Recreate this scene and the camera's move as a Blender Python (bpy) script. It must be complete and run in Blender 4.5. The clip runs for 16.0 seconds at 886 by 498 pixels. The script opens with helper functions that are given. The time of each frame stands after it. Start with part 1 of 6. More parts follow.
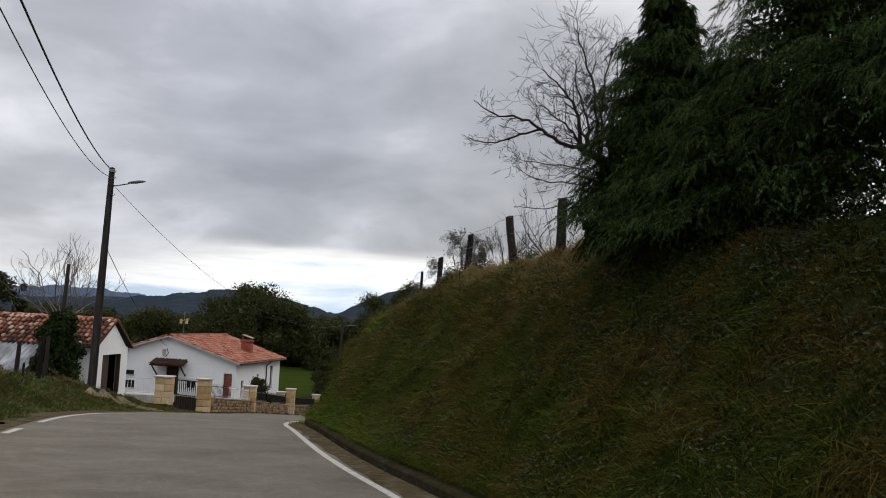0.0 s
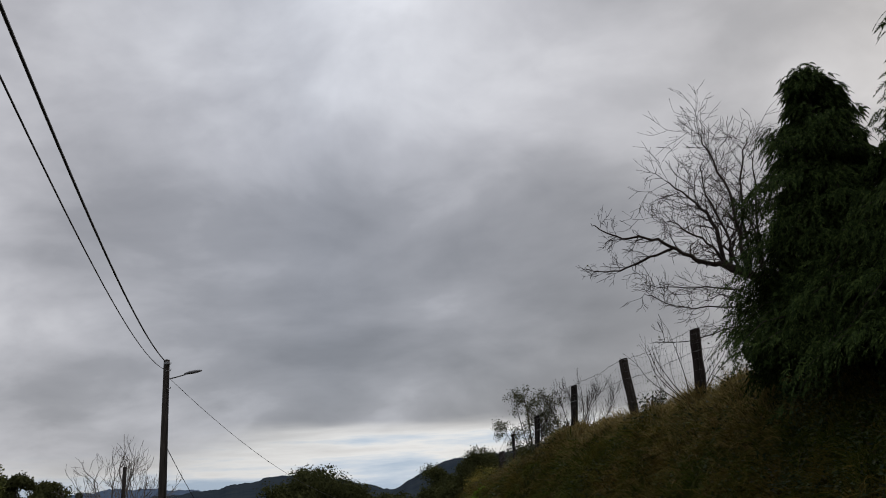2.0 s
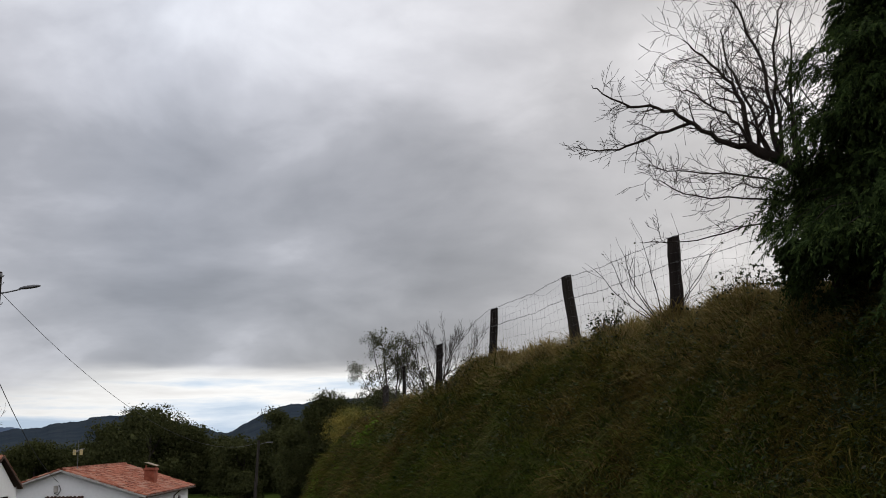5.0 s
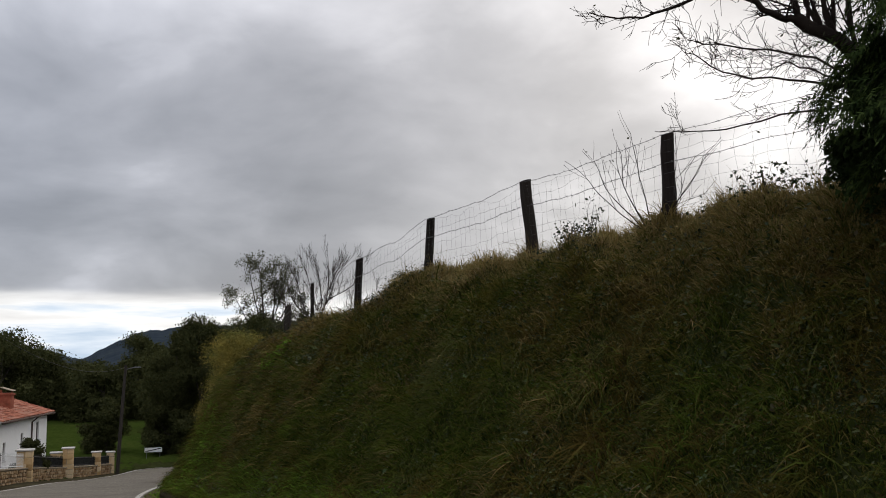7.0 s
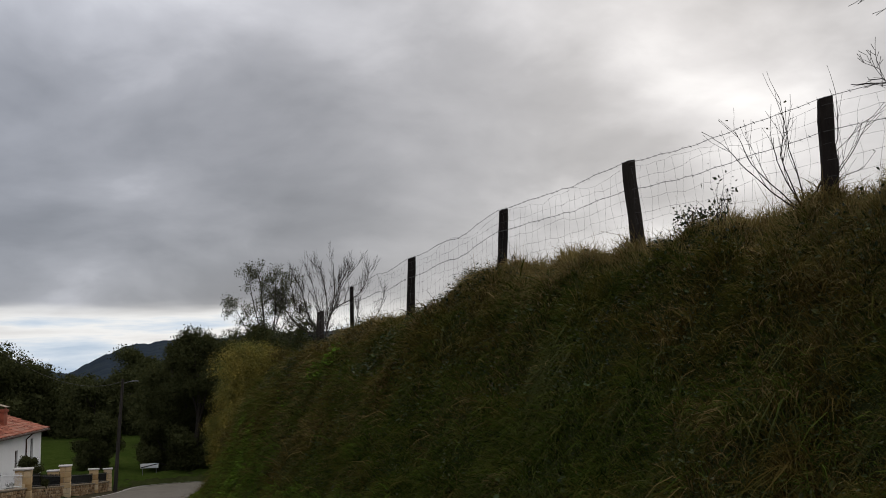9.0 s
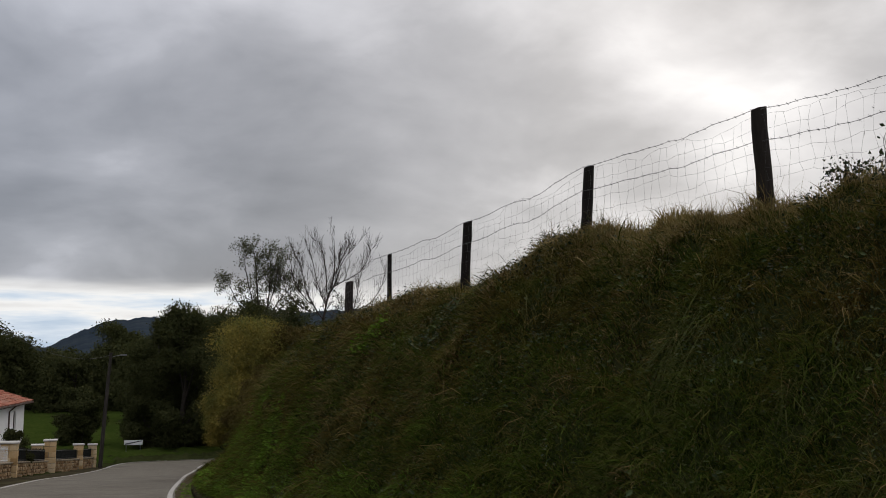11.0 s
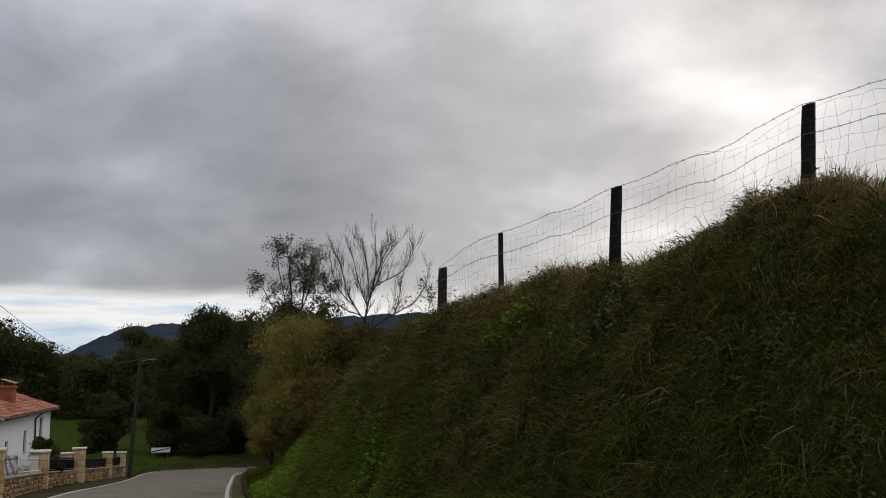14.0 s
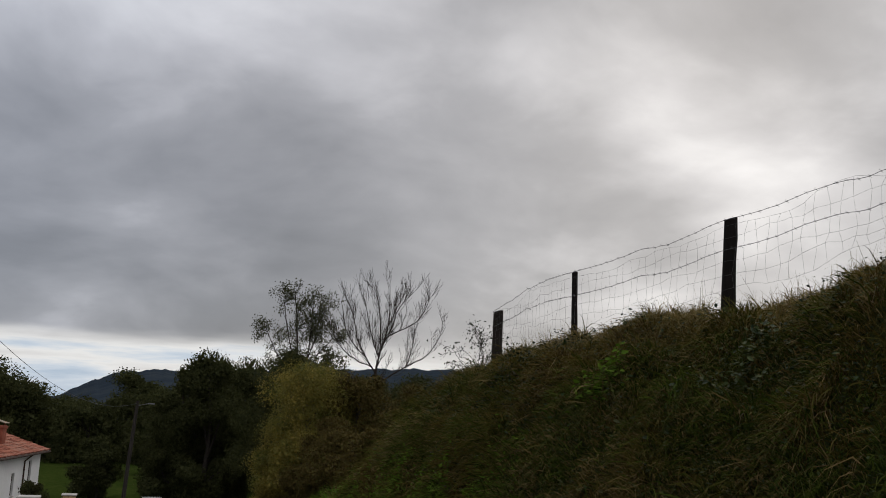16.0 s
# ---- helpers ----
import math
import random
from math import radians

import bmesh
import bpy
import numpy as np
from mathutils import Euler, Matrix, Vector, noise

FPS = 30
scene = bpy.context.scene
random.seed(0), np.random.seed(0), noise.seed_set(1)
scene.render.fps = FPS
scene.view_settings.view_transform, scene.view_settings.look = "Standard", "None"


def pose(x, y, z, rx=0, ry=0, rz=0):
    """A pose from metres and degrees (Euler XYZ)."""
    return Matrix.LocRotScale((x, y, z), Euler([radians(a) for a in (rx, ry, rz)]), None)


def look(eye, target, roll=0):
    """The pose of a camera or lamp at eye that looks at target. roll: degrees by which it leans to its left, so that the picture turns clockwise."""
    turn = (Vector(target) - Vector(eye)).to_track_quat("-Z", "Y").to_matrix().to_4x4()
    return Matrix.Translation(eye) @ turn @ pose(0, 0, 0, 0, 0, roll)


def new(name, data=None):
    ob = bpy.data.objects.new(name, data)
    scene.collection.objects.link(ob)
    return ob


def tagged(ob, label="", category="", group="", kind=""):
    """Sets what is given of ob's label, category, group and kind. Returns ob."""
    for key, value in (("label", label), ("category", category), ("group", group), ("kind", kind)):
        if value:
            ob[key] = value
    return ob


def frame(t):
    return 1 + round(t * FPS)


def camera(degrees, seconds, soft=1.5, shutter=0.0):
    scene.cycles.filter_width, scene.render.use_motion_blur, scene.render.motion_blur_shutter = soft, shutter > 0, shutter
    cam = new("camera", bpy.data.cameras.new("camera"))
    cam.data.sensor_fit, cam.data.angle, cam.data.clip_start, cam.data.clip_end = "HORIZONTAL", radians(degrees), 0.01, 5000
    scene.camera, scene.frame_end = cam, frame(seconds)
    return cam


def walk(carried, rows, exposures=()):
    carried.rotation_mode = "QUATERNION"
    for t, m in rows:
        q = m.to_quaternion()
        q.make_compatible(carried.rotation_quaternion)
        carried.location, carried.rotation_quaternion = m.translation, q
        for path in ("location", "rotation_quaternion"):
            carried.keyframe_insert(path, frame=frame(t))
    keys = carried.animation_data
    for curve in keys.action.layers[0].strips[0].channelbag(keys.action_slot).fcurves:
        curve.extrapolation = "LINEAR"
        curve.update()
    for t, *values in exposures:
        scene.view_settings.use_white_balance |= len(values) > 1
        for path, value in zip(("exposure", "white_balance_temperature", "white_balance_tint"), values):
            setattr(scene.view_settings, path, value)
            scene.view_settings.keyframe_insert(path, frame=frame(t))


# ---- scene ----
cam = camera(49.0, 16.0, 0.95)
METRES, EYE, TILT, LEAN, TURN = 17.0, 1.55, 4.5, -3.0, 0.0
ROWS = [
    (0.0, 0.0, 0.0, 0.0, 0.0, 0.0, -0.0),
    (0.5, -0.0191, 0.0331, 0.003, 3.58, 2.1, 2.64),
    (1.0, -0.0342, 0.0643, 0.0044, 4.48, 5.72, 5.5),
    (1.5, -0.0502, 0.0922, 0.0046, 4.25, 9.21, 5.83),
    (2.0, -0.0611, 0.1234, 0.0003, 2.95, 9.76, 6.18),
    (2.5, -0.0741, 0.1507, -0.0056, 0.5, 9.64, 4.83),
    (3.0, -0.0831, 0.1803, -0.0091, -2.34, 8.9, 4.28),
    (5.5, -0.1458, 0.3189, -0.0247, -8.04, 4.87, 3.4),
    (6.0, -0.1571, 0.3485, -0.0274, -11.0, 3.41, 2.71),
    (6.5, -0.1735, 0.3744, -0.0302, -14.24, 2.14, 2.26),
    (7.0, -0.1835, 0.4028, -0.034, -14.39, 1.47, 2.56),
    (7.5, -0.1965, 0.4317, -0.0366, -14.97, 1.56, 2.44),
    (8.0, -0.2097, 0.4577, -0.0367, -14.81, 1.54, 2.83),
    (8.5, -0.2205, 0.4869, -0.0386, -14.87, 1.77, 3.12),
    (9.0, -0.2332, 0.5154, -0.0407, -15.19, 2.02, 3.2),
    (11.5, -0.2853, 0.6541, -0.0597, -16.22, 0.27, 1.04),
    (12.0, -0.2935, 0.6807, -0.0639, -15.62, -0.74, 0.87),
    (12.5, -0.3005, 0.7101, -0.0665, -14.67, -1.03, 0.64),
    (13.0, -0.3113, 0.7416, -0.0704, -14.61, -1.57, 1.37),
    (13.5, -0.3164, 0.7761, -0.0728, -15.03, -0.56, 2.03),
    (14.0, -0.3258, 0.8064, -0.0754, -15.35, 1.5, 1.64),
    (14.5, -0.3331, 0.8353, -0.0781, -15.86, 2.44, 1.11),
    (15.0, -0.338, 0.8666, -0.0799, -16.26, 3.37, 0.41),
    (15.5, -0.3467, 0.8975, -0.0834, -16.49, 4.75, -0.61),
    (16.0, -0.351, 0.9238, -0.0885, -15.55, 4.86, -0.73),
]
EXPOSURES = [(0.0, 0.54), (0.8, 0.28), (2.0, -0.05), (2.5, -0.02), (3.0, 0.16), (5.0, 0.3), (6.5, 0.4), (7.5, 0.34), (9.0, 0.12), (12.0, 0.2), (13.5, 0.19), (15.0, 0.01), (16.0, -0.03)]
walk(cam, [(t, pose(0, 0, EYE, TILT, LEAN, TURN) @ pose(METRES * x, METRES * y, METRES * z, 90 + pitch, roll, yaw)) for t, x, y, z, yaw, pitch, roll in ROWS], EXPOSURES)

# ---------------------------------------------------------------- world and light
SUN_DIR = Vector((0.50, 0.80, 0.42)).normalized()
world = bpy.data.worlds.new("overcast_sky")
scene.world = world
world.use_nodes = True


class Nodes:
    """Short-hand for building node trees."""

    def __init__(self, tree):
        self.tree = tree
        tree.nodes.clear()

    def add(self, kind, **values):
        n = self.tree.nodes.new(kind)
        for key, value in values.items():
            if key == "op":
                n.operation = value
            elif key == "blend":
                n.blend_type = value
            elif key == "data":
                n.data_type = value
            elif key == "normalise":
                n.normalize = value
        return n

    def link(self, a, b):
        self.tree.links.new(a, b)

    def feed(self, socket, value):
        if hasattr(value, "is_output"):
            self.link(value, socket)
        else:
            socket.default_value = value

    def math(self, op, a, b=0.0, c=0.0, clamp=False):
        n = self.add("ShaderNodeMath", op=op)
        n.use_clamp = clamp
        for s, v in zip(n.inputs, (a, b, c)):
            self.feed(s, v)
        return n.outputs[0]

    def vec(self, op, a, b=(0, 0, 0)):
        n = self.add("ShaderNodeVectorMath", op=op)
        self.feed(n.inputs[0], a)
        self.feed(n.inputs[1], b)
        return n.outputs["Value"] if op in ("DOT_PRODUCT", "LENGTH") else n.outputs["Vector"]

    def scaled(self, a, s):
        n = self.add("ShaderNodeVectorMath", op="SCALE")
        self.feed(n.inputs[0], a)
        self.feed(n.inputs["Scale"], s)
        return n.outputs["Vector"]

    def noise(self, vector, scale, detail=4.0, rough=0.55, distort=0.0, colour=False):
        n = self.add("ShaderNodeTexNoise")
        if vector is not None:
            self.link(vector, n.inputs["Vector"])
        n.inputs["Scale"].default_value = scale
        n.inputs["Detail"].default_value = detail
        n.inputs["Roughness"].default_value = rough
        n.inputs["Distortion"].default_value = distort
        return n.outputs["Color" if colour else "Fac"]

    def ramp(self, fac, stops):
        n = self.add("ShaderNodeValToRGB")
        self.feed(n.inputs[0], fac)
        e = n.color_ramp.elements
        while len(e) < len(stops):
            e.new(0.5)
        for el, (at, colour) in zip(e, stops):
            el.position = at
            el.color = (*colour, 1) if len(colour) == 3 else colour
        return n.outputs["Color"]

    def mix(self, fac, a, b, blend="MIX"):
        n = self.add("ShaderNodeMix", data="RGBA", blend=blend)
        self.feed(n.inputs[0], fac)
        for s, v in ((n.inputs[6], a), (n.inputs[7], b)):
            self.feed(s, (*v, 1) if isinstance(v, tuple) and len(v) == 3 else v)
        return n.outputs[2]

    def smooth(self, v, a, b):
        n = self.add("ShaderNodeMapRange")
        n.interpolation_type = "SMOOTHSTEP"
        self.feed(n.inputs["Value"], v)
        self.feed(n.inputs["From Min"], a)
        self.feed(n.inputs["From Max"], b)
        return n.outputs["Result"]

    def combine(self, x, y, z):
        n = self.add("ShaderNodeCombineXYZ")
        for s, v in zip(n.inputs, (x, y, z)):
            self.feed(s, v)
        return n.outputs[0]


def compass(az, el):
    """The direction at a compass angle (from +y towards +x) and a height, in degrees."""
    a, e = radians(az), radians(el)
    return (math.sin(a) * math.cos(e), math.cos(a) * math.cos(e), math.sin(e))


def build_sky():
    k = Nodes(world.node_tree)
    ray = k.vec("NORMALIZE", k.add("ShaderNodeTexCoord").outputs["Generated"])
    sep = k.add("ShaderNodeSeparateXYZ")
    k.link(ray, sep.inputs[0])
    height = sep.outputs["Z"]
    up = k.math("MAXIMUM", height, 0.0)
    # the cloud deck, flattened towards the horizon
    lift = k.math("ADD", up, 0.42)
    deck = k.combine(k.math("DIVIDE", sep.outputs["X"], lift), k.math("DIVIDE", sep.outputs["Y"], lift), 0.0)
    warp = k.scaled(k.noise(deck, 1.6, 2.0, 0.5, colour=True), 0.30)
    deck = k.vec("ADD", deck, warp)
    big = k.noise(k.vec("ADD", k.vec("MULTIPLY", deck, (1.0, 1.25, 1.0)), (3.1, 7.7, 0.0)), 1.05, 3.0, 0.5, 0.0)
    mid = k.noise(k.vec("ADD", k.vec("MULTIPLY", deck, (0.95, 1.12, 1.0)), (11.3, 2.4, 0.0)), 3.1, 6.0, 0.5, 0.0)
    fine = k.noise(k.vec("ADD", deck, (1.0, 5.0, 3.0)), 11.0, 4.0, 0.5, 0.2)
    thick = k.math("ADD", k.math("MULTIPLY", big, 0.43), k.math("ADD", k.math("MULTIPLY", mid, 0.52), k.math("MULTIPLY", fine, 0.09)))
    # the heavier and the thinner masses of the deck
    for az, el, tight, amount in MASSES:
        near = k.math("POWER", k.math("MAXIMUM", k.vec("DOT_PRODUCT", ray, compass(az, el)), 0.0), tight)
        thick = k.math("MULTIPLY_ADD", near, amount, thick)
    cloud = k.ramp(thick, [(0.28, (0.98, 0.98, 1.0)), (0.39, (0.72, 0.72, 0.74)), (0.49, (0.51, 0.51, 0.535)), (0.59, (0.345, 0.348, 0.37)), (0.72, (0.245, 0.25, 0.27)), (0.92, (0.15, 0.155, 0.17))])
    # brighter where the sun stands behind the deck
    toward = k.math("MAXIMUM", k.vec("DOT_PRODUCT", ray, tuple(SUN_DIR)), 0.0)
    glow = k.math("MULTIPLY", k.math("POWER", toward, 10.0), k.math("SUBTRACT", 1.0, thick))
    lit = k.mix(1.0, cloud, k.scaled(k.combine(0.30, 0.295, 0.286), glow), "ADD")
    lit = k.mix(1.0, lit, k.ramp(k.math("MULTIPLY_ADD", sep.outputs["X"], 1.0, 0.5), [(0.08, (0.99, 0.992, 1.015)), (0.33, (0.955, 0.985, 1.045)), (0.55, (0.985, 0.992, 1.02)), (0.72, (1.0, 0.993, 0.995)), (0.88, (1.005, 0.99, 0.97))]), "MULTIPLY")
    # the clearer strip just above the hills
    ragged = k.noise(k.vec("MULTIPLY", ray, (2.2, 2.2, 14.0)), 1.7, 4.0, 0.5)
    edge = k.math("MULTIPLY_ADD", ragged, k.math("MULTIPLY_ADD", k.smooth(sep.outputs["X"], -0.42, -0.1), 0.05, 0.04), 0.012)
    strip = k.smooth(height, k.math("ADD", edge, 0.03), k.math("SUBTRACT", edge, 0.012))
    wisps = k.noise(k.vec("MULTIPLY", ray, (3.0, 3.0, 26.0)), 2.6, 5.0, 0.55)
    pale = k.ramp(k.math("MULTIPLY_ADD", wisps, 1.15, k.math("MULTIPLY_ADD", up, 6.0, -0.30)), [(0.26, (0.42, 0.53, 0.67)), (0.42, (0.60, 0.68, 0.78)), (0.58, (0.84, 0.84, 0.84)), (0.8, (0.70, 0.69, 0.69))])
    pale = k.scaled(pale, k.math("MULTIPLY_ADD", k.smooth(sep.outputs["X"], -0.45, -0.1), 0.2, 0.8))
    lit = k.mix(k.math("MULTIPLY", strip, 0.95), lit, pale)
    # an overcast sky grows brighter towards the zenith
    lit = k.scaled(lit, k.math("MULTIPLY_ADD", k.smooth(height, 0.45, 0.95), ZENITH, 1.0))
    # and it is as bright behind the walker as before him
    lit = k.scaled(lit, k.math("MULTIPLY_ADD", k.smooth(k.math("MULTIPLY", sep.outputs["Y"], -1.0), -0.1, 0.7), BEHIND, 1.0))
    blue = k.add("ShaderNodeTexSky")
    blue.sky_type = "NISHITA"
    blue.sun_disc = False
    blue.sun_elevation = math.asin(SUN_DIR.z)
    blue.sun_rotation = math.atan2(SUN_DIR.x, SUN_DIR.y)
    clear = k.scaled(blue.outputs[0], 0.08)
    sky = k.mix(0.94, clear, lit)
    bg = k.add("ShaderNodeBackground")
    k.link(sky, bg.inputs[0])
    bg.inputs[1].default_value = 1.0
    k.link(bg.outputs[0], k.add("ShaderNodeOutputWorld").inputs[0])


ZENITH = 1.6
BEHIND = 0.75
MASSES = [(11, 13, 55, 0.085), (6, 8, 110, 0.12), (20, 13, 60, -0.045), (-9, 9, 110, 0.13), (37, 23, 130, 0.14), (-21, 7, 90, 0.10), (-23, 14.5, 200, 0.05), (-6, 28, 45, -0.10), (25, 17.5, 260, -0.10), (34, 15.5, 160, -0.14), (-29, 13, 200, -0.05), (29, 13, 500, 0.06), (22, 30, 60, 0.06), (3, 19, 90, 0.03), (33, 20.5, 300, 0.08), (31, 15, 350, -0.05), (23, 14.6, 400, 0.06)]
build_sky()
sun = new("sun", bpy.data.lights.new("sun", "SUN"))
sun.data.energy, sun.data.angle, sun.data.color = 0.55, radians(25), (1.0, 0.95, 0.88)
sun.matrix_world = look(SUN_DIR * 100, (0, 0, 0))

# ---------------------------------------------------------------- materials


def material(name, colours, scale=3.0, rough=0.85, bump=0.0, bump_scale=40.0, metal=0.0, per="", detail=5.0, spec=0.1, own=0.45, big=0.0, stretch=(1, 1, 1)):
    """Two scales of noise over a colour ramp; per: 'object' or 'island' adds a shift piece by piece."""
    m = bpy.data.materials.new(name)
    m.use_nodes = True
    k = Nodes(m.node_tree)
    where = k.add("ShaderNodeTexCoord").outputs["Object"]
    if stretch != (1, 1, 1):
        where = k.vec("MULTIPLY", where, stretch)
    n = k.noise(where, scale, detail, 0.6)
    if big:
        n = k.math("ADD", k.math("MULTIPLY", n, 0.5), k.math("MULTIPLY", k.noise(where, big, 3.0), 0.5))
    if per:
        shift = k.add("ShaderNodeObjectInfo").outputs["Random"] if per == "object" else k.add("ShaderNodeNewGeometry").outputs["Random Per Island"]
        n = k.math("ADD", k.math("MULTIPLY", n, 1.0 - own), k.math("MULTIPLY", shift, own))
        lo, hi = 0.2, 0.8
    else:
        lo, hi = 0.3, 0.7
    step = (hi - lo) / max(1, len(colours) - 1)
    colour = k.ramp(n, [(lo + i * step, c) for i, c in enumerate(colours)])
    b = k.add("ShaderNodeBsdfPrincipled")
    k.link(colour, b.inputs["Base Color"])
    b.inputs["Roughness"].default_value = rough
    b.inputs["Metallic"].default_value = metal
    b.inputs["Specular IOR Level"].default_value = spec
    if bump:
        d = k.add("ShaderNodeBump")
        d.inputs["Strength"].default_value = bump
        d.inputs["Distance"].default_value = 0.02
        k.link(k.noise(where, bump_scale, 4.0, 0.65), d.inputs["Height"])
        k.link(d.outputs[0], b.inputs["Normal"])
    k.link(b.outputs[0], k.add("ShaderNodeOutputMaterial").inputs[0])
    return m


def leaf_material(name, colours, patches=None, patch_scale=0.5, through_light=0.25, rough=0.75, spec=0.12):
    """Leaves and blades: one colour per island from a ramp, drifting by a large noise, and thin enough to let light through."""
    m = bpy.data.materials.new(name)
    m.use_nodes = True
    k = Nodes(m.node_tree)
    where = k.add("ShaderNodeTexCoord").outputs["Object"]
    isle = k.add("ShaderNodeNewGeometry").outputs["Random Per Island"]
    step = 1.0 / (len(colours) - 1)
    colour = k.ramp(isle, [(i * step, c) for i, c in enumerate(colours)])
    if patches:
        f = k.noise(where, patch_scale, 4.0, 0.6)
        f = k.math("ADD", f, k.math("MULTIPLY", k.math("SUBTRACT", isle, 0.5), 0.12))
        step = 1.0 / (len(patches) - 1)
        other = k.ramp(isle, [(i * step, c) for i, c in enumerate(patches)])
        colour = k.mix(k.math("MULTIPLY_ADD", f, 7.0, -3.15, clamp=True), colour, other)
    b = k.add("ShaderNodeBsdfPrincipled")
    k.link(colour, b.inputs["Base Color"])
    b.inputs["Roughness"].default_value = rough
    b.inputs["Specular IOR Level"].default_value = spec
    t = k.add("ShaderNodeBsdfTranslucent")
    k.link(k.mix(1.0, colour, (1.0, 1.0, 0.7), "MULTIPLY"), t.inputs[0])
    s = k.add("ShaderNodeMixShader")
    s.inputs[0].default_value = through_light
    k.link(b.outputs[0], s.inputs[1])
    k.link(t.outputs[0], s.inputs[2])
    k.link(s.outputs[0], k.add("ShaderNodeOutputMaterial").inputs[0])
    return m




def asphalt_material():
    m = bpy.data.materials.new("worn_asphalt")
    m.use_nodes = True
    k = Nodes(m.node_tree)
    where = k.add("ShaderNodeTexCoord").outputs["Object"]
    base = k.ramp(k.noise(where, 0.8, 5.0, 0.65, 0.3), [(0.30, (0.078, 0.068, 0.054)), (0.5, (0.104, 0.092, 0.075)), (0.70, (0.128, 0.115, 0.095))])
    grit = k.ramp(k.noise(where, 55.0, 4.0, 0.75), [(0.36, (0.55, 0.53, 0.50)), (0.5, (0.97, 0.97, 0.96)), (0.66, (1.5, 1.47, 1.42))])
    colour = k.mix(1.0, base, grit, "MULTIPLY")
    coarse = k.noise(where, 9.0, 4.0, 0.7)
    colour = k.mix(1.0, colour, k.ramp(coarse, [(0.3, (0.84, 0.83, 0.81)), (0.7, (1.14, 1.14, 1.13))]), "MULTIPLY")
    stain = k.noise(where, 1.4, 5.0, 0.65, 0.4)
    colour = k.mix(k.math("MULTIPLY_ADD", stain, 5.0, -3.2, clamp=True), colour, (0.085, 0.07, 0.054))
    b = k.add("ShaderNodeBsdfPrincipled")
    k.link(colour, b.inputs["Base Color"])
    b.inputs["Roughness"].default_value = 0.85
    b.inputs["Specular IOR Level"].default_value = 0.08
    d = k.add("ShaderNodeBump")
    d.inputs["Strength"].default_value = 0.6
    d.inputs["Distance"].default_value = 0.01
    k.link(k.noise(where, 90.0, 3.0, 0.7), d.inputs["Height"])
    k.link(d.outputs[0], b.inputs["Normal"])
    k.link(b.outputs[0], k.add("ShaderNodeOutputMaterial").inputs[0])
    return m


ASPHALT = asphalt_material()
PAINT = material("road_paint", [(0.17, 0.155, 0.13), (0.32, 0.30, 0.265), (0.42, 0.40, 0.36)], 9.0, 0.75, 0.2, 90.0, big=34.0)
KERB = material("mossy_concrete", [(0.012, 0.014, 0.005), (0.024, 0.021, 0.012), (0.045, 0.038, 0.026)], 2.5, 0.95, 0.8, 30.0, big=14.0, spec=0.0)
GUTTER = material("gutter_dirt", [(0.026, 0.024, 0.010), (0.046, 0.037, 0.020), (0.070, 0.056, 0.035), (0.098, 0.082, 0.060)], 1.6, 1.0, 0.8, 30.0, big=7.0, spec=0.0)
SOIL = material("verge_soil", [(0.017, 0.014, 0.009), (0.034, 0.028, 0.017), (0.051, 0.047, 0.025)], 1.3, 1.0, 0.8, 18.0, spec=0.0)
GROUND = material("rough_grass_ground", [(0.015, 0.011, 0.006), (0.014, 0.016, 0.006), (0.022, 0.026, 0.009), (0.034, 0.026, 0.014)], 0.6, 1.0, 0.8, 9.0, big=0.08, spec=0.0)
FIELD = material("meadow", [(0.012, 0.020, 0.004), (0.021, 0.032, 0.006), (0.034, 0.042, 0.010)], 0.35, 1.0, 0.8, 6.0, big=3.0, spec=0.0)
# distance haze is put into both hill colours: bluish near, paler blue far
HILL = material("hazed_wooded_hillside", [(0.013, 0.019, 0.027), (0.02, 0.027, 0.035), (0.032, 0.038, 0.04)], 0.012, 1.0, 0.0, big=0.06, spec=0.0)
FARHILL = material("hazed_far_hillside", [(0.043, 0.061, 0.095), (0.055, 0.075, 0.111), (0.072, 0.089, 0.119)], 0.004, 1.0, 0.0, big=0.02, spec=0.0)
POSTWOOD = material("weathered_post_wood", [(0.007, 0.006, 0.005), (0.017, 0.013, 0.011), (0.031, 0.026, 0.021)], 4.0, 0.95, 0.8, 25.0, per="object", stretch=(6, 6, 1))
POLEWOOD = material("tarred_pole_wood", [(0.014, 0.013, 0.010), (0.026, 0.022, 0.019), (0.041, 0.036, 0.031)], 2.0, 0.9, 0.5, 20.0, stretch=(8, 8, 0.6))
WIRE = material("galvanised_wire", [(0.05, 0.05, 0.052), (0.10, 0.10, 0.10), (0.14, 0.13, 0.12)], 6.0, 0.6, metal=0.5)
CABLE = material("black_cable", [(0.015, 0.015, 0.016), (0.025, 0.025, 0.026)], 3.0, 0.6)
BARK = material("bark", [(0.015, 0.012, 0.010), (0.030, 0.025, 0.020), (0.048, 0.042, 0.035)], 5.0, 0.95, 0.6, 30.0, stretch=(3, 3, 1))
TWIG = material("twig_bark", [(0.014, 0.010, 0.009), (0.024, 0.018, 0.014), (0.034, 0.026, 0.022)], 4.0, 0.9)
WHITE = material("whitewashed_render", [(0.569, 0.569, 0.562), (0.625, 0.625, 0.621), (0.657, 0.657, 0.652)], 0.7, 0.9, 0.25, 50.0, big=5.0)
TILE = material("clay_tile", [(0.13, 0.042, 0.026), (0.22, 0.078, 0.047), (0.30, 0.118, 0.075), (0.26, 0.145, 0.105)], 1.2, 0.9, 0.4, 60.0, per="island", own=0.72)
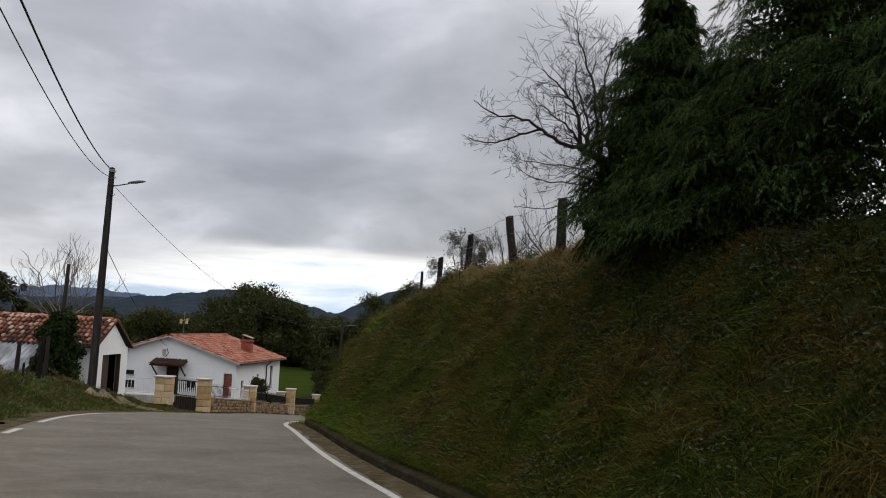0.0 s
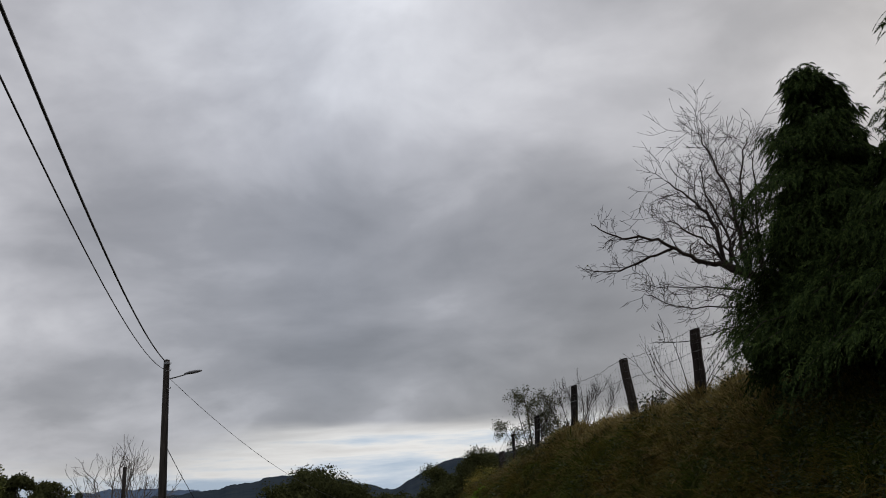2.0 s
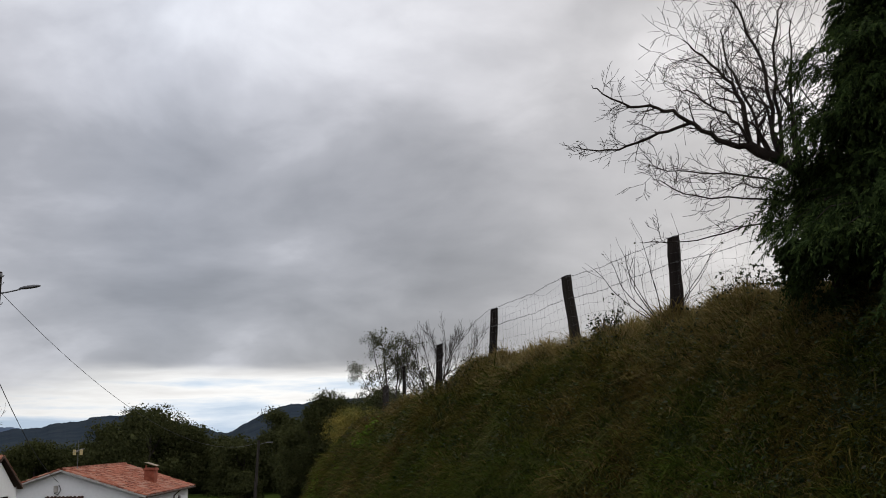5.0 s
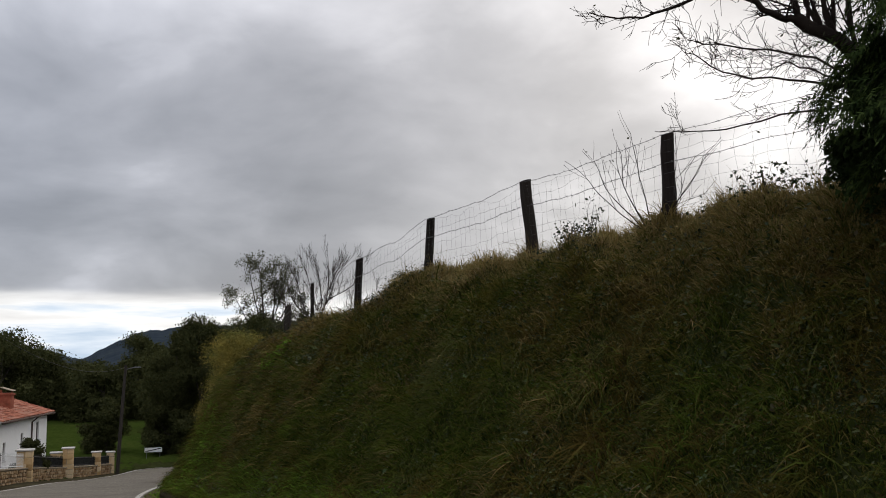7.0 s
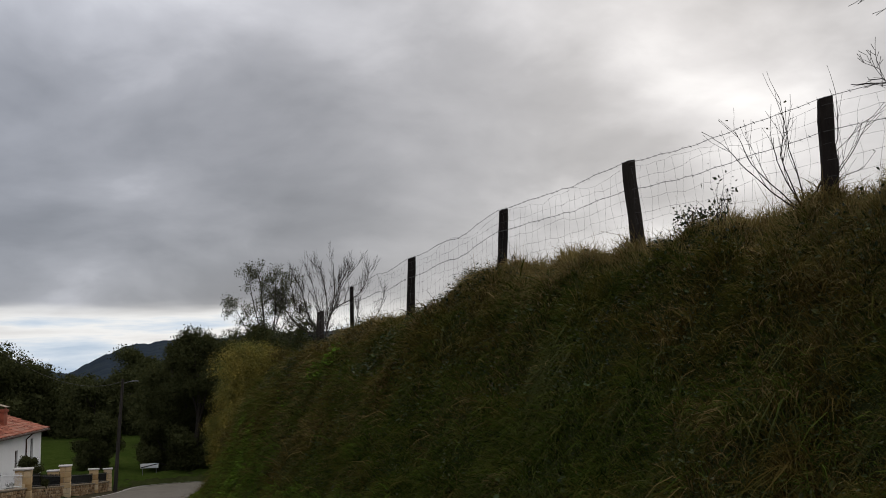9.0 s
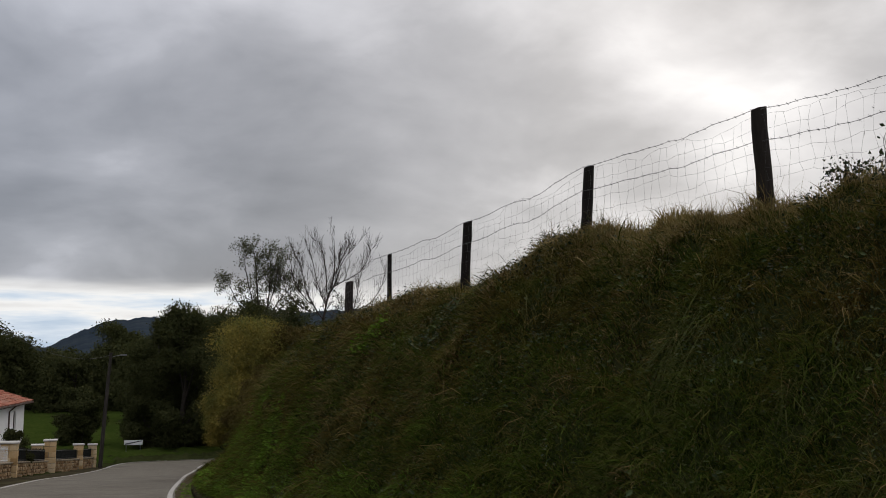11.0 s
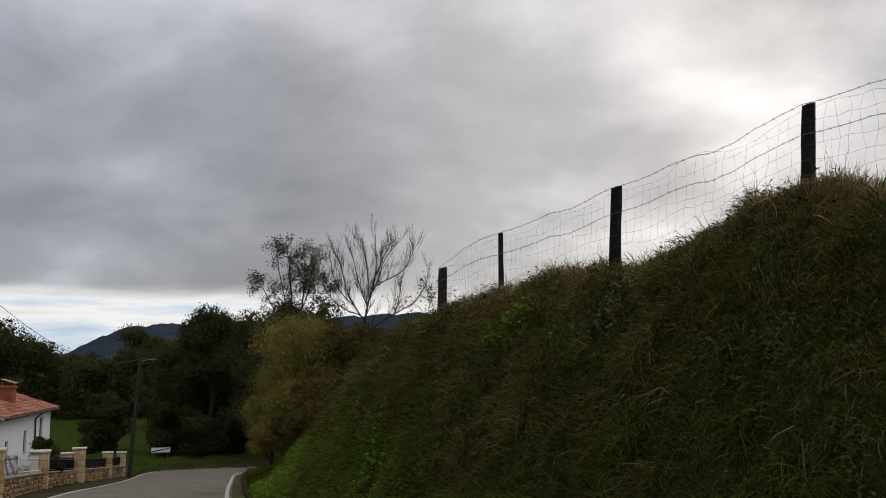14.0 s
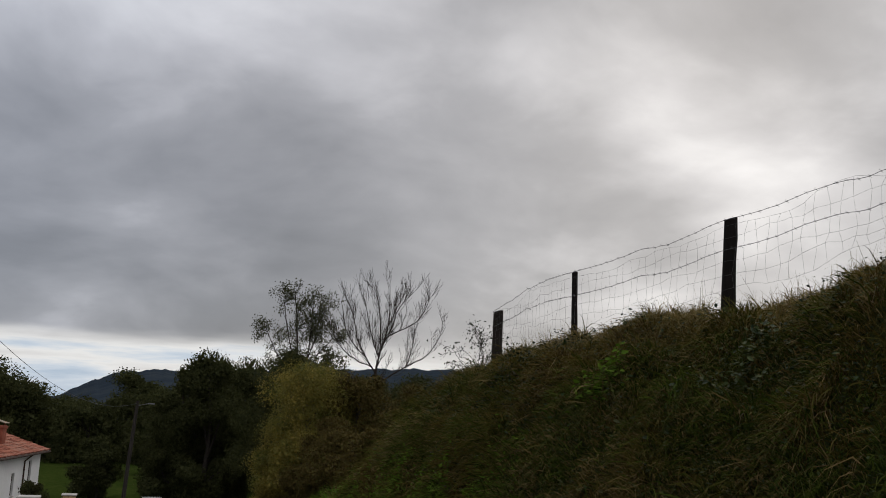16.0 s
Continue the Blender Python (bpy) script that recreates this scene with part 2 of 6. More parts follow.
OLDTILE = material("lichened_clay_tile", [(0.020, 0.015, 0.012), (0.075, 0.036, 0.024), (0.20, 0.078, 0.046), (0.33, 0.235, 0.175)], 3.0, 0.95, 0.5, 60.0, per="object", own=0.62)
BRICKRED = material("chimney_render", [(0.13, 0.038, 0.022), (0.19, 0.055, 0.033), (0.24, 0.078, 0.048)], 3.0, 0.9, 0.3, 40.0)
STONE = material("sandstone_block", [(0.21, 0.125, 0.052), (0.33, 0.22, 0.105), (0.43, 0.31, 0.17), (0.46, 0.37, 0.25)], 2.5, 0.95, 0.6, 30.0, per="object")
RUBBLE = material("rubble_stone", [(0.09, 0.052, 0.024), (0.18, 0.112, 0.055), (0.26, 0.178, 0.098), (0.33, 0.26, 0.175)], 3.0, 0.95, 0.7, 25.0, per="object")
MORTAR = material("mortar", [(0.14, 0.11, 0.075), (0.2, 0.165, 0.12), (0.25, 0.21, 0.16)], 4.0, 1.0, 0.6, 40.0)
COPING = material("pale_coping", [(0.24, 0.225, 0.20), (0.33, 0.312, 0.285), (0.40, 0.38, 0.35)], 3.0, 0.85, 0.3, 40.0)
IRON = material("black_iron", [(0.012, 0.012, 0.013), (0.022, 0.021, 0.021), (0.035, 0.03, 0.028)], 6.0, 0.55, metal=0.6)
WHITEIRON = material("white_painted_iron", [(0.4, 0.4, 0.4), (0.58, 0.58, 0.57)], 5.0, 0.5)
DARKWOOD = material("dark_door_wood", [(0.02, 0.012, 0.009), (0.045, 0.026, 0.018), (0.07, 0.04, 0.028)], 3.0, 0.7, 0.3, 30.0, stretch=(6, 6, 1))
REDWOOD = material("red_brown_shutter", [(0.11, 0.035, 0.022), (0.17, 0.06, 0.04), (0.2, 0.08, 0.055)], 3.0, 0.7)
DARKGLASS = material("window_glass", [(0.012, 0.014, 0.016), (0.02, 0.023, 0.026)], 1.0, 0.08, spec=0.6)
# the shade of unlit rooms is put into this near-black colour
INTERIOR = material("unlit_interior", [(0.012, 0.011, 0.01), (0.02, 0.018, 0.016)], 1.0, 1.0)
GREYMETAL = material("aluminium", [(0.10, 0.10, 0.10), (0.18, 0.18, 0.18)], 4.0, 0.45, metal=0.8)
SHEET = material("grey_roof_sheet", [(0.05, 0.052, 0.055), (0.10, 0.105, 0.11), (0.16, 0.165, 0.17)], 1.4, 0.7, stretch=(3, 0.5, 1))
PALESHEET = material("stained_plastic_sheet", [(0.06, 0.063, 0.066), (0.17, 0.178, 0.185), (0.36, 0.37, 0.38)], 1.6, 0.6, stretch=(2.0, 0.6, 1), big=0.6)
SIGNWHITE = material("sign_enamel", [(0.45, 0.45, 0.44), (0.55, 0.55, 0.54)], 2.0, 0.5)
SIGNBLACK = material("sign_black", [(0.015, 0.015, 0.015), (0.025, 0.025, 0.025)], 2.0, 0.5)
CANVAS = material("dark_fence_screen", [(0.010, 0.012, 0.011), (0.02, 0.022, 0.02)], 3.0, 0.9)

BLADES = leaf_material("bank_grass", [(0.010, 0.016, 0.003), (0.021, 0.032, 0.004), (0.038, 0.050, 0.007), (0.052, 0.062, 0.012), (0.072, 0.062, 0.018)],
                       [(0.028, 0.019, 0.006), (0.056, 0.038, 0.011), (0.090, 0.063, 0.017), (0.050, 0.046, 0.009), (0.110, 0.080, 0.025)], 0.8, 0.32, 0.95, 0.01)
BROWNBLADES = leaf_material("withered_grass", [(0.036, 0.023, 0.008), (0.082, 0.053, 0.018), (0.138, 0.093, 0.032), (0.185, 0.130, 0.050)], None, 0.5, 0.2)
DRYBLADES = leaf_material("dry_grass", [(0.070, 0.050, 0.018), (0.135, 0.096, 0.035), (0.215, 0.155, 0.062), (0.075, 0.078, 0.022), (0.275, 0.205, 0.092)], None, 0.5, 0.3)
FRESH = leaf_material("fresh_grass", [(0.021, 0.035, 0.005), (0.036, 0.057, 0.008), (0.056, 0.080, 0.012), (0.084, 0.100, 0.019)], None, 0.5, 0.25, 0.95, 0.01)
LUSH = leaf_material("lush_grass", [(0.052, 0.095, 0.012), (0.080, 0.138, 0.016), (0.115, 0.180, 0.023)], None, 0.5, 0.3, 0.95, 0.01)
WEEDS = leaf_material("broad_leaves", [(0.012, 0.020, 0.005), (0.025, 0.036, 0.008), (0.040, 0.053, 0.012), (0.062, 0.066, 0.026)], None, 0.5, 0.2, 0.5, 0.13)
IVY = leaf_material("ivy_leaves", [(0.007, 0.012, 0.004), (0.013, 0.022, 0.006), (0.020, 0.032, 0.009), (0.029, 0.043, 0.013)], None, 0.5, 0.12, 0.8, 0.06)
BROWNBUSH = leaf_material("withered_bush", [(0.032, 0.024, 0.008), (0.055, 0.040, 0.012), (0.082, 0.060, 0.017), (0.044, 0.046, 0.011)], None, 0.5, 0.15, 0.85, 0.05)
BRAMBLE = leaf_material("bramble_leaves", [(0.006, 0.011, 0.005), (0.013, 0.022, 0.008), (0.024, 0.034, 0.012), (0.034, 0.026, 0.012)], None, 0.5, 0.15, 0.55, 0.08)
THUJA = leaf_material("cypress_foliage", [(0.007, 0.012, 0.004), (0.014, 0.023, 0.007), (0.023, 0.037, 0.010), (0.041, 0.058, 0.016)], None, 0.5, 0.1, 0.85, 0.02)
WOODS = leaf_material("wood_foliage", [(0.026, 0.029, 0.012), (0.034, 0.038, 0.015), (0.043, 0.047, 0.018), (0.052, 0.052, 0.020)], None, 0.5, 0.22, 0.9, 0.02)
AUTUMN = leaf_material("autumn_foliage", [(0.095, 0.080, 0.016), (0.155, 0.125, 0.025), (0.21, 0.165, 0.033), (0.25, 0.18, 0.042)], [(0.055, 0.068, 0.015), (0.090, 0.096, 0.021), (0.135, 0.120, 0.028)], 0.9, 0.25)
PALELEAF = leaf_material("sparse_grey_leaves", [(0.029, 0.033, 0.016), (0.052, 0.055, 0.029), (0.078, 0.078, 0.046)], None, 0.5, 0.3)
YELLOWGREEN = leaf_material("yellow_green_foliage", [(0.035, 0.045, 0.012), (0.06, 0.07, 0.018), (0.11, 0.11, 0.03)], None, 0.5, 0.25)

# ---------------------------------------------------------------- mesh helpers
rng = np.random.default_rng(7)


def mesh_of(name, verts, faces, mat, smooth=False):
    """A mesh from arrays: faces is an (n, 3) or (n, 4) array, or a list of such arrays."""
    me = bpy.data.meshes.new(name)
    verts = np.asarray(verts, dtype=np.float32).reshape(-1, 3)
    groups = faces if isinstance(faces, list) else [faces]
    groups = [np.asarray(g, dtype=np.int32) for g in groups if len(g)]
    me.vertices.add(len(verts))
    me.vertices.foreach_set("co", verts.ravel())
    loops = np.concatenate([g.ravel() for g in groups])
    sizes = np.concatenate([np.full(len(g), g.shape[1], dtype=np.int32) for g in groups])
    starts = np.concatenate(([0], np.cumsum(sizes)[:-1])).astype(np.int32)
    me.loops.add(len(loops))
    me.loops.foreach_set("vertex_index", loops)
    me.polygons.add(len(sizes))
    me.polygons.foreach_set("loop_start", starts)
    me.polygons.foreach_set("loop_total", sizes)
    me.polygons.foreach_set("use_smooth", np.full(len(sizes), bool(smooth)))
    me.update(calc_edges=True)
    me.materials.append(mat)
    return me


def part(name, me, parent=None, label="", m=None):
    """Links a mesh as one object, under a thing or a part."""
    ob = new(name, me)
    if parent is not None:
        ob.parent = parent
    if m is not None:
        ob.matrix_basis = m
    if label:
        ob["label"] = label
    return ob


def thing(name, x, y, z, label, category, group="", turn=0.0, kind=""):
    """An Empty at the base of a thing, to hold its parts."""
    ob = new(name)
    ob.empty_display_size = 0.2
    ob.matrix_basis = pose(x, y, z, 0, 0, turn)
    return tagged(ob, label, category, group, kind)


def bm_mesh(name, bm, mat, smooth=False):
    me = bpy.data.meshes.new(name)
    bmesh.ops.recalc_face_normals(bm, faces=bm.faces)
    for f in bm.faces:
        f.smooth = smooth
    bm.to_mesh(me)
    bm.free()
    me.materials.append(mat)
    return me


def box_mesh(name, lo, hi, mat, bevel=0.01):
    bm = bmesh.new()
    bmesh.ops.create_cube(bm, size=1.0)
    for v in bm.verts:
        v.co = Vector([l + (c + 0.5) * (h - l) for c, l, h in zip(v.co, lo, hi)])
    if bevel:
        bmesh.ops.bevel(bm, geom=list(bm.edges), offset=bevel, segments=1, affect="EDGES")
    return bm_mesh(name, bm, mat)


def prism_mesh(name, outline, y0, y1, mat, axis="y"):
    """An outline of (x, z) pairs drawn out along y (or of (y, z) pairs along x)."""
    n = len(outline)
    v = []
    for d in (y0, y1):
        for a, b in outline:
            v.append((a, d, b) if axis == "y" else (d, a, b))
    bm = bmesh.new()
    vs = [bm.verts.new(p) for p in v]
    bm.faces.new(vs[:n])
    bm.faces.new(vs[n:][::-1])
    for i in range(n):
        j = (i + 1) % n
        bm.faces.new((vs[i], vs[n + i], vs[n + j], vs[j]))
    return bm_mesh(name, bm, mat)


def tube_arrays(points, radii, sides=6):
    """Vertices and quads of a tube along points."""
    p = np.asarray(points, dtype=float)
    r = np.broadcast_to(np.asarray(radii, dtype=float), (len(p),))
    d = np.gradient(p, axis=0)
    d /= np.linalg.norm(d, axis=1)[:, None] + 1e-9
    ref = np.where(np.abs(d[:, 2:3]) > 0.9, np.array([[1.0, 0, 0]]), np.array([[0, 0, 1.0]]))
    if np.any(np.abs(d[:, 2]) > 0.9):
        ref = np.broadcast_to(np.array([[0.94, 0.34, 0.0]]), d.shape)
    a = np.cross(d, ref)
    a /= np.linalg.norm(a, axis=1)[:, None] + 1e-9
    b = np.cross(d, a)
    th = np.arange(sides) * 2 * np.pi / sides
    v = p[:, None, :] + r[:, None, None] * (np.cos(th)[None, :, None] * a[:, None, :] + np.sin(th)[None, :, None] * b[:, None, :])
    i = np.arange(len(p) - 1)[:, None] * sides
    j = np.arange(sides)[None, :]
    k2 = (j + 1) % sides
    q = np.stack([i + j, i + k2, i + sides + k2, i + sides + j], axis=-1).reshape(-1, 4)
    return v.reshape(-1, 3), q


class Heap:
    """Gathers pieces of one mesh."""

    def __init__(self):
        self.v, self.q, self.t, self.n = [], [], [], 0

    def put(self, v, q=None, t=None):
        v = np.asarray(v, dtype=float).reshape(-1, 3)
        if q is not None and len(q):
            self.q.append(np.asarray(q) + self.n)
        if t is not None and len(t):
            self.t.append(np.asarray(t) + self.n)
        self.v.append(v)
        self.n += len(v)

    def tube(self, points, radii, sides=6):
        self.put(*tube_arrays(points, radii, sides))

    def box(self, lo, hi):
        x0, y0, z0 = lo
        x1, y1, z1 = hi
        v = [(x0, y0, z0), (x1, y0, z0), (x1, y1, z0), (x0, y1, z0), (x0, y0, z1), (x1, y0, z1), (x1, y1, z1), (x0, y1, z1)]
        self.put(v, [(0, 3, 2, 1), (4, 5, 6, 7), (0, 1, 5, 4), (1, 2, 6, 5), (2, 3, 7, 6), (3, 0, 4, 7)])

    def mesh(self, name, mat, smooth=False):
        groups = []
        if self.q:
            groups.append(np.concatenate(self.q))
        if self.t:
            groups.append(np.concatenate(self.t))
        return mesh_of(name, np.concatenate(self.v), groups, mat, smooth)


def post_mesh(name, height, radius, mat, sink=0.3, sides=9, taper=0.88, seed=0, lean=(0.0, 0.0)):
    """A split or round wooden post, uneven along its length, with a slanted worn top."""
    r = np.random.default_rng(seed)
    zs = np.concatenate(([-sink], np.linspace(0, height, 6)))
    wob = np.cumsum(r.normal(0, radius * 0.07, (len(zs), 2)), axis=0)
    shape = 1 + r.normal(0, 0.10, sides)
    v = []
    for i, z in enumerate(zs):
        u = max(0, z) / height
        rad = radius * (1 - (1 - taper) * u) * (1 + r.normal(0, 0.03))
        for s in range(sides):
            a = 2 * math.pi * s / sides
            x, y = math.cos(a) * rad * shape[s], math.sin(a) * rad * shape[s]
            top = 0.25 * x if i == len(zs) - 1 else 0.0
            v.append((x + wob[i, 0] + lean[0] * z, y + wob[i, 1] + lean[1] * z, z + top))
    n = len(zs)
    q = [(i * sides + j, i * sides + (j + 1) % sides, (i + 1) * sides + (j + 1) % sides, (i + 1) * sides + j) for i in range(n - 1) for j in range(sides)]
    top = np.mean(v[-sides:], axis=0) + (0, 0, 0.012)
    v.append(tuple(top))
    t = [((n - 1) * sides + j, (n - 1) * sides + (j + 1) % sides, n * sides) for j in range(sides)]
    return mesh_of(name, v, [np.array(q), np.array(t)], mat)


# ---------------------------------------------------------------- the lie of the land
ROAD_Y = [-60, 0, 16, 24, 32, 43, 51, 60, 75, 95, 140, 400]
ROAD_Z = [2.1, 0, -0.68, -1.11, -1.79, -2.8, -3.5, -4.4, -5.75, -6.9, -7.4, -8.0]
RIGHT_Y = [-60, -30, 0, 11, 14, 17, 20, 23, 25, 29, 35, 45, 60, 70, 76, 78.5, 80, 81, 82, 83, 84]
RIGHT_X = [19, 10.6, 2.7, -0.28, -1.23, -2.03, -2.74, -3.42, -3.90, -4.38, -4.41, -3.96, -3.02, -2.4, -1.9, -0.9, 1.5, 5.0, 12, 40, 400]
LEFT_Y = [-60, -30, 0, 12.5, 16, 20, 23, 28, 34, 43, 51, 64, 76, 80, 83, 84.6, 85.4, 86.2, 87.2, 88.5, 90]
LEFT_X = [13, 4.6, -3.3, -6.45, -7.32, -8.2, -8.8, -9.35, -9.55, -9.32, -8.9, -8.3, -7.6, -7.35, -6.6, -4.7, -2.0, 2.0, 12, 40, 400]
CREST_Y = [-60, 0, 8, 12, 16.6, 19.45, 20.6, 21.8, 22.4, 22.9, 23.4, 23.9, 25.1, 26.8, 28.15, 30.5, 32, 34, 37, 40, 46, 60, 78, 90]
CREST_X = [21.5, 5.9, 4.0, 3.05, 1.95, 1.33, 0.95, 0.55, 0.39, 0.25, 0.14, 0.05, -0.16, -0.45, -0.67, -1.0, -0.6, 0.2, 0.9, 1.2, 1.7, 4.0, 8.0, 400]
CREST_Z = [4.0, 2.8, 2.74, 2.70, 2.80, 2.69, 2.62, 2.72, 2.69, 2.54, 2.37, 2.24, 2.14, 2.07, 1.97, 1.80, 1.5, 1.15, 0.85, 0.7, 0.4, -0.9, -3.6, -6.4]
MOUND_Y = [-60, 5, 14, 20, 26, 31, 35, 38, 42, 60, 90]
MOUND_H = [0.5, 0.5, 0.8, 1.08, 1.12, 0.92, 0.85, 0.45, 0.08, 0.1, 0.05]


def smooth_curve(xs, ys):
    """Monotone-ish cubic through the knots, tabulated."""
    xs, ys = np.asarray(xs, float), np.asarray(ys, float)
    m = np.gradient(ys, xs)

    def f(x):
        x = np.clip(np.asarray(x, float), xs[0], xs[-1])
        i = np.clip(np.searchsorted(xs, x) - 1, 0, len(xs) - 2)
        h = xs[i + 1] - xs[i]
        t = (x - xs[i]) / h
        return ((2 * t ** 3 - 3 * t ** 2 + 1) * ys[i] + (t ** 3 - 2 * t ** 2 + t) * h * m[i]
                + (-2 * t ** 3 + 3 * t ** 2) * ys[i + 1] + (t ** 3 - t ** 2) * h * m[i + 1])
    return f


def straight(xs, ys):
    return lambda x: np.interp(x, xs, ys)


road_z = smooth_curve(ROAD_Y, ROAD_Z)
right_x, left_x = straight(RIGHT_Y, RIGHT_X), straight(LEFT_Y, LEFT_X)
near_right, near_left = smooth_curve(RIGHT_Y[:15], RIGHT_X[:15]), smooth_curve(LEFT_Y[:13], LEFT_X[:13])
crest_x, crest_z = straight(CREST_Y, CREST_X), smooth_curve(CREST_Y[:23], CREST_Z[:23])
mound = straight(MOUND_Y, MOUND_H)


def line_right(y):
    return np.where(np.asarray(y) < 76, near_right(y), right_x(y))


def line_left(y):
    return np.where(np.asarray(y) < 76, near_left(y), left_x(y))


def lumps(x, y, scale, seed):
    """Cheap smooth noise from sines, about -1 to 1."""
    r = np.random.default_rng(seed)
    out = 0.0
    for _ in range(6):
        a, f, p = r.uniform(0, 6.28), r.uniform(0.6, 1.7) / scale, r.uniform(0, 6.28)
        out = out + np.sin((x * math.cos(a) + y * math.sin(a)) * f * 6.28 + p)
    return out / 3.0


def bank_profile(u, y):
    """Rise of the bank from foot to crest: a slope that steepens to a rounded shoulder towards the bend."""
    slope = np.interp(u, [0, 0.12, 0.35, 0.45, 0.55, 0.66, 0.8, 0.92, 1.0, 1.15], [0.0, 0.06, 0.22, 0.335, 0.47, 0.62, 0.82, 0.95, 1.0, 1.02])
    steep = np.interp(u, [0, 0.08, 0.16, 0.24, 0.32, 0.44, 0.6, 0.8, 1.0, 1.15], [0.0, 0.05, 0.16, 0.34, 0.52, 0.72, 0.875, 0.965, 1.0, 1.02])
    w = np.interp(y, [15, 26, 40, 50], [0.15, 0.9, 0.9, 0.3])
    return slope * (1 - w) + steep * w


def land(x, y):
    """Height of the ground sheet."""
    x, y = np.asarray(x, float), np.asarray(y, float)
    zr = road_z(y)
    foot = line_right(y) + 0.70
    crest = np.maximum(crest_x(y), foot + 1.5)
    top = np.where(y < 78, crest_z(np.minimum(y, 78)), np.interp(y, [78, 90], [-3.6, -6.5]))
    top = top + 0.055 * lumps(x * 0.3, y, 2.1, 3) * (y < 60)
    u = (x - foot) / (crest - foot)
    z = zr + 0.22 + (top - zr - 0.22) * bank_profile(np.clip(u, 0, 1.15), y)
    back = np.maximum(x - crest - 0.3, 0)
    z = z - 0.02 * back - 0.00002 * back ** 2 * (back < 150)
    z = z + np.where((u > 0) & (u < 1.2), 0.10 * lumps(x, y, 1.3, 5) + 0.06 * lumps(x, y, 0.55, 6) + (0.05 * lumps(x, y, 1.0, 25) + 0.04 * lumps(x, y, 0.75, 26)) * np.clip((0.9 - u) * 4, 0, 1), 0) * np.clip(u * 4, 0, 1)
    d = line_left(y) - 0.35 - x
    m = mound(y) * (0.5 - 0.5 * np.cos(np.clip(d / 4.2, 0, 1) * math.pi))
    left = zr + m + (0.20 * lumps(x, y, 2.6, 8) + 0.13 * lumps(x, y, 1.0, 18)) * np.clip((d - 0.5) / 2, 0, 1)
    z = np.where(u < 0, zr - 0.10, z)
    z = np.where(d > 0, left, z)
    edge = np.clip(d / 0.3, 0, 1)
    z = np.where((d > 0) & (d < 0.3), (zr - 0.1) * (1 - edge) + left * edge, z)
    far = np.clip((y - 100) / 60, 0, 1)
    return z * (1 - far) + (-7.2 + 0.4 * lumps(x, y, 60, 9)) * far


def axis(dense_from, dense_to, step, out_from, out_to, grow=1.25):
    a = list(np.arange(dense_from, dense_to + 1e-6, step))
    s, p = step, dense_to
    while p < out_to:
        s *= grow
        p += s
        a.append(p)
    s, p = step, dense_from
    while p > out_from:
        s *= grow
        p -= s
        a.insert(0, p)
    return np.array(a)


gx = axis(-10.5, 6.5, 0.12, -3000, 3000)
gy = axis(-2.0, 47.0, 0.12, -900, 47.0)
gy = np.concatenate([gy[gy < 47.0], np.arange(47.0, 102.0, 0.7), axis(102.0, 103.0, 0.7, 102.0, 3600)[1:]])
GX, GY = np.meshgrid(gx, gy)
GZ = land(GX, GY)
nx, ny = len(gx), len(gy)
ii = (np.arange(ny - 1)[:, None] * nx + np.arange(nx - 1)[None, :]).ravel()
ground = part("ground", mesh_of("ground", np.stack([GX, GY, GZ], -1).reshape(-1, 3), np.stack([ii, ii + 1, ii + nx + 1, ii + nx], -1), GROUND, True))
tagged(ground, "rough grassy ground with a steep roadside bank", "ground", kind="structure")


def strip_mesh(name, left, right, lift_left, lift_right, mat, skirt=0.0):
    """A strip between two polylines laid on the road's height."""
    left, right = np.asarray(left), np.asarray(right)
    n = len(left)
    rows = []
    for w in (0.0, 0.25, 0.5, 0.75, 1.0):
        xy = left * (1 - w) + right * w
        z = road_z(xy[:, 1]) + lift_left * (1 - w) + lift_right * w
        rows.append(np.column_stack([xy, z]))
    if skirt:
        first, last = rows[0].copy(), rows[-1].copy()
        first[:, 2] -= skirt
        last[:, 2] -= skirt
        rows = [first] + rows + [last]
    v = np.concatenate(rows)
    q = []
    for k in range(len(rows) - 1):
        i = np.arange(n - 1) + k * n
        q.append(np.stack([i, i + n, i + n + 1, i + 1], -1))
    return mesh_of(name, v, np.concatenate(q), mat, not skirt)


def resample(px, py, step):
    """Even points along a polyline that has been rounded off."""
    p = np.column_stack([px, py]).astype(float)
    for _ in range(3):
        a, b = p[:-1] * 0.75 + p[1:] * 0.25, p[:-1] * 0.25 + p[1:] * 0.75
        p = np.concatenate([p[:1], np.stack([a, b], 1).reshape(-1, 2), p[-1:]])
    s = np.concatenate([[0], np.cumsum(np.linalg.norm(np.diff(p, axis=0), axis=1))])
    t = np.linspace(0, s[-1], int(s[-1] / step) + 1)
    return np.column_stack([np.interp(t, s, p[:, 0]), np.interp(t, s, p[:, 1])])


def sides_of(p):
    d = np.gradient(p, axis=0)
    d /= np.linalg.norm(d, axis=1)[:, None]
    return np.column_stack([d[:, 1], -d[:, 0]])


RIGHT_LINE = resample(RIGHT_X[1:-1], RIGHT_Y[1:-1], 0.5)
LEFT_LINE = resample(LEFT_X[1:-1], LEFT_Y[1:-1], 0.5)
count = 260


def even(p):
    i = np.linspace(0, len(p) - 1, count)
    return np.column_stack([np.interp(i, np.arange(len(p)), p[:, 0]), np.interp(i, np.arange(len(p)), p[:, 1])])


RL, LL = even(RIGHT_LINE), even(LEFT_LINE)
road = part("road", strip_mesh("road", LL - sides_of(LL) * 0.35, RL + sides_of(RL) * 0.45, 0.0, 0.0, ASPHALT, 0.2))
tagged(road, "worn grey asphalt lane curving downhill", "road", kind="structure")


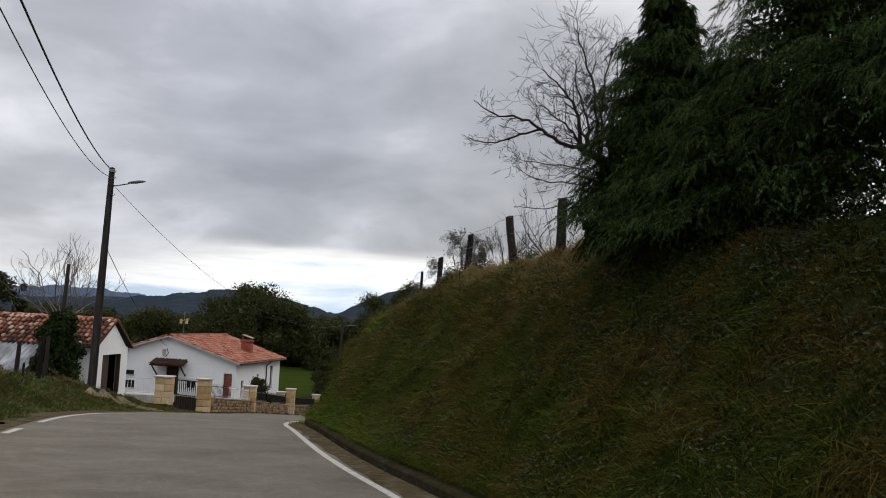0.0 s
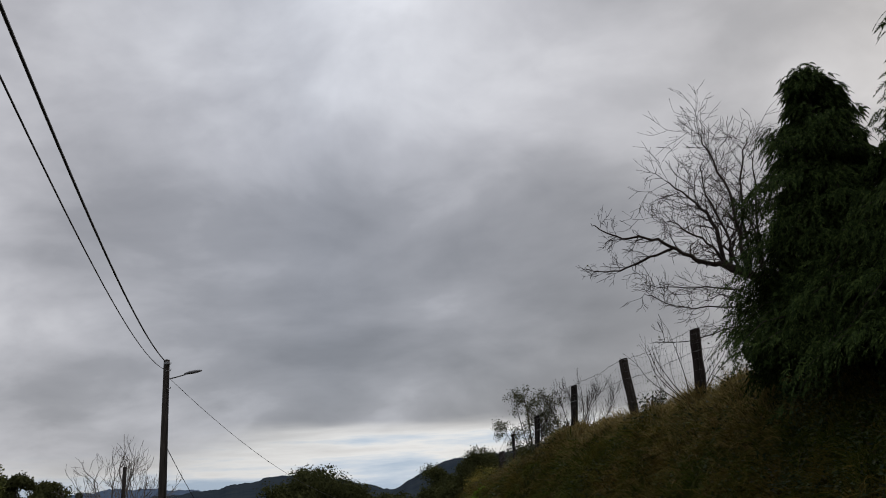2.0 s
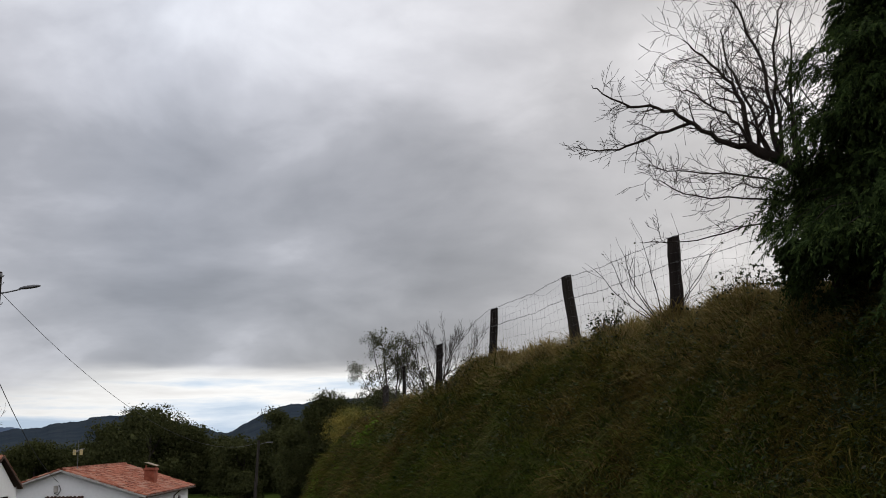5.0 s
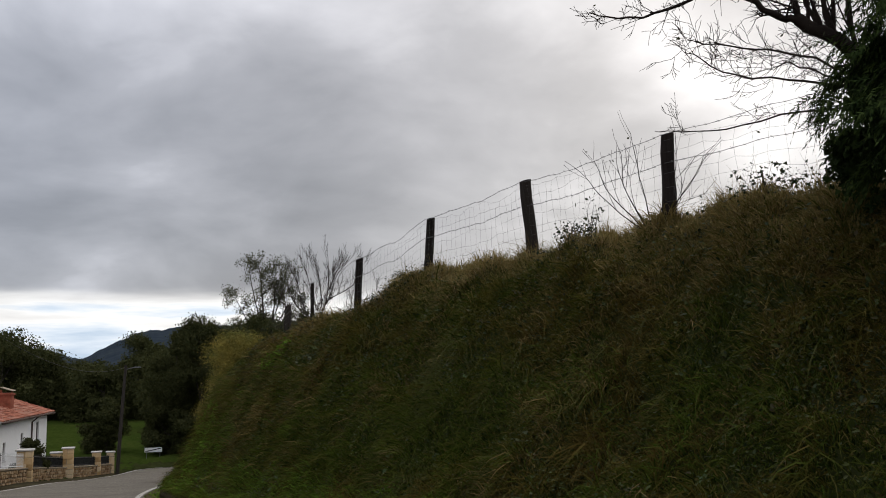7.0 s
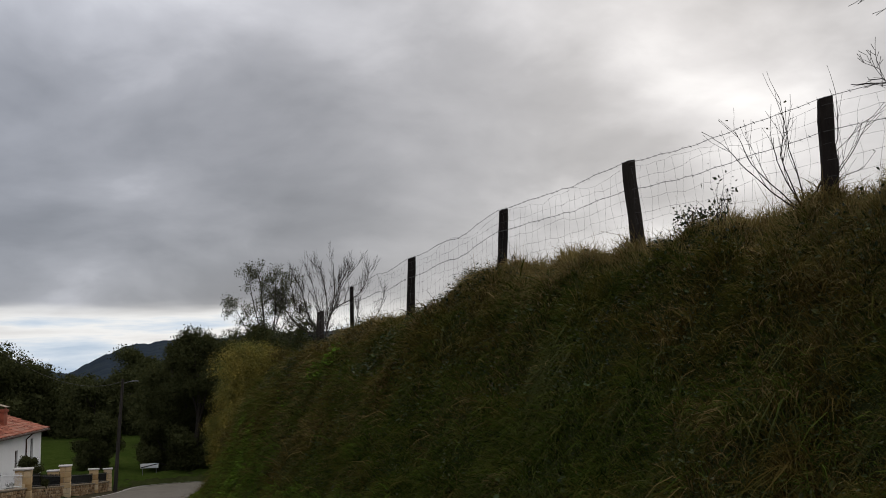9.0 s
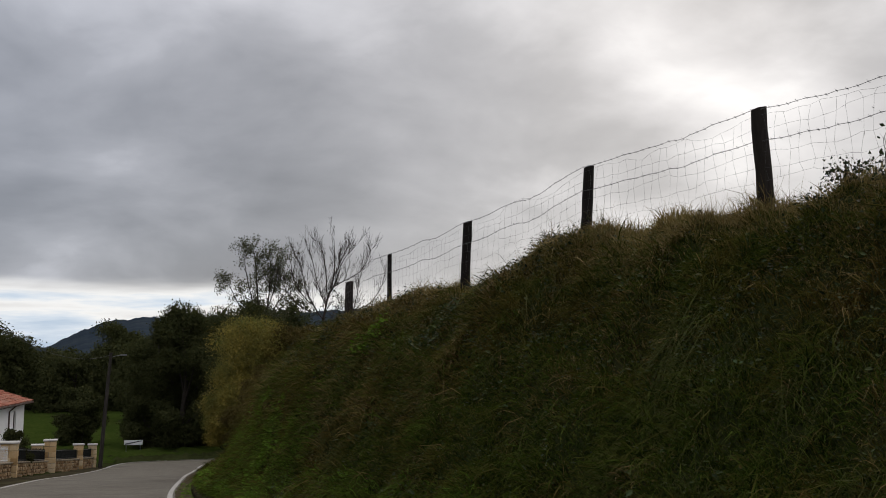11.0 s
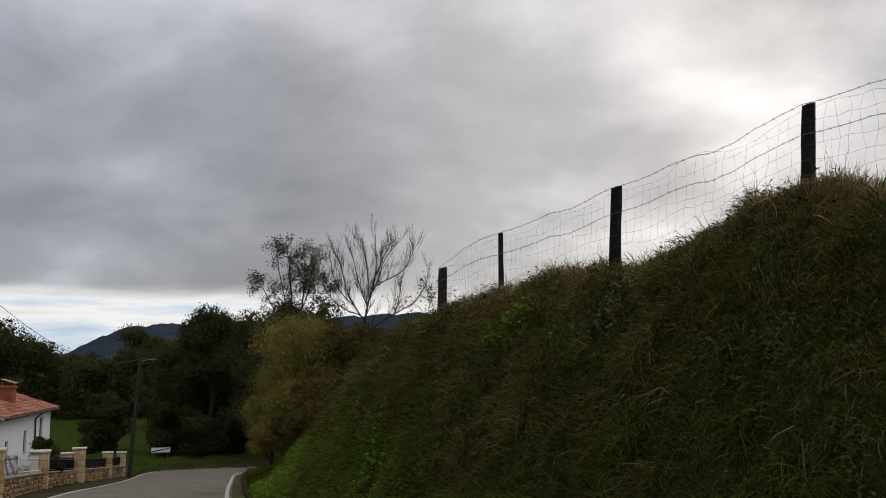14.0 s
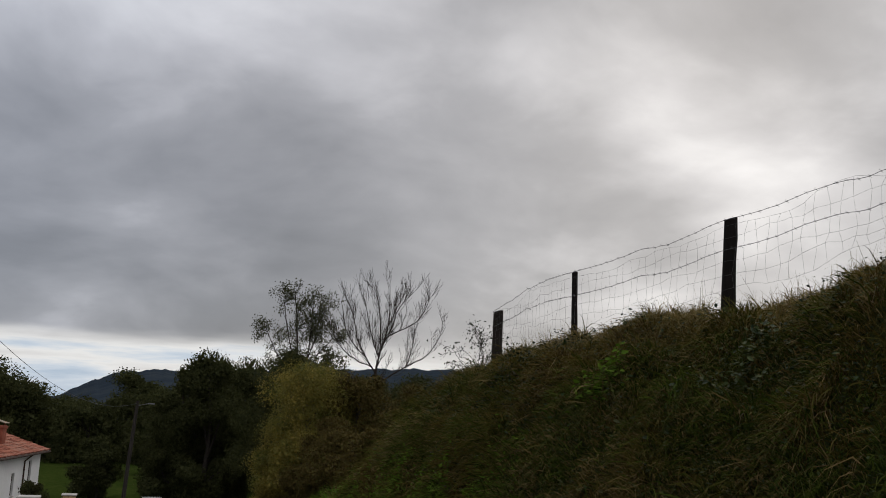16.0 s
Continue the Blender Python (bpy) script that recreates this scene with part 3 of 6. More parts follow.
def painted(name, line, y0, y1, half, offset=0.0):
    keep = line[(line[:, 1] >= y0) & (line[:, 1] <= y1)]
    n = sides_of(keep)
    lift = 0.005 + 0.05 * np.clip((keep[:, 1] - 55) / 20, 0, 1)
    return part(name, strip_mesh(name, keep + n * (offset - half), keep + n * (offset + half), lift, lift, PAINT))


fine_right, fine_left = resample(RIGHT_X[1:-1], RIGHT_Y[1:-1], 0.12), resample(LEFT_X[1:-1], LEFT_Y[1:-1], 0.12)
tagged(painted("edge_line", fine_right, -20, 83, 0.058), "white painted edge line beside the bank", "road marking", kind="structure")
tagged(painted("edge_line", fine_left, 20.4, 88.4, 0.07), "white painted edge line along the outer bend", "road marking", kind="structure")
for y0 in np.arange(-6.2, 18.5, 2.6):
    tagged(painted("line_dash", fine_left, y0, y0 + 1.5, 0.07), "short white dash of the road edge line", "road marking", "edge line dashes", "structure")

gut_path = fine_right[(fine_right[:, 1] > -12) & (fine_right[:, 1] < 74)][::2]
gn = sides_of(gut_path)
gw = 0.04 * lumps(gut_path[:, 0], gut_path[:, 1], 2.0, 14)[:, None]
tagged(part("gutter", strip_mesh("gutter", gut_path + gn * (0.12 + gw), gut_path + gn * 0.49, 0.004, 0.03, GUTTER)), "mossy dirt gutter between edge line and kerb", "gutter", kind="structure")
dirt_path = fine_left[(fine_left[:, 1] > -10) & (fine_left[:, 1] < 40)][::2]
dn = sides_of(dirt_path)
dw = 0.35 * lumps(dirt_path[:, 0], dirt_path[:, 1], 2.2, 15)[:, None] + np.interp(dirt_path[:, 1], [5, 15, 19, 40], [1.5, 1.3, 0.55, 0.5])[:, None]
tagged(part("verge_dirt", strip_mesh("verge_dirt", dirt_path - dn * (0.3 + dw), dirt_path - dn * 0.16, 0.03, 0.004, GUTTER)), "strip of brown dirt and gravel beside the road", "dirt", kind="structure")
wall_path = fine_left[(fine_left[:, 1] > 42) & (fine_left[:, 1] < 78)][::4]
wn = sides_of(wall_path)
tagged(part("wall_gutter", strip_mesh("wall_gutter", wall_path - wn * 1.45, wall_path - wn * 0.12, 0.06, 0.012, SOIL)), "dark gutter strip along the foot of the garden wall", "gutter", kind="structure")
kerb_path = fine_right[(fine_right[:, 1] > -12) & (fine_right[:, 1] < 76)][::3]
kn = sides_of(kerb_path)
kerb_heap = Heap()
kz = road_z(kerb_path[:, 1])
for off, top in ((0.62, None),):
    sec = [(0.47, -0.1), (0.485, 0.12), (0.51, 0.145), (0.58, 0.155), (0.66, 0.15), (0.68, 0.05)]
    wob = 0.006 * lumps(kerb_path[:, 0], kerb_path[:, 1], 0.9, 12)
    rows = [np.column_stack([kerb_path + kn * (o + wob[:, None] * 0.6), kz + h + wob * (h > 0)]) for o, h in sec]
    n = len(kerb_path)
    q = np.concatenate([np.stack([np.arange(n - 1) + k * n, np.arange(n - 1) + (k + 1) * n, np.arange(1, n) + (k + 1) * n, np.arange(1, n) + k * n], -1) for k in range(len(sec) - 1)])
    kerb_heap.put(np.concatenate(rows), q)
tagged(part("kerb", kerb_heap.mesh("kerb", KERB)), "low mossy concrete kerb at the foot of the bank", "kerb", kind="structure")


def ridge(name, label, mat, dist, azimuths, slopes, depth, seed, base=-9.0, rough=0.0024, seg=0.10):
    """A range of hills: its skyline given as slopes above the eye by compass angle, rising from the plain."""
    az = np.arange(azimuths[0], azimuths[-1], seg)
    s = smooth_curve(azimuths, slopes)(az)
    r = np.random.default_rng(seed)
    bumps = sum(np.sin(az * f + r.uniform(0, 6)) / f for f in (3.1, 6.3, 11.7, 19.0, 37.0, 53.0, 91.0)) + 0.12 * np.abs(r.normal(0, 1, len(az)))
    s = s + rough * bumps
    rows = []
    for w in np.linspace(0, 1, 14):
        d = dist - depth * (1 - w)
        h = np.maximum(base, 1.5 + dist * s * (w ** 0.8) + base * (1 - w) ** 2 + 0.02 * dist * 0.06 * w * (1 - w) * np.sin(az * 2 + w * 9))
        rows.append(np.column_stack([np.sin(np.radians(az)) * d, np.cos(np.radians(az)) * d, h]))
    d = dist + depth
    rows.append(np.column_stack([np.sin(np.radians(az)) * d, np.cos(np.radians(az)) * d, np.full(len(az), base)]))
    n = len(az)
    q = np.concatenate([np.stack([np.arange(n - 1) + k * n, np.arange(1, n) + k * n, np.arange(1, n) + (k + 1) * n, np.arange(n - 1) + (k + 1) * n], -1) for k in range(len(rows) - 1)])
    return tagged(part(name, mesh_of(name, np.concatenate(rows), q, mat, True)), label, "hill", kind="structure")


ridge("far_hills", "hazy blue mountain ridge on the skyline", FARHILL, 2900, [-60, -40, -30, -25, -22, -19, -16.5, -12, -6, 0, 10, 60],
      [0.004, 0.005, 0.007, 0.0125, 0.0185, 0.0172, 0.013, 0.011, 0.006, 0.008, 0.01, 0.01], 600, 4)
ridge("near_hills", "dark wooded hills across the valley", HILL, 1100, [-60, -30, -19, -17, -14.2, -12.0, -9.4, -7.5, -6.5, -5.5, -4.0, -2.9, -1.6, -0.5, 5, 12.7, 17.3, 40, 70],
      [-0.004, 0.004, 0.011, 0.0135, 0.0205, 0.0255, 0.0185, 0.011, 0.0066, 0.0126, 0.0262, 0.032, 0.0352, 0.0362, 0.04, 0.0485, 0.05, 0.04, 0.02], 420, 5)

# ---------------------------------------------------------------- plants


def unit(v):
    return v / (np.linalg.norm(v, axis=-1, keepdims=True) + 1e-9)


def leaf_cards(points, size, r, droop=0.0, slim=0.55, simple=False):
    """Small pointed leaves: four corners each, turned at random."""
    n = len(points)
    a = unit(r.normal(size=(n, 3)) + np.array([0, 0, -droop]))
    b = unit(np.cross(a, r.normal(size=(n, 3))))
    s = size * r.uniform(0.6, 1.35, (n, 1))
    if simple:
        v = np.stack([points - a * s * 0.55 - b * s * 0.3, points + b * s * 0.55, points + a * s * 0.65 - b * s * 0.25], 1)
        return v.reshape(-1, 3), np.arange(n * 3).reshape(-1, 3)
    v = np.stack([points - a * s * 0.5, points + b * s * 0.5 * slim, points + a * s * 0.5, points - b * s * 0.5 * slim], 1)
    q = np.arange(n * 4).reshape(-1, 4)
    return v.reshape(-1, 3), q


def crown_points(n, centres, radii, r):
    """Leaf places in lumps about several centres, thicker towards the outside."""
    w = radii ** 2 / np.sum(radii ** 2)
    pick = r.choice(len(centres), n, p=w)
    d = unit(r.normal(size=(n, 3)))
    rad = radii[pick] * r.uniform(0.35, 1.0, n) ** 0.5 * (1 + 0.12 * r.normal(size=n))
    p = centres[pick] + d * rad[:, None] * np.array([1, 1, 0.8])
    return p


def leafy_tree(name, x, y, base, top, half, mat, leaves, size, seed, label, category="tree", low=0.25, lumps_n=26, bark=BARK, group="", thin=1.0, limb=1.0, fill=0.2):
    """A tapered trunk with limbs, under a crown of many small leaves in uneven lumps."""
    r = np.random.default_rng(seed)
    h = top - base
    t = thing(name, x, y, base, label, category, group)
    trunk = Heap()
    z = np.linspace(-0.4, h * 0.82, 9)
    sway = np.cumsum(r.normal(0, 0.012 * h, (9, 2)), axis=0)
    rad = np.interp(z, [-0.4, 0.3, h * 0.82], [0.045 * h ** 0.9, 0.028 * h ** 0.9, 0.006 * h])
    trunk.tube(np.column_stack([sway, z]), rad, 7)
    n = lumps_n
    u = r.uniform(low, 1.0, n)
    wide = np.sin(np.clip((u - low) / (1.06 - low), 0, 1) ** 0.75 * math.pi) ** 0.6 * half
    a = r.uniform(0, 2 * math.pi, n)
    k = r.uniform(0.35, 0.85, n)
    centres = np.column_stack([np.cos(a) * wide * k, np.sin(a) * wide * k, u * h * 0.92])
    radii = np.clip(half * r.uniform(0.24, 0.46, n), 0.2, None)
    centres[:, 2] = np.minimum(centres[:, 2], h - radii * 0.75)
    limbs = []
    for c in centres[: min(n, 9)]:
        z0 = max(0.12 * h, c[2] - 0.35 * h * r.uniform(0.4, 1))
        s = np.array([np.interp(z0, z, sway[:, 0]), np.interp(z0, z, sway[:, 1]), z0])
        mid = (s + c) / 2 + r.normal(0, 0.04 * h, 3)
        limbs.append(mesh_of("limb", *tube_arrays([s, mid, c], [0.009 * h * limb, 0.006 * h * limb, 0.002 * h * limb], 5), bark, True))
    part("trunk", trunk.mesh("trunk", bark, True), t)
    for me in limbs:
        part("limb", me, t)
    pts = crown_points(leaves, centres, radii * thin, r)
    pts = pts[pts[:, 2] > 0.05]
    v, q = leaf_cards(pts, size, r, simple=True)
    if fill:
        pick = r.integers(0, n, int(leaves * fill))
        inner = centres[pick] + unit(r.normal(size=(len(pick), 3))) * (radii[pick] * thin * r.uniform(0.0, 0.72, len(pick)))[:, None]
        v2, q2 = leaf_cards(inner[inner[:, 2] > 0.3], size * 2.4, r, simple=True)
        v, q = np.concatenate([v, v2]), np.concatenate([q, q2 + len(v)])
    tagged(part("crown", mesh_of("crown", v, q, mat), t), kind="stuff")
    return t


def grow(heap, r, start, way, length, radius, level, levels, spread, up, tips, kids=3, segs=5, bend=0.16, sides=(7, 5, 4, 3, 3), least=0.0015):
    """A limb that wanders and splits."""
    p, d = np.array(start, float), np.array(way, float)
    segs = segs if level < levels else 3
    pts, step = [p.copy()], length / segs
    for i in range(segs):
        d = unit(d + r.normal(0, bend, 3) + np.array([0, 0, up]))
        p = p + d * step
        pts.append(p.copy())
    heap.tube(pts, np.maximum(np.linspace(radius, radius * (0.45 if level < levels else 0.25), len(pts)), least), sides[min(level, 4)])
    if level >= levels:
        tips.append(pts[-1])
        return
    for c in range(kids + (1 if level else 0)):
        w = r.uniform(0.3, 1.0) if c else 1.0
        q = np.array([np.interp(w * segs, np.arange(segs + 1), np.array(pts)[:, j]) for j in range(3)])
        side = unit(np.cross(d, r.normal(size=3)))
        nd = unit(d * (1.0 if c else 1.4) + side * spread * r.uniform(0.6, 1.3))
        grow(heap, r, q, nd, length * r.uniform(0.5, 0.8), radius * (0.62 if c == 0 else 0.42), level + 1, levels, spread, up, tips, kids, 5, bend, sides, least)


def bough(heap, r, bends, thick, fine, twigs_n, reach, levels, spread, up, tips, bend, least):
    """A crooked limb through a few bends, set with side twigs that split again."""
    p = np.array(bends, float)
    for _ in range(2):
        p = np.concatenate([p[:1], np.stack([p[:-1] * 0.75 + p[1:] * 0.25, p[:-1] * 0.25 + p[1:] * 0.75], 1).reshape(-1, 3), p[-1:]])
    p[1:-1] += r.normal(0, 0.012, (len(p) - 2, 3))
    heap.tube(p, np.maximum(np.linspace(thick, fine, len(p)), least), 6)
    tips.append(p[-1])
    for w in r.uniform(0.12, 0.97, twigs_n):
        i = min(int(w * (len(p) - 1)), len(p) - 2)
        d = unit(p[i + 1] - p[i])
        side = unit(np.cross(d, r.normal(size=3)))
        grow(heap, r, p[i], unit(d * 0.75 + side * spread * r.uniform(0.7, 1.4) + np.array([0, 0, 0.12])), reach * r.uniform(0.45, 1.0), max(least, (thick + (fine - thick) * w) * 0.42), 1, 1 + levels, spread, up, tips, 2, 5, bend, least=least)


def bare_tree(name, x, y, base, stems, levels, seed, label, spread=0.7, up=0.05, kids=3, mat=TWIG, leaves=0, leaf_mat=PALELEAF, leaf_size=0.05, leaf_spread=0.0, bend=0.16, category="tree", group="", least=0.0015, boughs=()):
    """A leafless tree or bush; stems: (offset, direction, length, radius) rows; boughs: (bends, thick, thin, side twigs, their length) rows."""
    r = np.random.default_rng(seed)
    t = thing(name, x, y, base, label, category, group)
    tips = []
    wood = Heap()
    for off, way, length, radius in stems:
        grow(wood, r, off, unit(np.array(way, float)), length, radius, 0, levels, spread, up, tips, kids, bend=bend, least=least)
    for bends, thick, fine, twigs_n, reach in boughs:
        bough(wood, r, bends, thick, fine, twigs_n, reach * 1.35, levels - 2, spread, up, tips, bend, least)
    tagged(part("crown", wood.mesh("crown", mat, True), t), kind="stuff")
    if leaves:
        tp = np.array(tips)
        pts = tp[r.integers(0, len(tp), leaves)] + r.normal(0, leaf_spread or leaf_size * 1.5, (leaves, 3))
        part("foliage", mesh_of("foliage", *leaf_cards(pts, leaf_size, r, 0.6), leaf_mat), t)
    return t


def cypress(x, y, base, top, half, seed, label, boughs=150, per=52, slim=0.95, skirt=0.5, lowest=0.03):
    """A garden cypress: boughs that rise and nod over, hung with drooping lacy sprays of scale leaves."""
    r = np.random.default_rng(seed)
    h = top - base
    t = thing("cypress", x, y, base, label, "conifer", "cypress hedge")
    trunk = Heap()
    trunk.tube([(0, 0, -0.4), (0.02, 0, h * 0.5), (0, 0.02, h * 0.94)], [0.14, 0.1, 0.004], 7)
    u = np.concatenate([r.uniform(lowest, 0.93, boughs - 9) ** 0.85, r.uniform(0.86, 0.97, 9)])
    a = r.uniform(0, 6.28, boughs)
    reach = half * (np.maximum(0.0, 1 - u) ** slim * (1 + 0.1 * np.sin(a * 3 + seed)) * r.uniform(0.42, 1.18, boughs) + 0.05)
    way = np.column_stack([np.cos(a), np.sin(a), np.zeros(boughs)])
    turn = np.column_stack([-np.sin(a), np.cos(a), np.zeros(boughs)])
    rise = r.uniform(0.35, 1.0, boughs)
    sag = r.uniform(0.5, 0.95, boughs) * np.clip(skirt + 2.0 * u, skirt, 1.0)

    def along(i, f):
        f = np.asarray(f)[..., None]
        lift = reach[i][..., None] * (rise[i][..., None] * f - sag[i][..., None] * f ** 2.4)
        return way[i] * reach[i][..., None] * f + np.array([0, 0, 1.0]) * (u[i] * h * 0.96)[..., None] + np.array([0, 0, 1.0]) * lift
    for i in range(boughs):
        ii = np.full(4, i)
        trunk.tube(along(ii, np.array([0.0, 0.35, 0.7, 0.95])), [0.02, 0.013, 0.007, 0.003], 3)
    part("trunk", trunk.mesh("trunk", BARK, True), t)
    n = boughs * per
    who = np.repeat(np.arange(boughs), per)
    f = r.uniform(0.12, 1.0, n) ** 0.6
    c = along(who, f) + r.normal(0, 0.035, (n, 3))
    c += turn[who] * (r.normal(0, 0.16, n) * (0.06 + reach[who]) * (1.15 - f * 0.6))[:, None]
    out = unit(way[who] * r.uniform(0.2, 0.9, n)[:, None] + turn[who] * r.normal(0, 0.6, n)[:, None] - np.array([0, 0, 1.0]) * r.uniform(-0.1, 0.9, n)[:, None])
    side = unit(np.cross(out, way[who] * 0.6 + r.normal(0, 0.6, (n, 3)) + np.array([0, 0, 0.6])))
    length = r.uniform(0.11, 0.25, n) * np.clip(0.22 + 1.3 * (1 - u[who]), 0.45, 1)
    vs, n_f = [], 11
    for i in range(n_f):
        g = i / (n_f - 1)
        s = 1 if i % 2 else -1
        root = c + out * (length * g)[:, None] - np.array([0, 0, 1.0]) * (length * 0.45 * g ** 2)[:, None]
        tipd = unit(out * 0.75 + side * s * (1.0 - 0.75 * g) - np.array([0, 0, 0.3 + 0.3 * g]))
        tip = root + tipd * (length * (0.32 - 0.16 * g) + 0.012)[:, None]
        broad = unit(out * 0.7 - side * s * 0.7 + r.normal(0, 0.2, (n, 3))) * 0.010
        vs.append(np.stack([root - broad, root + broad, tip], 1))
    v = np.concatenate(vs).reshape(-1, 3)
    n_in = 45 * boughs
    ui, ai = r.uniform(lowest + 0.02, 0.72, n_in), r.uniform(0, 6.28, n_in)
    wi = half * np.maximum(0.012, 1 - ui) ** slim * r.uniform(0.05, 0.72, n_in)
    inner, faces = leaf_cards(np.column_stack([np.cos(ai) * wi, np.sin(ai) * wi, ui * h * 0.95]), 0.065, r, 0.5, simple=True)
    v = np.concatenate([v, inner])
    tagged(part("foliage", mesh_of("foliage", v, np.arange(len(v)).reshape(-1, 3), THUJA), t), kind="stuff")
    return t


def blades(name, x, y, length, width, mat, r, lean=0.75, droop=1.0, fine=True, comb=0.7):
    """Bent blades of grass rooted on the land."""
    n = len(x)
    z = land(x, y)
    e = 0.12
    nrm = unit(np.column_stack([(land(x - e, y) - land(x + e, y)) / (2 * e), (land(x, y - e) - land(x, y + e)) / (2 * e), np.ones(n)]))
    nrm = np.where(nrm[:, 2:3] < 0.35, np.array([[-0.7, 0, 0.7]]), nrm)
    p = np.column_stack([x, y, z - 0.02])
    fall = np.column_stack([nrm[:, 0], nrm[:, 1], np.zeros(n)])
    way = unit(r.normal(size=(n, 3)) * np.array([1, 1, 0.1]) * 0.75 + fall * comb)
    rise = unit(np.array([0, 0, 1.0]) * 0.8 + nrm * 0.45 + r.normal(0, 0.34, (n, 3)))
    L = (length * r.uniform(0.45, 1.4, n) * (0.95 + 0.46 * np.clip(lumps(x, y, 0.42, 33) + 0.6 * lumps(x, y, 1.4, 34), -0.8, 1.6)))[:, None]
    bent = (lean * r.uniform(0.35, 1.6, n))[:, None]
    side = unit(np.cross(rise + way * 0.5, r.normal(size=(n, 3)))) * (width * r.uniform(0.6, 1.4, n))[:, None] * 0.5

    def along(s):
        return p + rise * L * (s - 0.42 * bent * s * s) + way * L * bent * 0.8 * s * s - np.array([0, 0, 1.0]) * L * bent * droop * 0.55 * s ** 3
    if not fine:
        v = np.stack([p - side, p + side, along(0.6) + side * 0.8, along(0.6) - side * 0.8, along(1.0)], 1).reshape(-1, 3)
        i = np.arange(n)[:, None] * 5
        return mesh_of(name, v, [i + np.array([[0, 1, 2, 3]]), i + np.array([[3, 2, 4]])], mat, True)
    v = np.stack([p - side, p + side, along(0.4) + side, along(0.4) - side, along(0.75) + side * 0.7, along(0.75) - side * 0.7, along(1.0)], 1).reshape(-1, 3)
    i = np.arange(n)[:, None] * 7
    return mesh_of(name, v, [np.concatenate([i + np.array([[0, 1, 2, 3]]), i + np.array([[3, 2, 4, 5]])]), i + np.array([[5, 4, 6]])], mat, True)


def bank_spots(n, r, y0, y1, u0=0.0, u1=1.25, clump=0.0):
    y = r.uniform(y0, y1, n)
    u = r.uniform(u0, u1, n)
    foot = line_right(y) + 0.60
    crest = np.maximum(crest_x(y), foot + 1.5)
    x = foot + u * (crest - foot)
    if clump:
        keep = lumps(x, y, clump, 21) + r.normal(0, 0.4, n) > 0.1
        x, y = x[keep], y[keep]
    return x, y


def stuff(name, me, label, category):
    return tagged(part(name, me), label, category, kind="stuff")


r = np.random.default_rng(31)
x, y = bank_spots(215000, r, 4.0, 36.0, 0.0, 0.93)
stuff("bank_grass", blades("bank_grass", x, y, 0.16, 0.008, BLADES, r, 0.75, 1.0, False), "long tangled grass covering the roadside bank", "grass")
x, y = [np.concatenate(q) for q in zip(bank_spots(120000, r, 6.0, 34.0, 0.02, 0.95), bank_spots(20000, r, 3.0, 13.4, 0.85, 1.3))]
stuff("thatch", blades("thatch", x, y, 0.085, 0.010, BLADES, r, 1.1, 1.2, False, 0.4), "short matted undergrowth of grass and moss on the bank", "grass")
x, y = bank_spots(84000, r, 12.0, 35.0, 0.42, 1.08, clump=1.6)
stuff("withered_grass", blades("withered_grass", x, y, 0.15, 0.008, BROWNBLADES, r, 0.8, 1.0, False), "withered brown grass in patches on the bank", "grass")
x, y = bank_spots(52000, r, 22.0, 40.0, 0.30, 0.78)
stuff("withered_grass", blades("withered_grass", x, y, 0.15, 0.010, BROWNBLADES, r, 0.8, 1.0, False), "withered brown grass on the steep end of the bank", "grass")
x, y = bank_spots(18000, r, 13.0, 35.0, 0.05, 0.45, clump=0.9)
stuff("withered_grass", blades("withered_grass", x, y, 0.12, 0.008, BROWNBLADES, r, 0.9, 1.0, False), "withered brown grass in patches low on the bank", "grass")
x, y = bank_spots(26000, r, 34.0, 78.0, 0.0, 1.4)
stuff("far_bank_grass", blades("far_bank_grass", x, y, 0.3, 0.022, BLADES, r, 0.8, 1.0, False), "rough grass further along the bank", "grass")
x, y = [np.concatenate(q) for q in zip(bank_spots(46000, r, 20.0, 34.0, 0.72, 1.02), bank_spots(12000, r, 13.2, 16.8, 0.72, 1.02))]
stuff("straw_grass", blades("straw_grass", x, y, 0.17, 0.007, DRYBLADES, r, 0.7, 0.9, False, 0.4), "straw-coloured grass below the crest of the bank", "grass")
x, y = bank_spots(54000, r, 13.2, 34.0, 0.84, 1.25)
stuff("crest_grass", blades("crest_grass", x, y, 0.2, 0.0065, DRYBLADES, r, 0.5, 0.7, False, 0.3), "dry rust and straw coloured grass along the crest of the bank", "grass")
x, y = bank_spots(5200, r, 13.0, 33.0, 0.94, 1.12, clump=1.1)
stuff("crest_stalks", blades("crest_stalks", x, y, 0.33, 0.004, DRYBLADES, r, 0.25, 0.3, False, 0.1), "thin dry seed stalks standing on the crest of the bank", "grass")
x, y = bank_spots(32000, r, 4.0, 40.0, -0.02, 0.12)
x -= 0.06
stuff("foot_grass", blades("foot_grass", x, y, 0.14, 0.009, FRESH, r, 0.7, 1.0, False), "fresh green grass at the foot of the bank", "grass")
x, y = bank_spots(12000, r, 4.5, 15.0, 0.05, 0.6, clump=1.2)
stuff("fresh_grass", blades("fresh_grass", x, y, 0.13, 0.009, FRESH, r, 0.8, 1.1, False), "fresh green grass below the cypresses", "grass")
x, y = bank_spots(56000, r, 12.5, 23.0, 0.04, 0.55, clump=1.9)
stuff("fresh_grass", blades("fresh_grass", x, y, 0.15, 0.008, FRESH, r, 0.8, 1.1, False), "fresh green grass in patches on the bank", "grass")


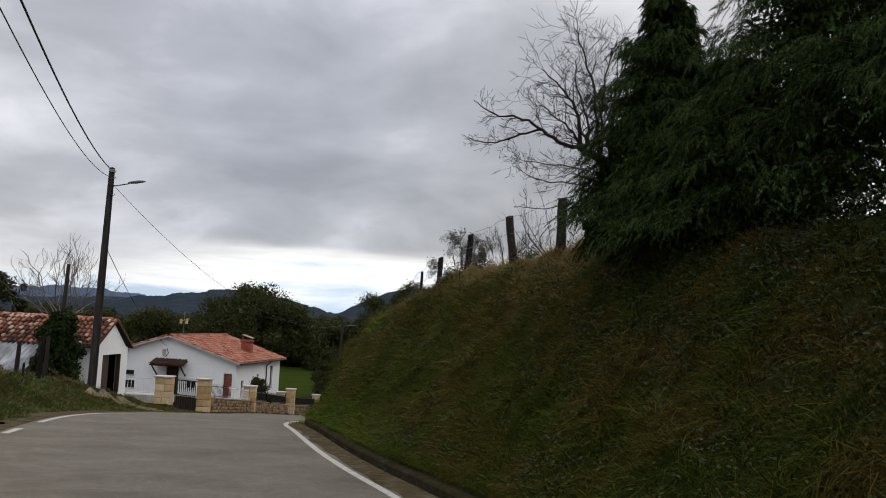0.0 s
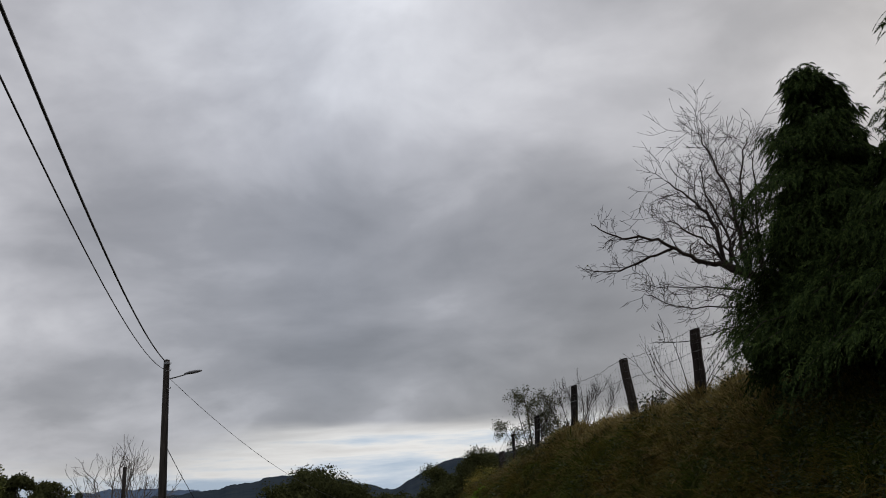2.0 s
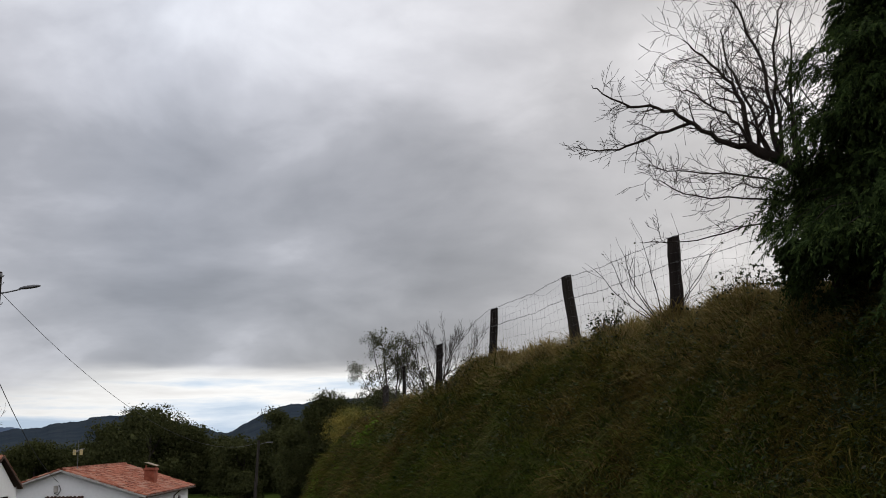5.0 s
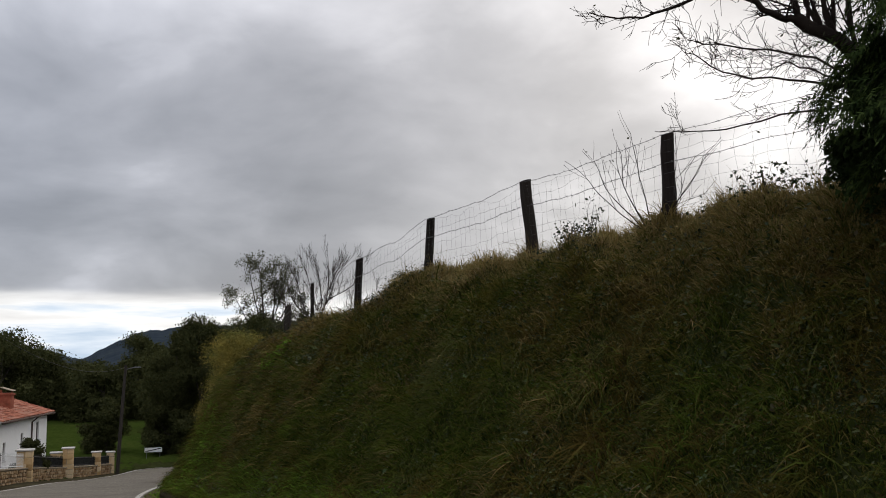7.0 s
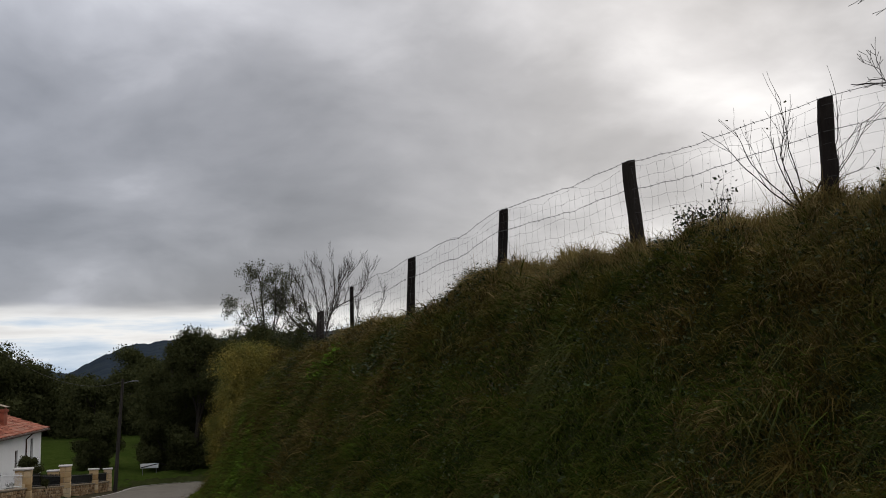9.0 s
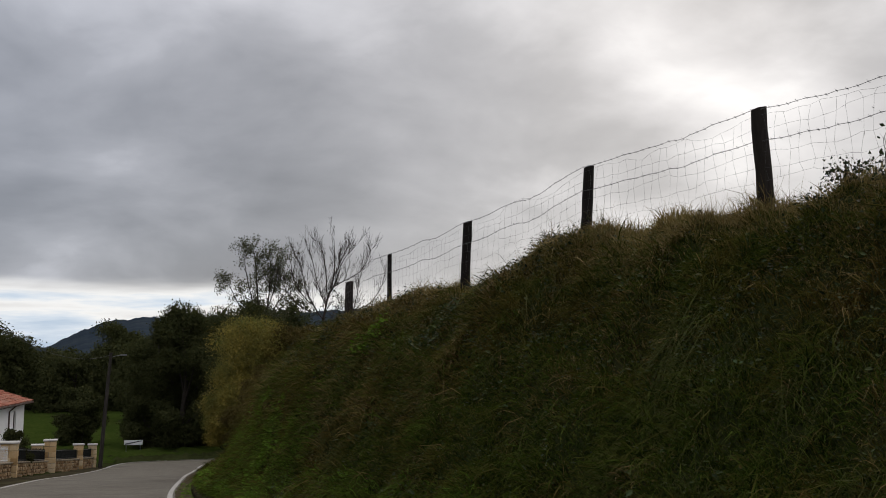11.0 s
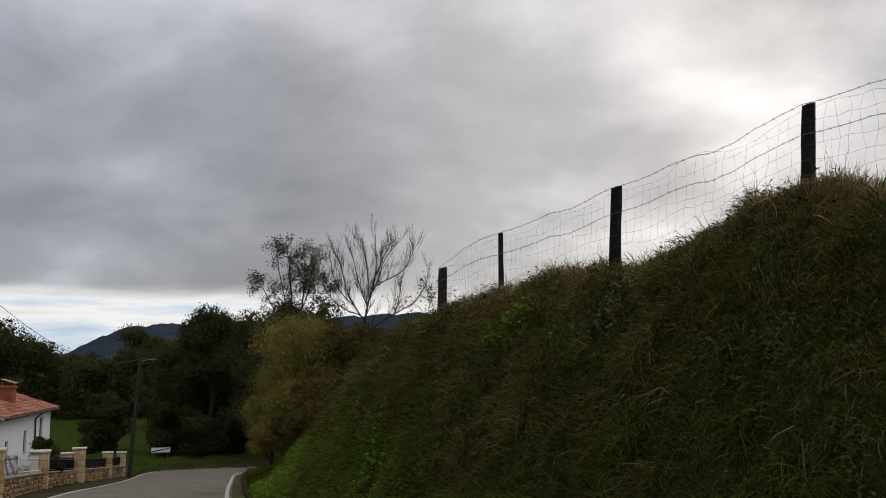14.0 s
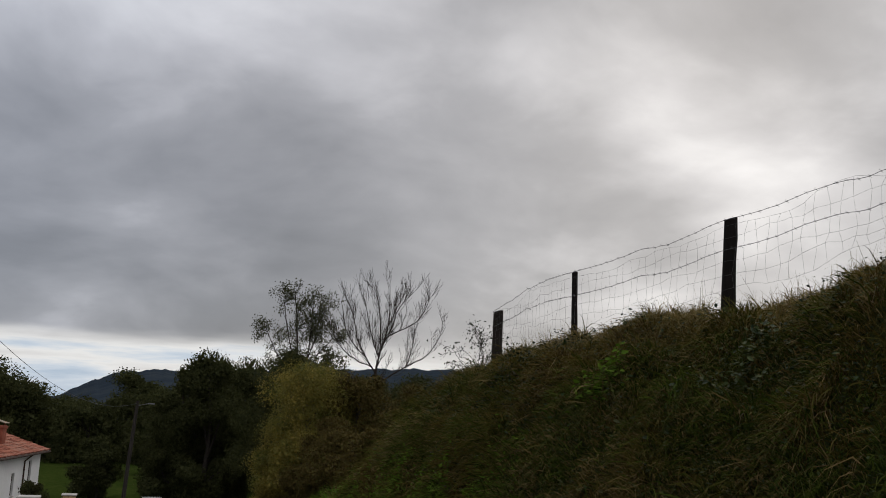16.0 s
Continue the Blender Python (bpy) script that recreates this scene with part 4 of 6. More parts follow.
def tussocks(name, spots, per, length, mat, label, spread=0.09, lean=0.9, droop=1.1, width=0.009):
    xs, ys = spots
    x = np.repeat(xs, per) + r.normal(0, spread, len(xs) * per)
    y = np.repeat(ys, per) + r.normal(0, spread, len(ys) * per)
    stuff(name, blades(name, x, y, length, width, mat, r, lean, droop, True, 1.05), label, "grass")


tussocks("grass_tussocks", bank_spots(1900, r, 6, 34, 0.06, 0.8), 34, 0.27, BLADES, "arching tussocks of coarse grass on the bank")
x, y = [np.concatenate(q) for q in zip(bank_spots(34000, r, 25.0, 42.0, -0.02, 0.3), bank_spots(15000, r, 15.5, 25.0, -0.02, 0.2))]
stuff("lush_grass", blades("lush_grass", x, y, 0.17, 0.012, LUSH, r, 0.7, 1.0, False), "lush bright green grass low on the bank", "grass")
tussocks("green_tussocks", bank_spots(150, r, 6, 34, 0.08, 0.55), 50, 0.25, FRESH, "bright green arching grass tufts on the bank")

gx0, gy0 = r.uniform(-1.1, 0.1, 16), r.uniform(17.0, 18.9, 16)
STRAW = leaf_material("straw_tussock", [(0.030, 0.036, 0.011), (0.049, 0.054, 0.017), (0.072, 0.070, 0.026)], None, 0.5, 0.2, 0.95, 0.01)
tussocks("cascading_grass", (gx0, gy0), 80, 0.32, STRAW, "long pale grass hanging down the bank", 0.11, 1.15, 1.7, 0.007)
tussocks("cascading_grass", bank_spots(160, r, 13, 30, 0.08, 0.75), 45, 0.28, STRAW, "long pale grass hanging down the bank", 0.1, 1.1, 1.5, 0.007)


def broad_leaves(name, spots, per, size, mat, label, height=0.12, spread=0.12):
    xs, ys = spots
    n = len(xs) * per
    x = np.repeat(xs, per) + r.normal(0, spread, n)
    y = np.repeat(ys, per) + r.normal(0, spread, n)
    p = np.column_stack([x, y, land(x, y) + r.uniform(0.03, height, n)])
    p[:, 0] -= 0.03
    a = unit(np.column_stack([r.normal(size=n) - 0.5, r.normal(size=n), r.normal(0, 0.5, n)]))
    up = unit(np.column_stack([r.normal(0, 0.4, n) - 0.6, r.normal(0, 0.4, n), np.ones(n)]))
    b = unit(np.cross(a, up))
    s = (size * r.uniform(0.5, 1.4, n))[:, None]
    fold = unit(np.cross(b, a)) * s * 0.08
    v = np.stack([p - a * s * 0.5, p + b * s * 0.32 - a * s * 0.1 + fold, p + b * s * 0.24 + a * s * 0.25 + fold, p + a * s * 0.55,
                  p - b * s * 0.24 + a * s * 0.25 + fold, p - b * s * 0.32 - a * s * 0.1 + fold], 1).reshape(-1, 3)
    i = np.arange(n)[:, None] * 6
    stuff(name, mesh_of(name, v, [i + np.array([[0, 1, 2, 3]]), i + np.array([[0, 3, 4, 5]])], mat), label, "weeds")


broad_leaves("creeping_weeds", bank_spots(2200, r, 6, 36, 0.03, 0.84, clump=1.2), 24, 0.03, WEEDS, "small dark creeping leaves among the grass", 0.16, 0.16)
broad_leaves("dead_leaves", bank_spots(900, r, 6, 35, 0.05, 0.84, clump=0.8), 22, 0.028, BROWNBUSH, "withered brown leaves caught in the grass", 0.16, 0.18)
broad_leaves("clover", bank_spots(760, r, 25.5, 42, -0.02, 0.32), 34, 0.045, LUSH, "bright green leafy weeds at the end of the bank", 0.16, 0.16)
broad_leaves("dock_leaves", bank_spots(240, r, 6, 34, 0.02, 0.8), 10, 0.06, WEEDS, "broad-leaved weeds among the grass")
broad_leaves("bramble_patch", [np.concatenate(q) for q in zip(bank_spots(420, r, 6, 36, 0.4, 0.9, clump=3.0), bank_spots(260, r, 5, 13.5, 0.5, 1.1))], 40, 0.04, BRAMBLE, "dark bramble leaves trailing over the bank", 0.25, 0.22)
broad_leaves("crest_bramble", bank_spots(40, r, 15, 34, 0.8, 1.0), 30, 0.036, BRAMBLE, "low bramble bushes along the fence line", 0.12, 0.18)

# one fern-like bright plant and a dark nettle clump
for i, (cx, cy, spread, mat, label) in enumerate(((-1.7, 24.95, 0.12, LUSH, "bright green fern on the bank"), (-1.24, 23.2, 0.26, WEEDS, "clump of dark nettles on the bank"), (-2.9, 26.9, 0.2, LUSH, "bright green weed near the foot of the bank"))):
    broad_leaves("fern" if i == 0 else "nettle_clump" if i == 1 else "weed_clump", (np.full(14, cx) + r.normal(0, spread, 14), np.full(14, cy) + r.normal(0, spread, 14)), 26, 0.055, mat, label, 0.34, 0.06)

# straw-coloured tufts about the posts and along the crest
ty = np.concatenate([r.uniform(20.0, 31.0, 50), r.uniform(24.5, 31.0, 80)])
tussocks("straw_tufts", (crest_x(ty) - r.uniform(-0.12, 0.5, 130), ty), 40, 0.27, DRYBLADES, "straw-coloured tufts of dry grass on the crest", 0.09)
tussocks("straw_tufts", (-2.62 + r.normal(0, 0.12, 10), 30.2 + r.normal(0, 0.35, 10)), 40, 0.26, DRYBLADES, "pale dry tufts on the steep end of the bank", 0.08)
tussocks("withered_tussocks", bank_spots(340, r, 13, 36, 0.12, 0.85, clump=0.7), 36, 0.26, BROWNBLADES, "arching brown tussocks among the green grass", 0.1)
px_, py_ = np.array([1.94, 1.38, 0.46, -0.18, -0.68]), np.array([16.6, 19.47, 22.0, 25.1, 28.15])
tussocks("straw_tufts", (np.repeat(px_, 3) - 0.1, np.repeat(py_, 3)), 40, 0.34, DRYBLADES, "dry grass tufts round the fence posts", 0.12)

# round pale leaves low on the bank
broad_leaves("pennywort", bank_spots(70, r, 7, 26, 0.03, 0.5), 7, 0.055, leaf_material("pale_round_leaves", [(0.03, 0.05, 0.02), (0.05, 0.075, 0.032), (0.07, 0.10, 0.048)], None, 0.5, 0.2, 0.7, 0.05), "scattered pale green round leaves on the bank", 0.1, 0.12)

# grass on the other verge
n = 88000
y = r.uniform(10, 42, n)
x = line_left(y) - 0.5 - r.uniform(0, 1, n) ** 0.8 * 9.0
keep = (line_left(y) - x > np.interp(y, [5, 15, 19, 40], [1.5, 1.25, 0.6, 0.55]) + 0.3 * lumps(x, y, 1.1, 16)) & (lumps(x, y, 2.4, 17) + r.normal(0, 0.5, n) > -0.75) & (((x + 11.6) / 1.35) ** 2 + ((y - 36.2) / 2.3) ** 2 + r.normal(0, 0.2, n) > 1)
x, y = x[keep], y[keep]
stuff("verge_grass", blades("verge_grass", x, y, 0.16, 0.026, leaf_material("verge_blades", [(0.026, 0.040, 0.009), (0.045, 0.068, 0.013), (0.070, 0.10, 0.020), (0.09, 0.09, 0.030)],
      [(0.04, 0.028, 0.012), (0.075, 0.055, 0.022), (0.10, 0.075, 0.03)], 0.45, 0.25), r, 0.75, 1.0, False), "short rough grass on the verge mound", "grass")
tx = r.uniform(0.8, 8.0, 420)
ty = r.uniform(12, 40, 420)
tussocks("verge_tussocks", (line_left(ty) - tx, ty), 30, 0.36, BLADES, "rough tufts of grass on the verge mound", 0.14)
tussocks("verge_tussocks", (line_left(ty[:160] + 0.7) - tx[:160] - 0.4, ty[:160] + 0.7), 26, 0.26, BROWNBLADES, "withered tufts on the verge mound", 0.16)

# a trodden patch of bare soil beside the pole
pa = np.linspace(0, 2 * math.pi, 37)[:-1]
pr = 1 + 0.22 * np.sin(3 * pa + 1) + 0.12 * np.sin(7 * pa)
rings = [np.column_stack([-11.6 + np.cos(pa) * 1.25 * pr * f, 36.2 + np.sin(pa) * 2.2 * pr * f]) for f in (0.15, 0.5, 0.8, 1.0)]
pv = np.concatenate([np.column_stack([q, land(q[:, 0], q[:, 1]) + (0.07, 0.065, 0.05, -0.03)[i]]) for i, q in enumerate(rings)])
pq = np.concatenate([np.stack([np.arange(36) + i * 36, (np.arange(36) + 1) % 36 + i * 36, (np.arange(36) + 1) % 36 + (i + 1) * 36, np.arange(36) + (i + 1) * 36], -1) for i in range(3)] )
tagged(part("bare_soil", mesh_of("bare_soil", pv, [pq, np.array([[0, i, i + 1] for i in range(1, 35)])], material("trodden_soil", [(0.06, 0.045, 0.03), (0.12, 0.095, 0.065), (0.18, 0.145, 0.105)], 2.0, 1.0, 0.7, 25.0, spec=0.0), True)), "trodden patch of bare soil on the verge", "soil", kind="structure")

# cypress hedge above the bank
for i, (x, y, top, half, boughs, per, slim, skirt, lowest) in enumerate((
        (2.78, 12.8, 6.5, 1.42, 240, 60, 0.86, 0.72, 0.01), (4.2, 11.2, 8.3, 2.3, 200, 66, 0.95, 0.55, 0.05), (3.45, 11.9, 5.2, 1.6, 200, 66, 0.86, 0.75, 0.02), (3.02, 12.7, 6.2, 0.42, 70, 46, 0.8, 0.42, 0.3),
        (4.5, 9.4, 8.8, 2.1, 150, 46, 0.95, 0.6, 0.0), (4.9, 7.4, 9.0, 1.85, 150, 46, 0.95, 0.6, 0.0), (5.3, 5.4, 8.8, 1.9, 150, 46, 0.95, 0.6, 0.0))):
    cypress(x, y, float(land(x, y)) - 0.1, top, half, 40 + i, "dense dark green cypress on top of the bank", boughs, per, slim, skirt, lowest)
bare_tree("bare_tree", 2.6, 13.7, 2.75,
          [((-0.30, 0.1, 1.15), (-0.10, 0.05, 1), 0.62, 0.026), ((-0.45, 0.15, 1.3), (-0.25, 0.1, 1), 0.6, 0.024), ((-0.1, 0.1, 0.9), (0.05, 0.0, 1), 0.8, 0.026)], 4, 25,
          "leafless tree with fine spreading twigs beside the cypress", 0.95, 0.01, 2, leaves=90, leaf_size=0.035, bend=0.08, least=0.0022,
          boughs=[([(0.3, -0.3, -0.3), (0.1, -0.1, 0.6), (-0.25, 0.1, 1.16), (-0.76, 0.26, 1.48)], 0.08, 0.055, 7, 0.34),
                  ([(-0.74, 0.26, 1.47), (-1.0, 0.28, 1.5), (-1.35, 0.28, 1.74), (-1.62, 0.28, 1.9), (-2.0, 0.3, 1.88), (-2.32, 0.32, 2.12)], 0.036, 0.004, 20, 0.16),
                  ([(-1.3, 0.28, 1.72), (-1.65, 0.5, 1.66), (-2.0, 0.8, 1.56), (-2.36, 1.0, 1.66)], 0.02, 0.004, 16, 0.16),
                  ([(-0.74, 0.26, 1.47), (-0.80, 0.25, 2.0), (-1.02, 0.3, 2.35), (-1.35, 0.3, 2.62)], 0.034, 0.004, 27, 0.30),
                  ([(-0.74, 0.26, 1.47), (-0.88, 0.2, 1.72), (-1.15, 0.3, 1.95), (-1.45, 0.3, 2.1)], 0.022, 0.004, 24, 0.27),
                  ([(-0.5, 0.2, 1.38), (-0.54, 0.1, 2.1), (-0.73, 0.2, 2.75), (-0.88, 0.2, 3.2)], 0.028, 0.004, 29, 0.32),
                  ([(-0.45, 0.2, 1.3), (-0.46, 0.15, 2.1), (-0.42, 0.2, 2.6), (-0.28, 0.2, 3.1)], 0.024, 0.004, 27, 0.32),
                  ([(-0.6, 0.22, 1.42), (-0.66, 0.4, 2.0), (-0.85, 0.5, 2.5), (-0.8, 0.55, 2.9)], 0.022, 0.004, 24, 0.30),
                  ([(-0.3, 0.1, 1.2), (-0.3, 0.2, 2.0), (-0.25, 0.1, 2.8)], 0.024, 0.004, 18, 0.32),
                  ([(-0.2, 0.1, 0.85), (-0.8, 0.3, 0.95), (-1.35, 0.4, 0.98), (-1.7, 0.5, 1.2)], 0.014, 0.003, 14, 0.2),
                  ([(-0.3, 0.1, 1.0), (-0.8, 0.3, 1.2), (-1.3, 0.4, 1.24), (-1.65, 0.5, 1.3)], 0.014, 0.003, 14, 0.22),
                  ([(0.0, 0.1, 0.7), (-0.45, 0.25, 1.0), (-0.8, 0.3, 1.1), (-1.0, 0.35, 1.05)], 0.012, 0.003, 18, 0.2),
                  ([(0.0, 0.1, 0.9), (-0.4, 0.15, 1.35), (-0.75, 0.2, 1.3)], 0.012, 0.003, 16, 0.2),
                  ([(-0.2, 0.1, 0.7), (-0.7, 0.5, 0.72), (-1.2, 0.9, 0.62), (-1.6, 1.3, 0.70)], 0.012, 0.003, 8, 0.2)])
for i, (x, y, top, half) in enumerate(((2.42, 13.5, 3.95, 0.52), (2.75, 13.2, 3.7, 0.5))):
    leafy_tree("ivy_shrub", x, y, float(land(x, y)) - 0.05, top, half, IVY, 9000, 0.05, 231 + i, "dark ivy-clad shrub at the foot of the cypress", "shrub", low=0.02, lumps_n=34, bark=TWIG)
twigs = [((0.02 * i - 0.06, 0.02, -0.1), (-0.95 + 0.21 * i, 0.3 * math.sin(i * 2.1), 0.62 + 0.25 * math.sin(i * 1.7 + 0.6)), 0.60 + 0.07 * (i % 3) - 0.12 * (i > 5), 0.009) for i in range(9)]
bare_tree("bare_shrub", 1.8, 16.75, 2.85, twigs, 2, 9, "small leafless shrub growing round a fence post", 0.55, 0.04, 2, leaves=6, leaf_size=0.05, category="shrub", bend=0.07, least=0.002)
bare_tree("thorn_shrub", 1.55, 17.9, 2.75, [((0, 0, -0.1), (0.1 * i - 0.15, 0.2 * i - 0.3, 1), 0.3, 0.006) for i in range(4)], 2, 19, "thin bramble sprig with a few leaves on the crest", 0.6, 0.02, 2, leaves=60, leaf_mat=BRAMBLE, leaf_size=0.05, category="shrub", bend=0.12)
for i, (x, y, hgt, half) in enumerate(((2.3, 15.3, 0.42, 0.4), (2.55, 14.6, 0.4, 0.4), (1.5, 18.4, 0.36, 0.26), (-0.35, 26.6, 0.32, 0.26))):
    z = float(land(x, y)) - 0.05
    leafy_tree("bramble_bush", x, y, z, z + hgt, half, BRAMBLE, 380, 0.034, 220 + i, "small dark bramble bush on the crest of the bank", "bush", low=0.1, lumps_n=18, bark=TWIG, fill=0)
# trees and bushes beyond the bank
base = float(land(3.68, 63.0)) - 0.3
f = 3.3 - base
bare_tree("bare_tree", 3.68, 63.0, base, [], 4, 14, "leafless tree with upswept branches beyond the bank", 0.5, 0.14, 2, bend=0.09, least=0.0052,
          boughs=[([(0, 0, -0.2), (0.05, 0, f * 0.5), (0, 0, f)], 0.11, 0.075, 0, 0.4),
                  ([(0, 0, f - 0.1), (0.15, 0.1, f + 0.8), (0.5, 0.1, f + 1.7), (0.58, 0, f + 2.9), (0.5, 0.1, f + 4.3)], 0.058, 0.01, 26, 0.6),
                  ([(0, 0, f - 0.2), (-0.5, 0.2, f + 0.6), (-0.95, 0.3, f + 1.4), (-1.15, 0.3, f + 2.5), (-1.6, 0.3, f + 3.4)], 0.042, 0.01, 26, 0.55),
                  ([(0.45, 0.1, f + 1.6), (1.1, -0.3, f + 2.0), (1.75, -0.4, f + 2.3), (2.3, -0.4, f + 3.0), (2.45, -0.4, f + 3.7)], 0.034, 0.01, 22, 0.6),
                  ([(0, 0, f - 0.8), (0.9, 0.5, f - 0.2), (1.8, 0.7, f + 0.35), (2.9, 0.8, f + 0.9), (3.7, 0.8, f + 2.4)], 0.042, 0.01, 22, 0.6),
                  ([(0.2, 0, f + 0.9), (0.05, -0.4, f + 1.9), (-0.05, -0.5, f + 3.0), (-0.35, -0.5, f + 3.9)], 0.034, 0.01, 24, 0.55),
                  ([(-0.5, 0.2, f + 0.6), (-1.2, -0.2, f + 1.1), (-1.7, -0.3, f + 1.9), (-1.95, -0.3, f + 3.2)], 0.032, 0.01, 18, 0.6),
                  ([(0.55, 0.1, f + 2.2), (1.0, 0.3, f + 3.2), (1.35, 0.4, f + 3.9)], 0.028, 0.01, 20, 0.5),
                  ([(1.7, 0.7, f + 0.3), (2.0, 0.6, f + 1.4), (2.0, 0.6, f + 2.4)], 0.03, 0.012, 12, 0.6),
                  ([(0.1, 0, f + 0.6), (-0.35, -0.2, f + 1.6), (-0.6, -0.3, f + 2.6), (-0.9, -0.3, f + 3.7)], 0.034, 0.01, 22, 0.55),
                  ([(0.3, 0, f + 1.2), (0.8, 0.2, f + 2.2), (1.0, 0.2, f + 3.1), (1.8, 0.2, f + 4.0)], 0.032, 0.01, 22, 0.55),
                  ([(-0.2, 0, f + 0.1), (-1.2, 0.3, f + 0.5), (-2.0, 0.4, f + 1.3), (-2.4, 0.4, f + 2.3)], 0.034, 0.01, 20, 0.55)])
bare_tree("birch", 1.5, 76, -3.2, [], 3, 57, "slender birch with sparse pale leaves", 0.8, 0.03, 2, leaves=15000, leaf_size=0.115, bend=0.11, least=0.008, leaf_spread=0.17,
          boughs=[([(0, 0, -0.4), (0.1, 0, 5), (-0.2, 0, 9), (-0.5, 0, 11.7)], 0.11, 0.015, 26, 0.8), ([(0.05, 0, 5), (0.6, 0.1, 8), (0.7, 0.1, 11.2)], 0.07, 0.015, 24, 0.8),
                  ([(0, 0, 6), (1.0, 0.4, 8.8), (1.2, 0.5, 10.8)], 0.05, 0.015, 18, 0.7), ([(0, 0, 6.5), (-0.8, 0.4, 9.2), (-1.1, 0.4, 11.0)], 0.05, 0.015, 18, 0.7),
                  ([(0, 0, 5), (-1.2, 0, 7.4), (-2.2, 0, 9.4)], 0.05, 0.015, 20, 0.7), ([(0, 0, 5.5), (1.0, -0.3, 7.8), (2.1, -0.3, 9.0)], 0.05, 0.015, 18, 0.7)])
leafy_tree("autumn_bush", -1.15, 50, -2.9, 2.8, 2.5, AUTUMN, 90000, 0.04, 52, "yellowing bushy tree at the end of the bank", "bush", low=0.2, lumps_n=60)
leafy_tree("autumn_bush", -2.1, 50.5, -2.9, -0.1, 1.25, AUTUMN, 30000, 0.045, 53, "low yellow-brown bush beside the road", "bush", low=0.3, lumps_n=40)
for i, (x, y, top, half) in enumerate(((-1.85, 45.0, -0.5, 0.9), (-1.75, 42.4, -0.3, 0.8), (-1.75, 40.2, 0.0, 0.75), (-1.5, 36.6, 0.75, 0.65), (-1.85, 34.6, 0.75, 0.6), (-1.35, 34.9, 1.15, 0.55), (-1.7, 32.7, 1.1, 0.5))):
    z = float(land(x, y)) - 0.15
    leafy_tree("autumn_bush", x, y, z, top, half, BROWNBUSH, 18000, 0.042, 240 + i, "low withered bush hanging over the end of the bank", "bush", low=0.02, lumps_n=40, bark=TWIG)
leafy_tree("autumn_bush", 0.5, 49.5, -2.2, 2.75, 1.6, BROWNBUSH, 34000, 0.05, 62, "withered brown thicket behind the young bare tree", "bush", low=0.1, lumps_n=40)
bare_tree("thorn_shrub", -1.0, 31.4, 1.75, [((0, 0, -0.1), (0.3 * i - 0.6, 0.2 * math.sin(i * 2.0), 0.9), 0.4, 0.009) for i in range(6)], 3, 23, "small leafy thorn bush beside the last fence post", 0.7, 0.0, 2, leaves=420, leaf_mat=BRAMBLE, leaf_size=0.045, category="shrub", bend=0.15, least=0.003)
leafy_tree("autumn_bush", -0.9, 46.6, -1.3, 0.9, 1.2, BROWNBUSH, 24000, 0.04, 60, "withered brown bush on the end of the bank", "bush", low=0.1)
leafy_tree("autumn_bush", -1.2, 43.5, -1.6, 0.6, 1.2, BROWNBUSH, 24000, 0.04, 61, "withered brown bush on the end of the bank", "bush", low=0.1)
leafy_tree("autumn_bush", 1.7, 46.5, -0.5, 2.1, 1.1, BROWNBUSH, 20000, 0.04, 63, "withered brown thicket behind the end of the fence", "bush", low=0.1, lumps_n=40)
leafy_tree("bush", 0.9, 52, -1.2, 2.1, 1.7, BRAMBLE, 16000, 0.07, 54, "dark thorny bush behind the autumn bush", "bush", low=0.05)
leafy_tree("bush", -1.5, 38.5, -1.4, 0.45, 0.9, BROWNBUSH, 16000, 0.045, 57, "dark bramble thicket at the end of the bank", "bush", low=0.05)
leafy_tree("bush", 0.0, 40.5, -0.4, 1.05, 1.0, BROWNBUSH, 14000, 0.045, 58, "dark bramble thicket at the end of the bank", "bush", low=0.05)
leafy_tree("bush", 1.6, 41.0, 0.4, 1.9, 0.9, BRAMBLE, 9000, 0.05, 59, "dark thorn bush behind the fence end", "bush", low=0.05)
leafy_tree("bush", 1.2, 72, -2.5, 4.6, 2.6, WOODS, 20000, 0.11, 55, "dark green bush below the birch", "bush", low=0.08)
leafy_tree("bush", 1.7, 36.0, 1.5, 2.6, 0.9, BRAMBLE, 1800, 0.07, 56, "bramble bush at the end of the fence", "bush", low=0.05)

WOOD = [(-29.2, 150, 6.3, 6.2), (-25.2, 156, 3.8, 5.6), (-11.5, 158, 6.2, 5.2), (-33.8, 150, 4.4, 5.6), (-23.9, 156, 4.2, 5.6), (-20.0, 162, 3.2, 5.7), (-44.6, 150, 2.0, 6.2), (-39.5, 156, 1.6, 5.9),
        (-52.2, 162, 0.2, 5.8), (-53.9, 150, 1.7, 6.4), (-63.3, 156, 2.0, 6.5), (-62.9, 162, 0.0, 5.8), (-72.1, 150, 2.3, 6.5), (-15.8, 150, 1.5, 5.8), (-27.4, 162, 2.8, 5.8), (-36.8, 150, 1.8, 5.5), (-29.5, 156, 6.9, 7.1), (-9.0, 150, 4.4, 4.4),
        (-4.6, 100, 5.2, 3.0), (-2.6, 98, 5.9, 3.6), (-0.1, 104, 5.8, 3.8), (2.4, 90, 5.4, 3.6), (6.5, 95, 6.4, 4.0), (-5.0, 99.5, 0.6, 2.8), (-3.0, 100, -0.4, 2.6), (-1.0, 101, 1.4, 3.0),
        (11, 99, 4.5, 4.0), (16, 102, 5, 4.4), (22, 108, 5, 4.6), (-6, 130, 3.5, 5.0), (6, 120, 6.4, 5.0), (0, 112, 6.0, 4.5)]
